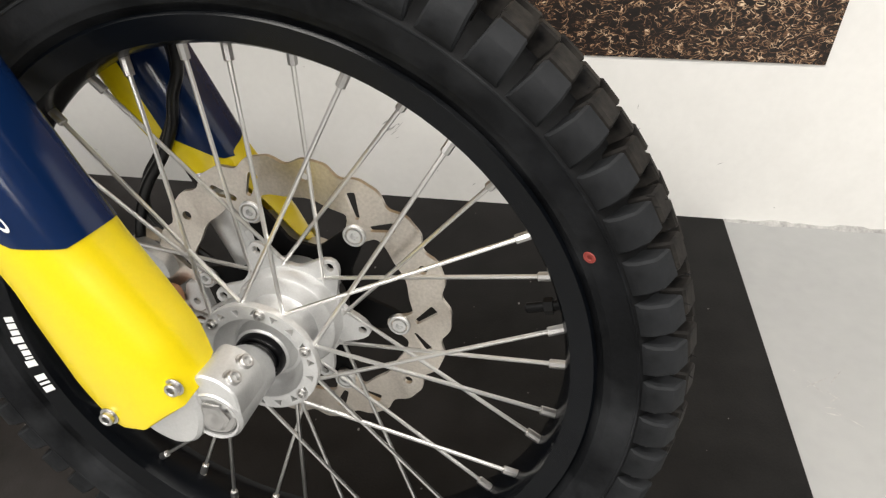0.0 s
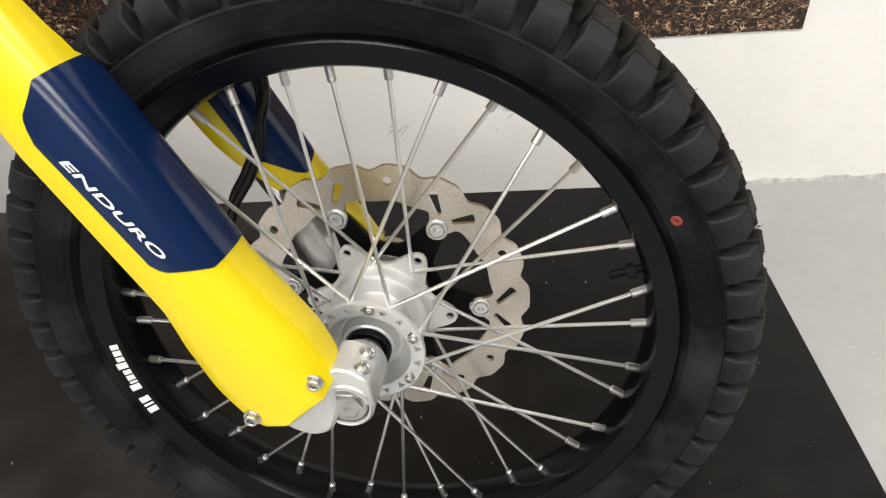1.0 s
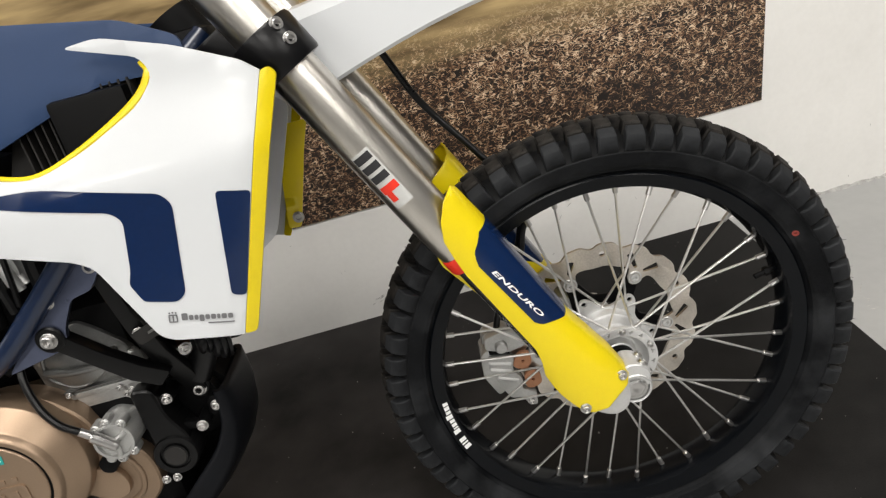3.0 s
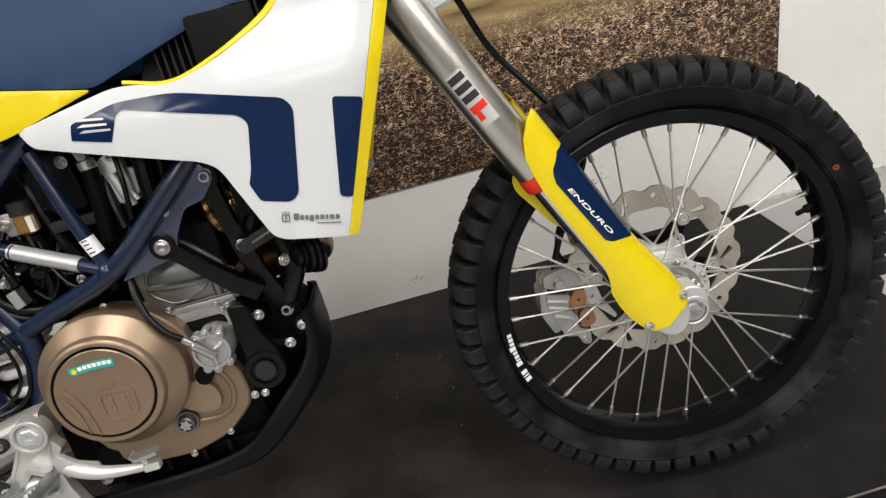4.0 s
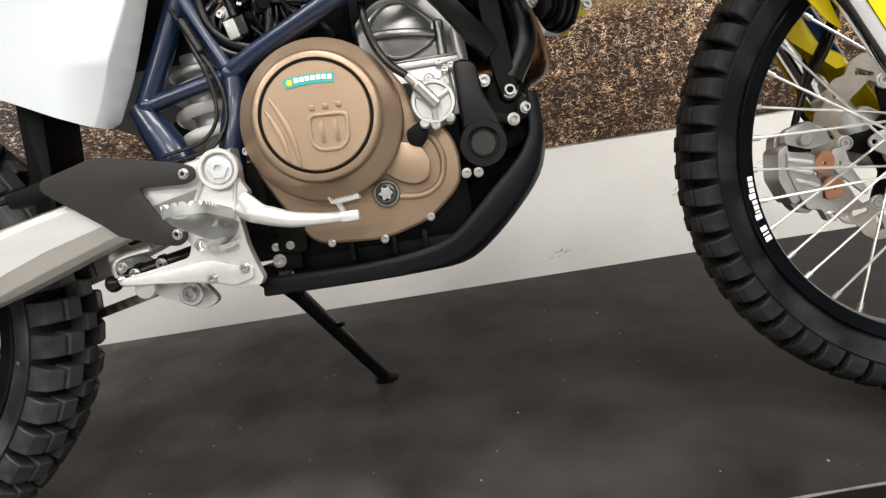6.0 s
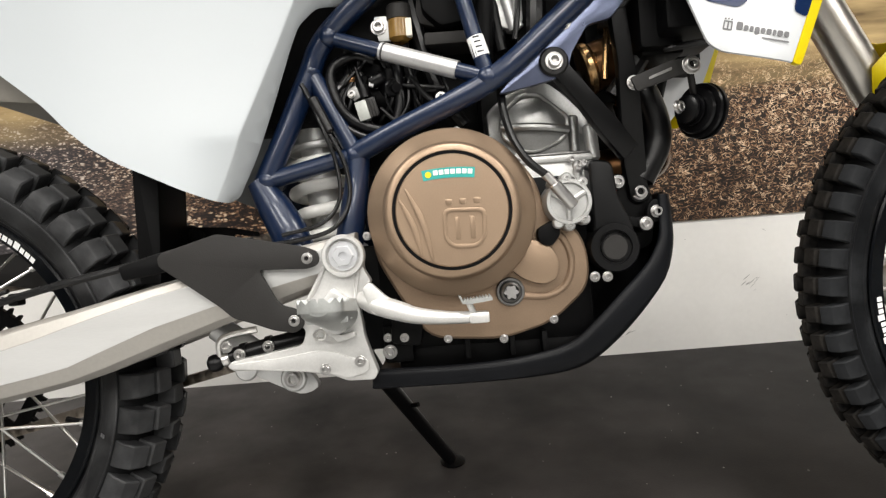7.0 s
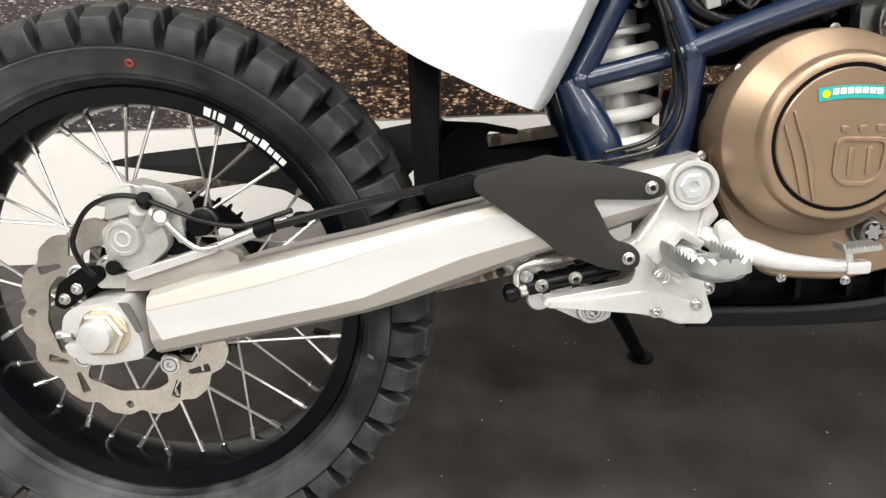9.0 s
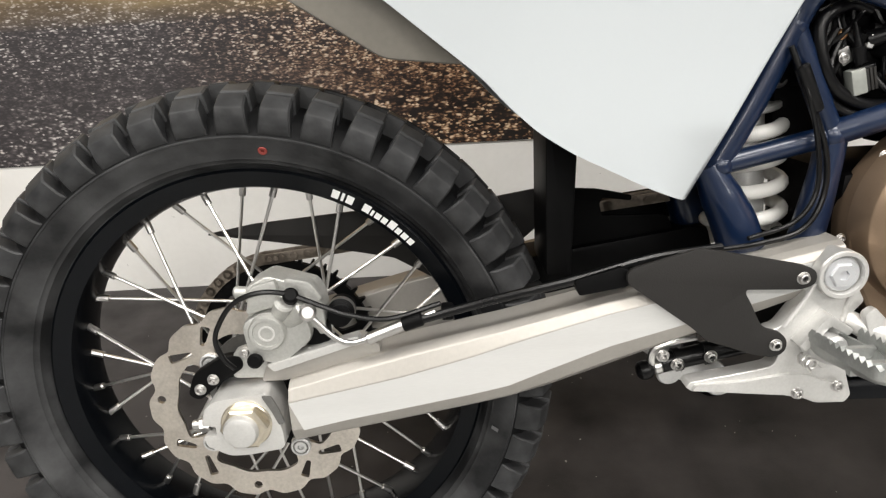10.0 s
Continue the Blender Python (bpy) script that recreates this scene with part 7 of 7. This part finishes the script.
# folding footrest: a long toothed rim over a hollow cast body
peg = part("footrest", group_of(rod((0.557, -0.128, 0.385), (0.5645, -0.158, 0.388), 0.017, 20, 0.014, 0.003)), CAST, bike, "grey cast footrest with sharp teeth")
PEG = mat("grey_cast_steel", (0.4, 0.41, 0.4), 0.45, 0.7, var=0.15, grain=350, bump=0.3, blotch=40)
walk_line = [(0.542, -0.146 - 0.0042 * k) for k in range(21)] + [(0.5645 - 0.0225 * math.cos(math.pi * k / 12), -0.2325 - 0.015 * math.sin(math.pi * k / 12)) for k in range(1, 12)] + [(0.587, -0.232 + 0.0042 * k) for k in range(21)]
bm = bmesh.new()
rails = []
for i, (x, y) in enumerate(walk_line):
    inward = Vector((0.5645 - x, min(0, -0.223 - y), 0)).normalized() * 0.0045
    rise = 0.09 * (-0.146 - y)
    top = rise + (0.4085 if i % 2 else 0.4035)
    rails.append([bm.verts.new(q) for q in ((x, y, 0.3955 + rise), (x, y, top), (x + inward.x, y + inward.y, top), (x + inward.x, y + inward.y, 0.3955 + rise))])
for p, q in zip(rails, rails[1:]):
    for k in range(4):
        bm.faces.new((p[k], p[(k + 1) % 4], q[(k + 1) % 4], q[k]))
for p in (rails[0], rails[-1]):
    bm.faces.new(p)
part("toothed_rim", bm, PEG, peg, "toothed steel rim of the footrest")
body = bmesh.new()
loops = []
for y, zl, w, d in ((-0.13, 0.393, 0.02, 0.02), (-0.16, 0.397, 0.022, 0.02), (-0.195, 0.4, 0.0222, 0.015), (-0.228, 0.403, 0.021, 0.0105), (-0.241, 0.4045, 0.016, 0.007), (-0.246, 0.405, 0.008, 0.004)):
    ring = [(0.5645 + w * math.cos(a), y, zl - d * math.sin(a)) for a in (math.pi * k / 10 for k in range(11))]
    ring += [(0.5645 + (w - 0.0035) * math.cos(a), y, zl - (d - 0.003) * math.sin(a)) for a in (math.pi * k / 10 for k in range(10, -1, -1))]
    loops.append([body.verts.new(q) for q in ring])
for p, q in zip(loops, loops[1:]):
    for k in range(len(p)):
        body.faces.new((p[k], p[(k + 1) % len(p)], q[(k + 1) % len(p)], q[k]))
body.faces.new(loops[0])
body.faces.new(loops[-1])
part("peg_body", body, PEG, peg, "hollow grey cast footrest body")
for y in (-0.176, -0.204):
    part("peg_bar", box(0.544, 0.585, y - 0.003, y + 0.003, 0.39, 0.402, 0.001), PEG, peg)
part("peg_spring", pipe([(0.545 + 0.006 * math.cos(k * 1.3), -0.135 - k * 0.0016, 0.373 + 0.006 * math.sin(k * 1.3)) for k in range(14)], 0.0013, 6, 2), STEEL, peg)
# brake pedal
pedal = part("brake_pedal", pipe([(0.585, -0.12, 0.41), (0.6, -0.135, 0.401), (0.625, -0.146, 0.3935), (0.65, -0.151, 0.3855), (0.685, -0.1545, 0.381), (0.724, -0.156, 0.3795)], [0.008, 0.0105, 0.011, 0.009, 0.0068, 0.006], 14), WHITEALU, bike, "bright cast brake pedal")
part("pedal_web", plate(rounded([(0.592, 0.418), (0.6015, 0.4255), (0.62, 0.4065), (0.645, 0.3965), (0.645, 0.385), (0.602, 0.389)], 0.004, 3), -0.147, -0.137, 0.003), WHITEALU, pedal)
tip = []
for k in range(9):
    tip += [(0.7 + k * 0.0033, 0.398 + k * 0.0003), (0.7017 + k * 0.0033, 0.4008 + k * 0.0003)]
part("pedal_tip", plate([(0.6955, 0.4035), (0.698, 0.403)] + tip + [(0.7305, 0.3998), (0.7305, 0.3972), (0.706, 0.3946), (0.699, 0.3955)], -0.168, -0.15, 0.0), PEG, pedal, "toothed pedal tip")
part("pedal_block", box(0.705, 0.7265, -0.164, -0.15, 0.3735, 0.3855, 0.003), WHITEALU, pedal)
part("tip_post", rod((0.71, -0.157, 0.384), (0.706, -0.16, 0.396), 0.0035, 10), WHITEALU, pedal)
# rear master cylinder and linkage under the swingarm
master = part("rear_master_cylinder", group_of(rod((0.425, -0.085, 0.347), (0.52, -0.085, 0.366), 0.0105, 18, bevel=0.002), rod((0.44, -0.085, 0.35), (0.447, -0.085, 0.3515), 0.0125, 16), rod((0.47, -0.085, 0.356), (0.477, -0.085, 0.3575), 0.0125, 16)), GLOSSBLACK, bike, "black rear brake master cylinder")
part("banjo", group_of(rod((0.416, -0.088, 0.344), (0.428, -0.088, 0.347), 0.0085, 14, bevel=0.003), pipe([(0.415, -0.09, 0.348), (0.416, -0.092, 0.366), (0.43, -0.092, 0.374), (0.46, -0.09, 0.378)], 0.004, 8)), STEEL, master, "bright steel banjo pipe")
part("push_boot", lathe([(0, 0.0), (0.001, 0.006), (0.004, 0.0095), (0.009, 0.0105), (0.014, 0.0095), (0.018, 0.006)], 24, along((0.4, -0.09, 0.3405), (0.43, -0.088, 0.347))[0]), GLOSSBLACK, master, "round black rubber boot")
bolts(master, [(0.44, -0.097, 0.351), (0.474, -0.097, 0.358), (0.425, -0.095, 0.361)], 0.7)
link = part("suspension_link", group_of(plate(rounded([(0.43, 0.345), (0.5, 0.335), (0.525, 0.3), (0.5, 0.29), (0.44, 0.32)], 0.012, 3), -0.06, -0.045, 0.003), turned(0.495, 0.315, [(-0.075, 0.016), (-0.078, 0.014), (-0.078, 0.0)], 24), turned(0.44, 0.33, [(-0.075, 0.014), (-0.078, 0.012), (-0.078, 0.0)], 24), rod((0.4, -0.05, 0.38), (0.45, -0.05, 0.34), 0.016, 16)), CAST, bike, "cast suspension linkage")
bolts(link, [(0.495, -0.078, 0.315)], 1.1)
# shock with white spring
shock = part("shock_absorber", group_of(rod((0.54, 0, 0.47), (0.53, 0, 0.6), 0.022, 24), rod((0.53, 0, 0.6), (0.526, 0, 0.68), 0.023, 24, bevel=0.003), rod((0.5285, 0, 0.628), (0.528, 0, 0.64), 0.03, 28, bevel=0.002), rod((0.531, 0, 0.594), (0.53, 0, 0.602), 0.038, 28, bevel=0.002)), CAST, bike, "silver shock absorber body")
coil = [(0.542 - 0.012 * (k / 60) + 0.038 * math.cos(k * 0.47), 0.038 * math.sin(k * 0.47), 0.462 + 0.136 * k / 60) for k in range(61)]
part("shock_spring", pipe(coil, 0.0078, 12, 2), SPRING, shock, "white coil spring")
part("shock_bolt", BOLT, None, shock, m=Matrix.LocRotScale((0.548, -0.035, 0.628), None, (0.9,) * 3))
# side stand
FOOT = Vector((0.67, 0.28, 0.0))
foot, head = BIKE.inverted() @ FOOT, Vector((0.54, 0.184, 0.3))
d = (foot - head).normalized()
stand = part("side_stand", rod(head, foot - d * 0.01, 0.0135, 18, 0.0115), GLOSSBLACK, bike, "black steel side stand standing on the mat")
part("stand_foot", lathe([(0, 0.022), (0.003, 0.023), (0.005, 0.02), (0.007, 0.01)], 24, BIKE.inverted() @ Matrix.Translation(FOOT)), BLACK, stand)
part("stand_pivot", group_of(rod((0.545, 0.09, 0.31), (0.545, 0.19, 0.31), 0.018, 16, bevel=0.003), rod(head, head + d * 0.05, 0.019, 16, 0.0135, 0.002)), BLACK, stand)
part("stand_lug", rod(head + d * 0.14, head + d * 0.14 + Vector((0.022, -0.012, 0.004)), 0.004, 8), BLACK, stand)

# rear brake caliper
rcal = part("rear_caliper", group_of(
    plate(rounded([(0.012, 0.439), (0.013, 0.465), (0.035, 0.476), (0.06, 0.468), (0.078, 0.462), (0.084, 0.45), (0.086, 0.436), (0.086, 0.414), (0.08, 0.412), (0.076, 0.421), (0.064, 0.419), (0.06, 0.406), (0.042, 0.399), (0.01, 0.402)], 0.005, 3), -0.112, -0.075, 0.006, seg=3),
    plate(rounded([(0.012, 0.44), (0.02, 0.468), (0.045, 0.474), (0.046, 0.448)], 0.005, 3), -0.119, -0.1, 0.004), plate(rounded([(0.05, 0.45), (0.052, 0.475), (0.076, 0.47), (0.088, 0.452), (0.07, 0.438)], 0.005, 3), -0.116, -0.1, 0.004),
    plate(rounded([(0.006, 0.432), (0.01, 0.395), (0.04, 0.385), (0.075, 0.412), (0.07, 0.437), (0.03, 0.444)], 0.01, 3), -0.12, -0.1, 0.004),
    rod((0.0725, -0.126, 0.4485), (0.052, -0.112, 0.43), 0.0095, 16, bevel=0.002), rod((0.0535, -0.125, 0.454), (0.044, -0.112, 0.436), 0.0098, 16, bevel=0.002),
    rod((-0.002, -0.1, 0.458), (0.014, -0.1, 0.456), 0.006, 14, bevel=0.002)), CALIPER, bike, "silver cast rear brake caliper")
part("piston_housing", turned(0.032, 0.423, [(-0.11, 0.0185), (-0.125, 0.018), (-0.1275, 0.0165), (-0.1275, 0.0135), (-0.1262, 0.013), (-0.1262, 0.0)], 44), CALIPER, rcal, "round cast piston housing")
part("caliper_mark", lathe([(-0.0002, 0.008), (0.0008, 0.008), (0.0008, 0.0062), (-0.0002, 0.0062), (-0.0002, 0.008)], 28, Matrix.Translation((0.032, -0.1262, 0.423)) @ TOY), WHITEALU, rcal)
part("slide_boot", group_of(turned(0.1005, 0.431, [(-0.085, 0.0135), (-0.1, 0.0135), (-0.102, 0.011), (-0.106, 0.0125), (-0.108, 0.0105), (-0.112, 0.0115), (-0.113, 0.009), (-0.113, 0.0)], 28)), BLACK, rcal, "black ribbed slide boot")
part("boot_ring", turned(0.1005, 0.431, [(-0.094, 0.0142), (-0.097, 0.0146), (-0.099, 0.0138)], 28), ZINC, rcal)
part("caliper_cap", rod((0.0605, -0.13, 0.463), (0.057, -0.116, 0.453), 0.0075, 16, bevel=0.002), BLACK, rcal, "black rubber cap")
part("banjo_bolt", rod((0.0755, -0.134, 0.4455), (0.072, -0.12, 0.441), 0.0085, 18, bevel=0.003), ZINC, rcal)
part("bleed_cap", rod((0.016, -0.126, 0.394), (0.015, -0.106, 0.39), 0.0075, 14, bevel=0.002), BLACK, rcal)
part("slide_rail", plate(rounded([(0.025, 0.3868), (0.1175, 0.4122), (0.121, 0.405), (0.032, 0.3785)], 0.002, 2), -0.12, -0.104, 0.002), WHITEALU, rcal, "bright slide rail")
part("slide_slot", plate(rounded([(0.0206, 0.377), (0.0245, 0.3843), (0.1184, 0.409), (0.137, 0.3993), (0.138, 0.3893), (0.0392, 0.3645), (0.016, 0.365)], 0.003, 2), -0.112, -0.095, 0.0015), ALUSATIN, rcal, "grey slide bracket")
part("caliper_plate", plate(rounded([(-0.014, 0.368), (-0.01, 0.397), (0.02, 0.405), (0.042, 0.388), (0.03, 0.366)], 0.006, 3), -0.108, -0.095, 0.002), CALIPER, rcal)
sensor = part("speed_sensor", group_of(plate(rounded([(-0.062, 0.352), (-0.053, 0.375), (-0.022, 0.393), (-0.002, 0.393), (0.0, 0.38), (-0.028, 0.362), (-0.05, 0.345)], 0.006, 3), -0.11, -0.097, 0.003)), BLACK, bike, "black speed sensor holder")
bolts(sensor, [(-0.0475, -0.11, 0.3585), (-0.033, -0.11, 0.369), (0.004, -0.112, 0.398)], 0.6)
part("sensor_cable", pipe([(-0.006, -0.12, 0.385), (-0.013, -0.124, 0.397), (-0.018, -0.126, 0.417), (-0.012, -0.126, 0.435), (0.004, -0.126, 0.455), (0.029, -0.127, 0.465), (0.056, -0.128, 0.463), (0.09, -0.126, 0.447), (0.112, -0.126, 0.438), (0.15, -0.127, 0.432), (0.2, -0.127, 0.445)], 0.0026, 8), HOSE, sensor, "thin black sensor cable")
# chain, guard and chain slider on the far side
path = [(0.0, 0.441), (0.12, 0.454), (0.25, 0.468), (0.4, 0.484), (0.52, 0.497)]
chain = part("chain", pipe([(x, 0.066, z) for x, z in path], 0.003, 6, 3), BLACK, bike, "dark steel drive chain")
eight = [(0.008 * s + 0.0068 * math.cos(a), 0.0068 * math.sin(a)) for s, span in ((1, range(-105, 106, 30)), (-1, range(75, 286, 30))) for a in map(radians, span)]
link_me = finish(group_of(plate(eight, -0.0085, -0.0065, 0.0004), plate(eight, 0.0065, 0.0085, 0.0004), rod((-0.008, -0.0095, 0), (-0.008, 0.0095, 0), 0.003, 8), rod((0.008, -0.0095, 0), (0.008, 0.0095, 0), 0.003, 8)), "chain_link", CHAINM)
for k in range(34):
    x = 0.0 + k * 0.0159
    part("chain_link", link_me, None, chain, m=pose(x, 0.066, 0.441 + 0.108 * x, 0, -6.2, 0))
for k in range(30):
    x = 0.05 + k * 0.0159
    part("chain_link", link_me, None, chain, m=pose(x, 0.066, 0.231 + 0.215 * x, 0, -12.1, 0))
for k in range(22):
    a = radians(90 + 8.1 * (k + 0.5))
    part("chain_link", link_me, None, chain, m=pose(0.1145 * math.cos(a), 0.066, 0.326 + 0.1145 * math.sin(a), 0, 90 - math.degrees(a), 0))
part("chain_guard", plate(rounded([(-0.078, 0.477), (-0.02, 0.487), (0.117, 0.497), (0.24, 0.5), (0.34, 0.515), (0.36, 0.5), (0.3, 0.45), (0.243, 0.39), (0.215, 0.393), (0.145, 0.436), (0.086, 0.449), (-0.01, 0.466)], 0.005, 3), 0.05, 0.055, 0.001), GUARD, bike, "black plastic chain guard")
part("chain_slider", plate(rounded([(0.3, 0.43), (0.52, 0.46), (0.53, 0.42), (0.32, 0.38)], 0.01, 3), 0.04, 0.1, 0.004), BLACK, bike)
part("chain_backing", plate(rounded([(0.37, 0.45), (0.37, 0.487), (0.52, 0.503), (0.52, 0.45)], 0.004, 2), 0.08, 0.086, 0.001), BLACK, bike)
part("hose_sleeve", rod((0.163, -0.13, 0.4265), (0.182, -0.1295, 0.432), 0.0072, 12, bevel=0.001), BLACK, arm, "black rubber sleeve")
# black block added as the shade of the pad gap
part("caliper_shade", box(0.064, 0.088, -0.108, -0.09, 0.4, 0.424, 0.002), BLACK, rcal, "black block as shade in the brake pad gap")
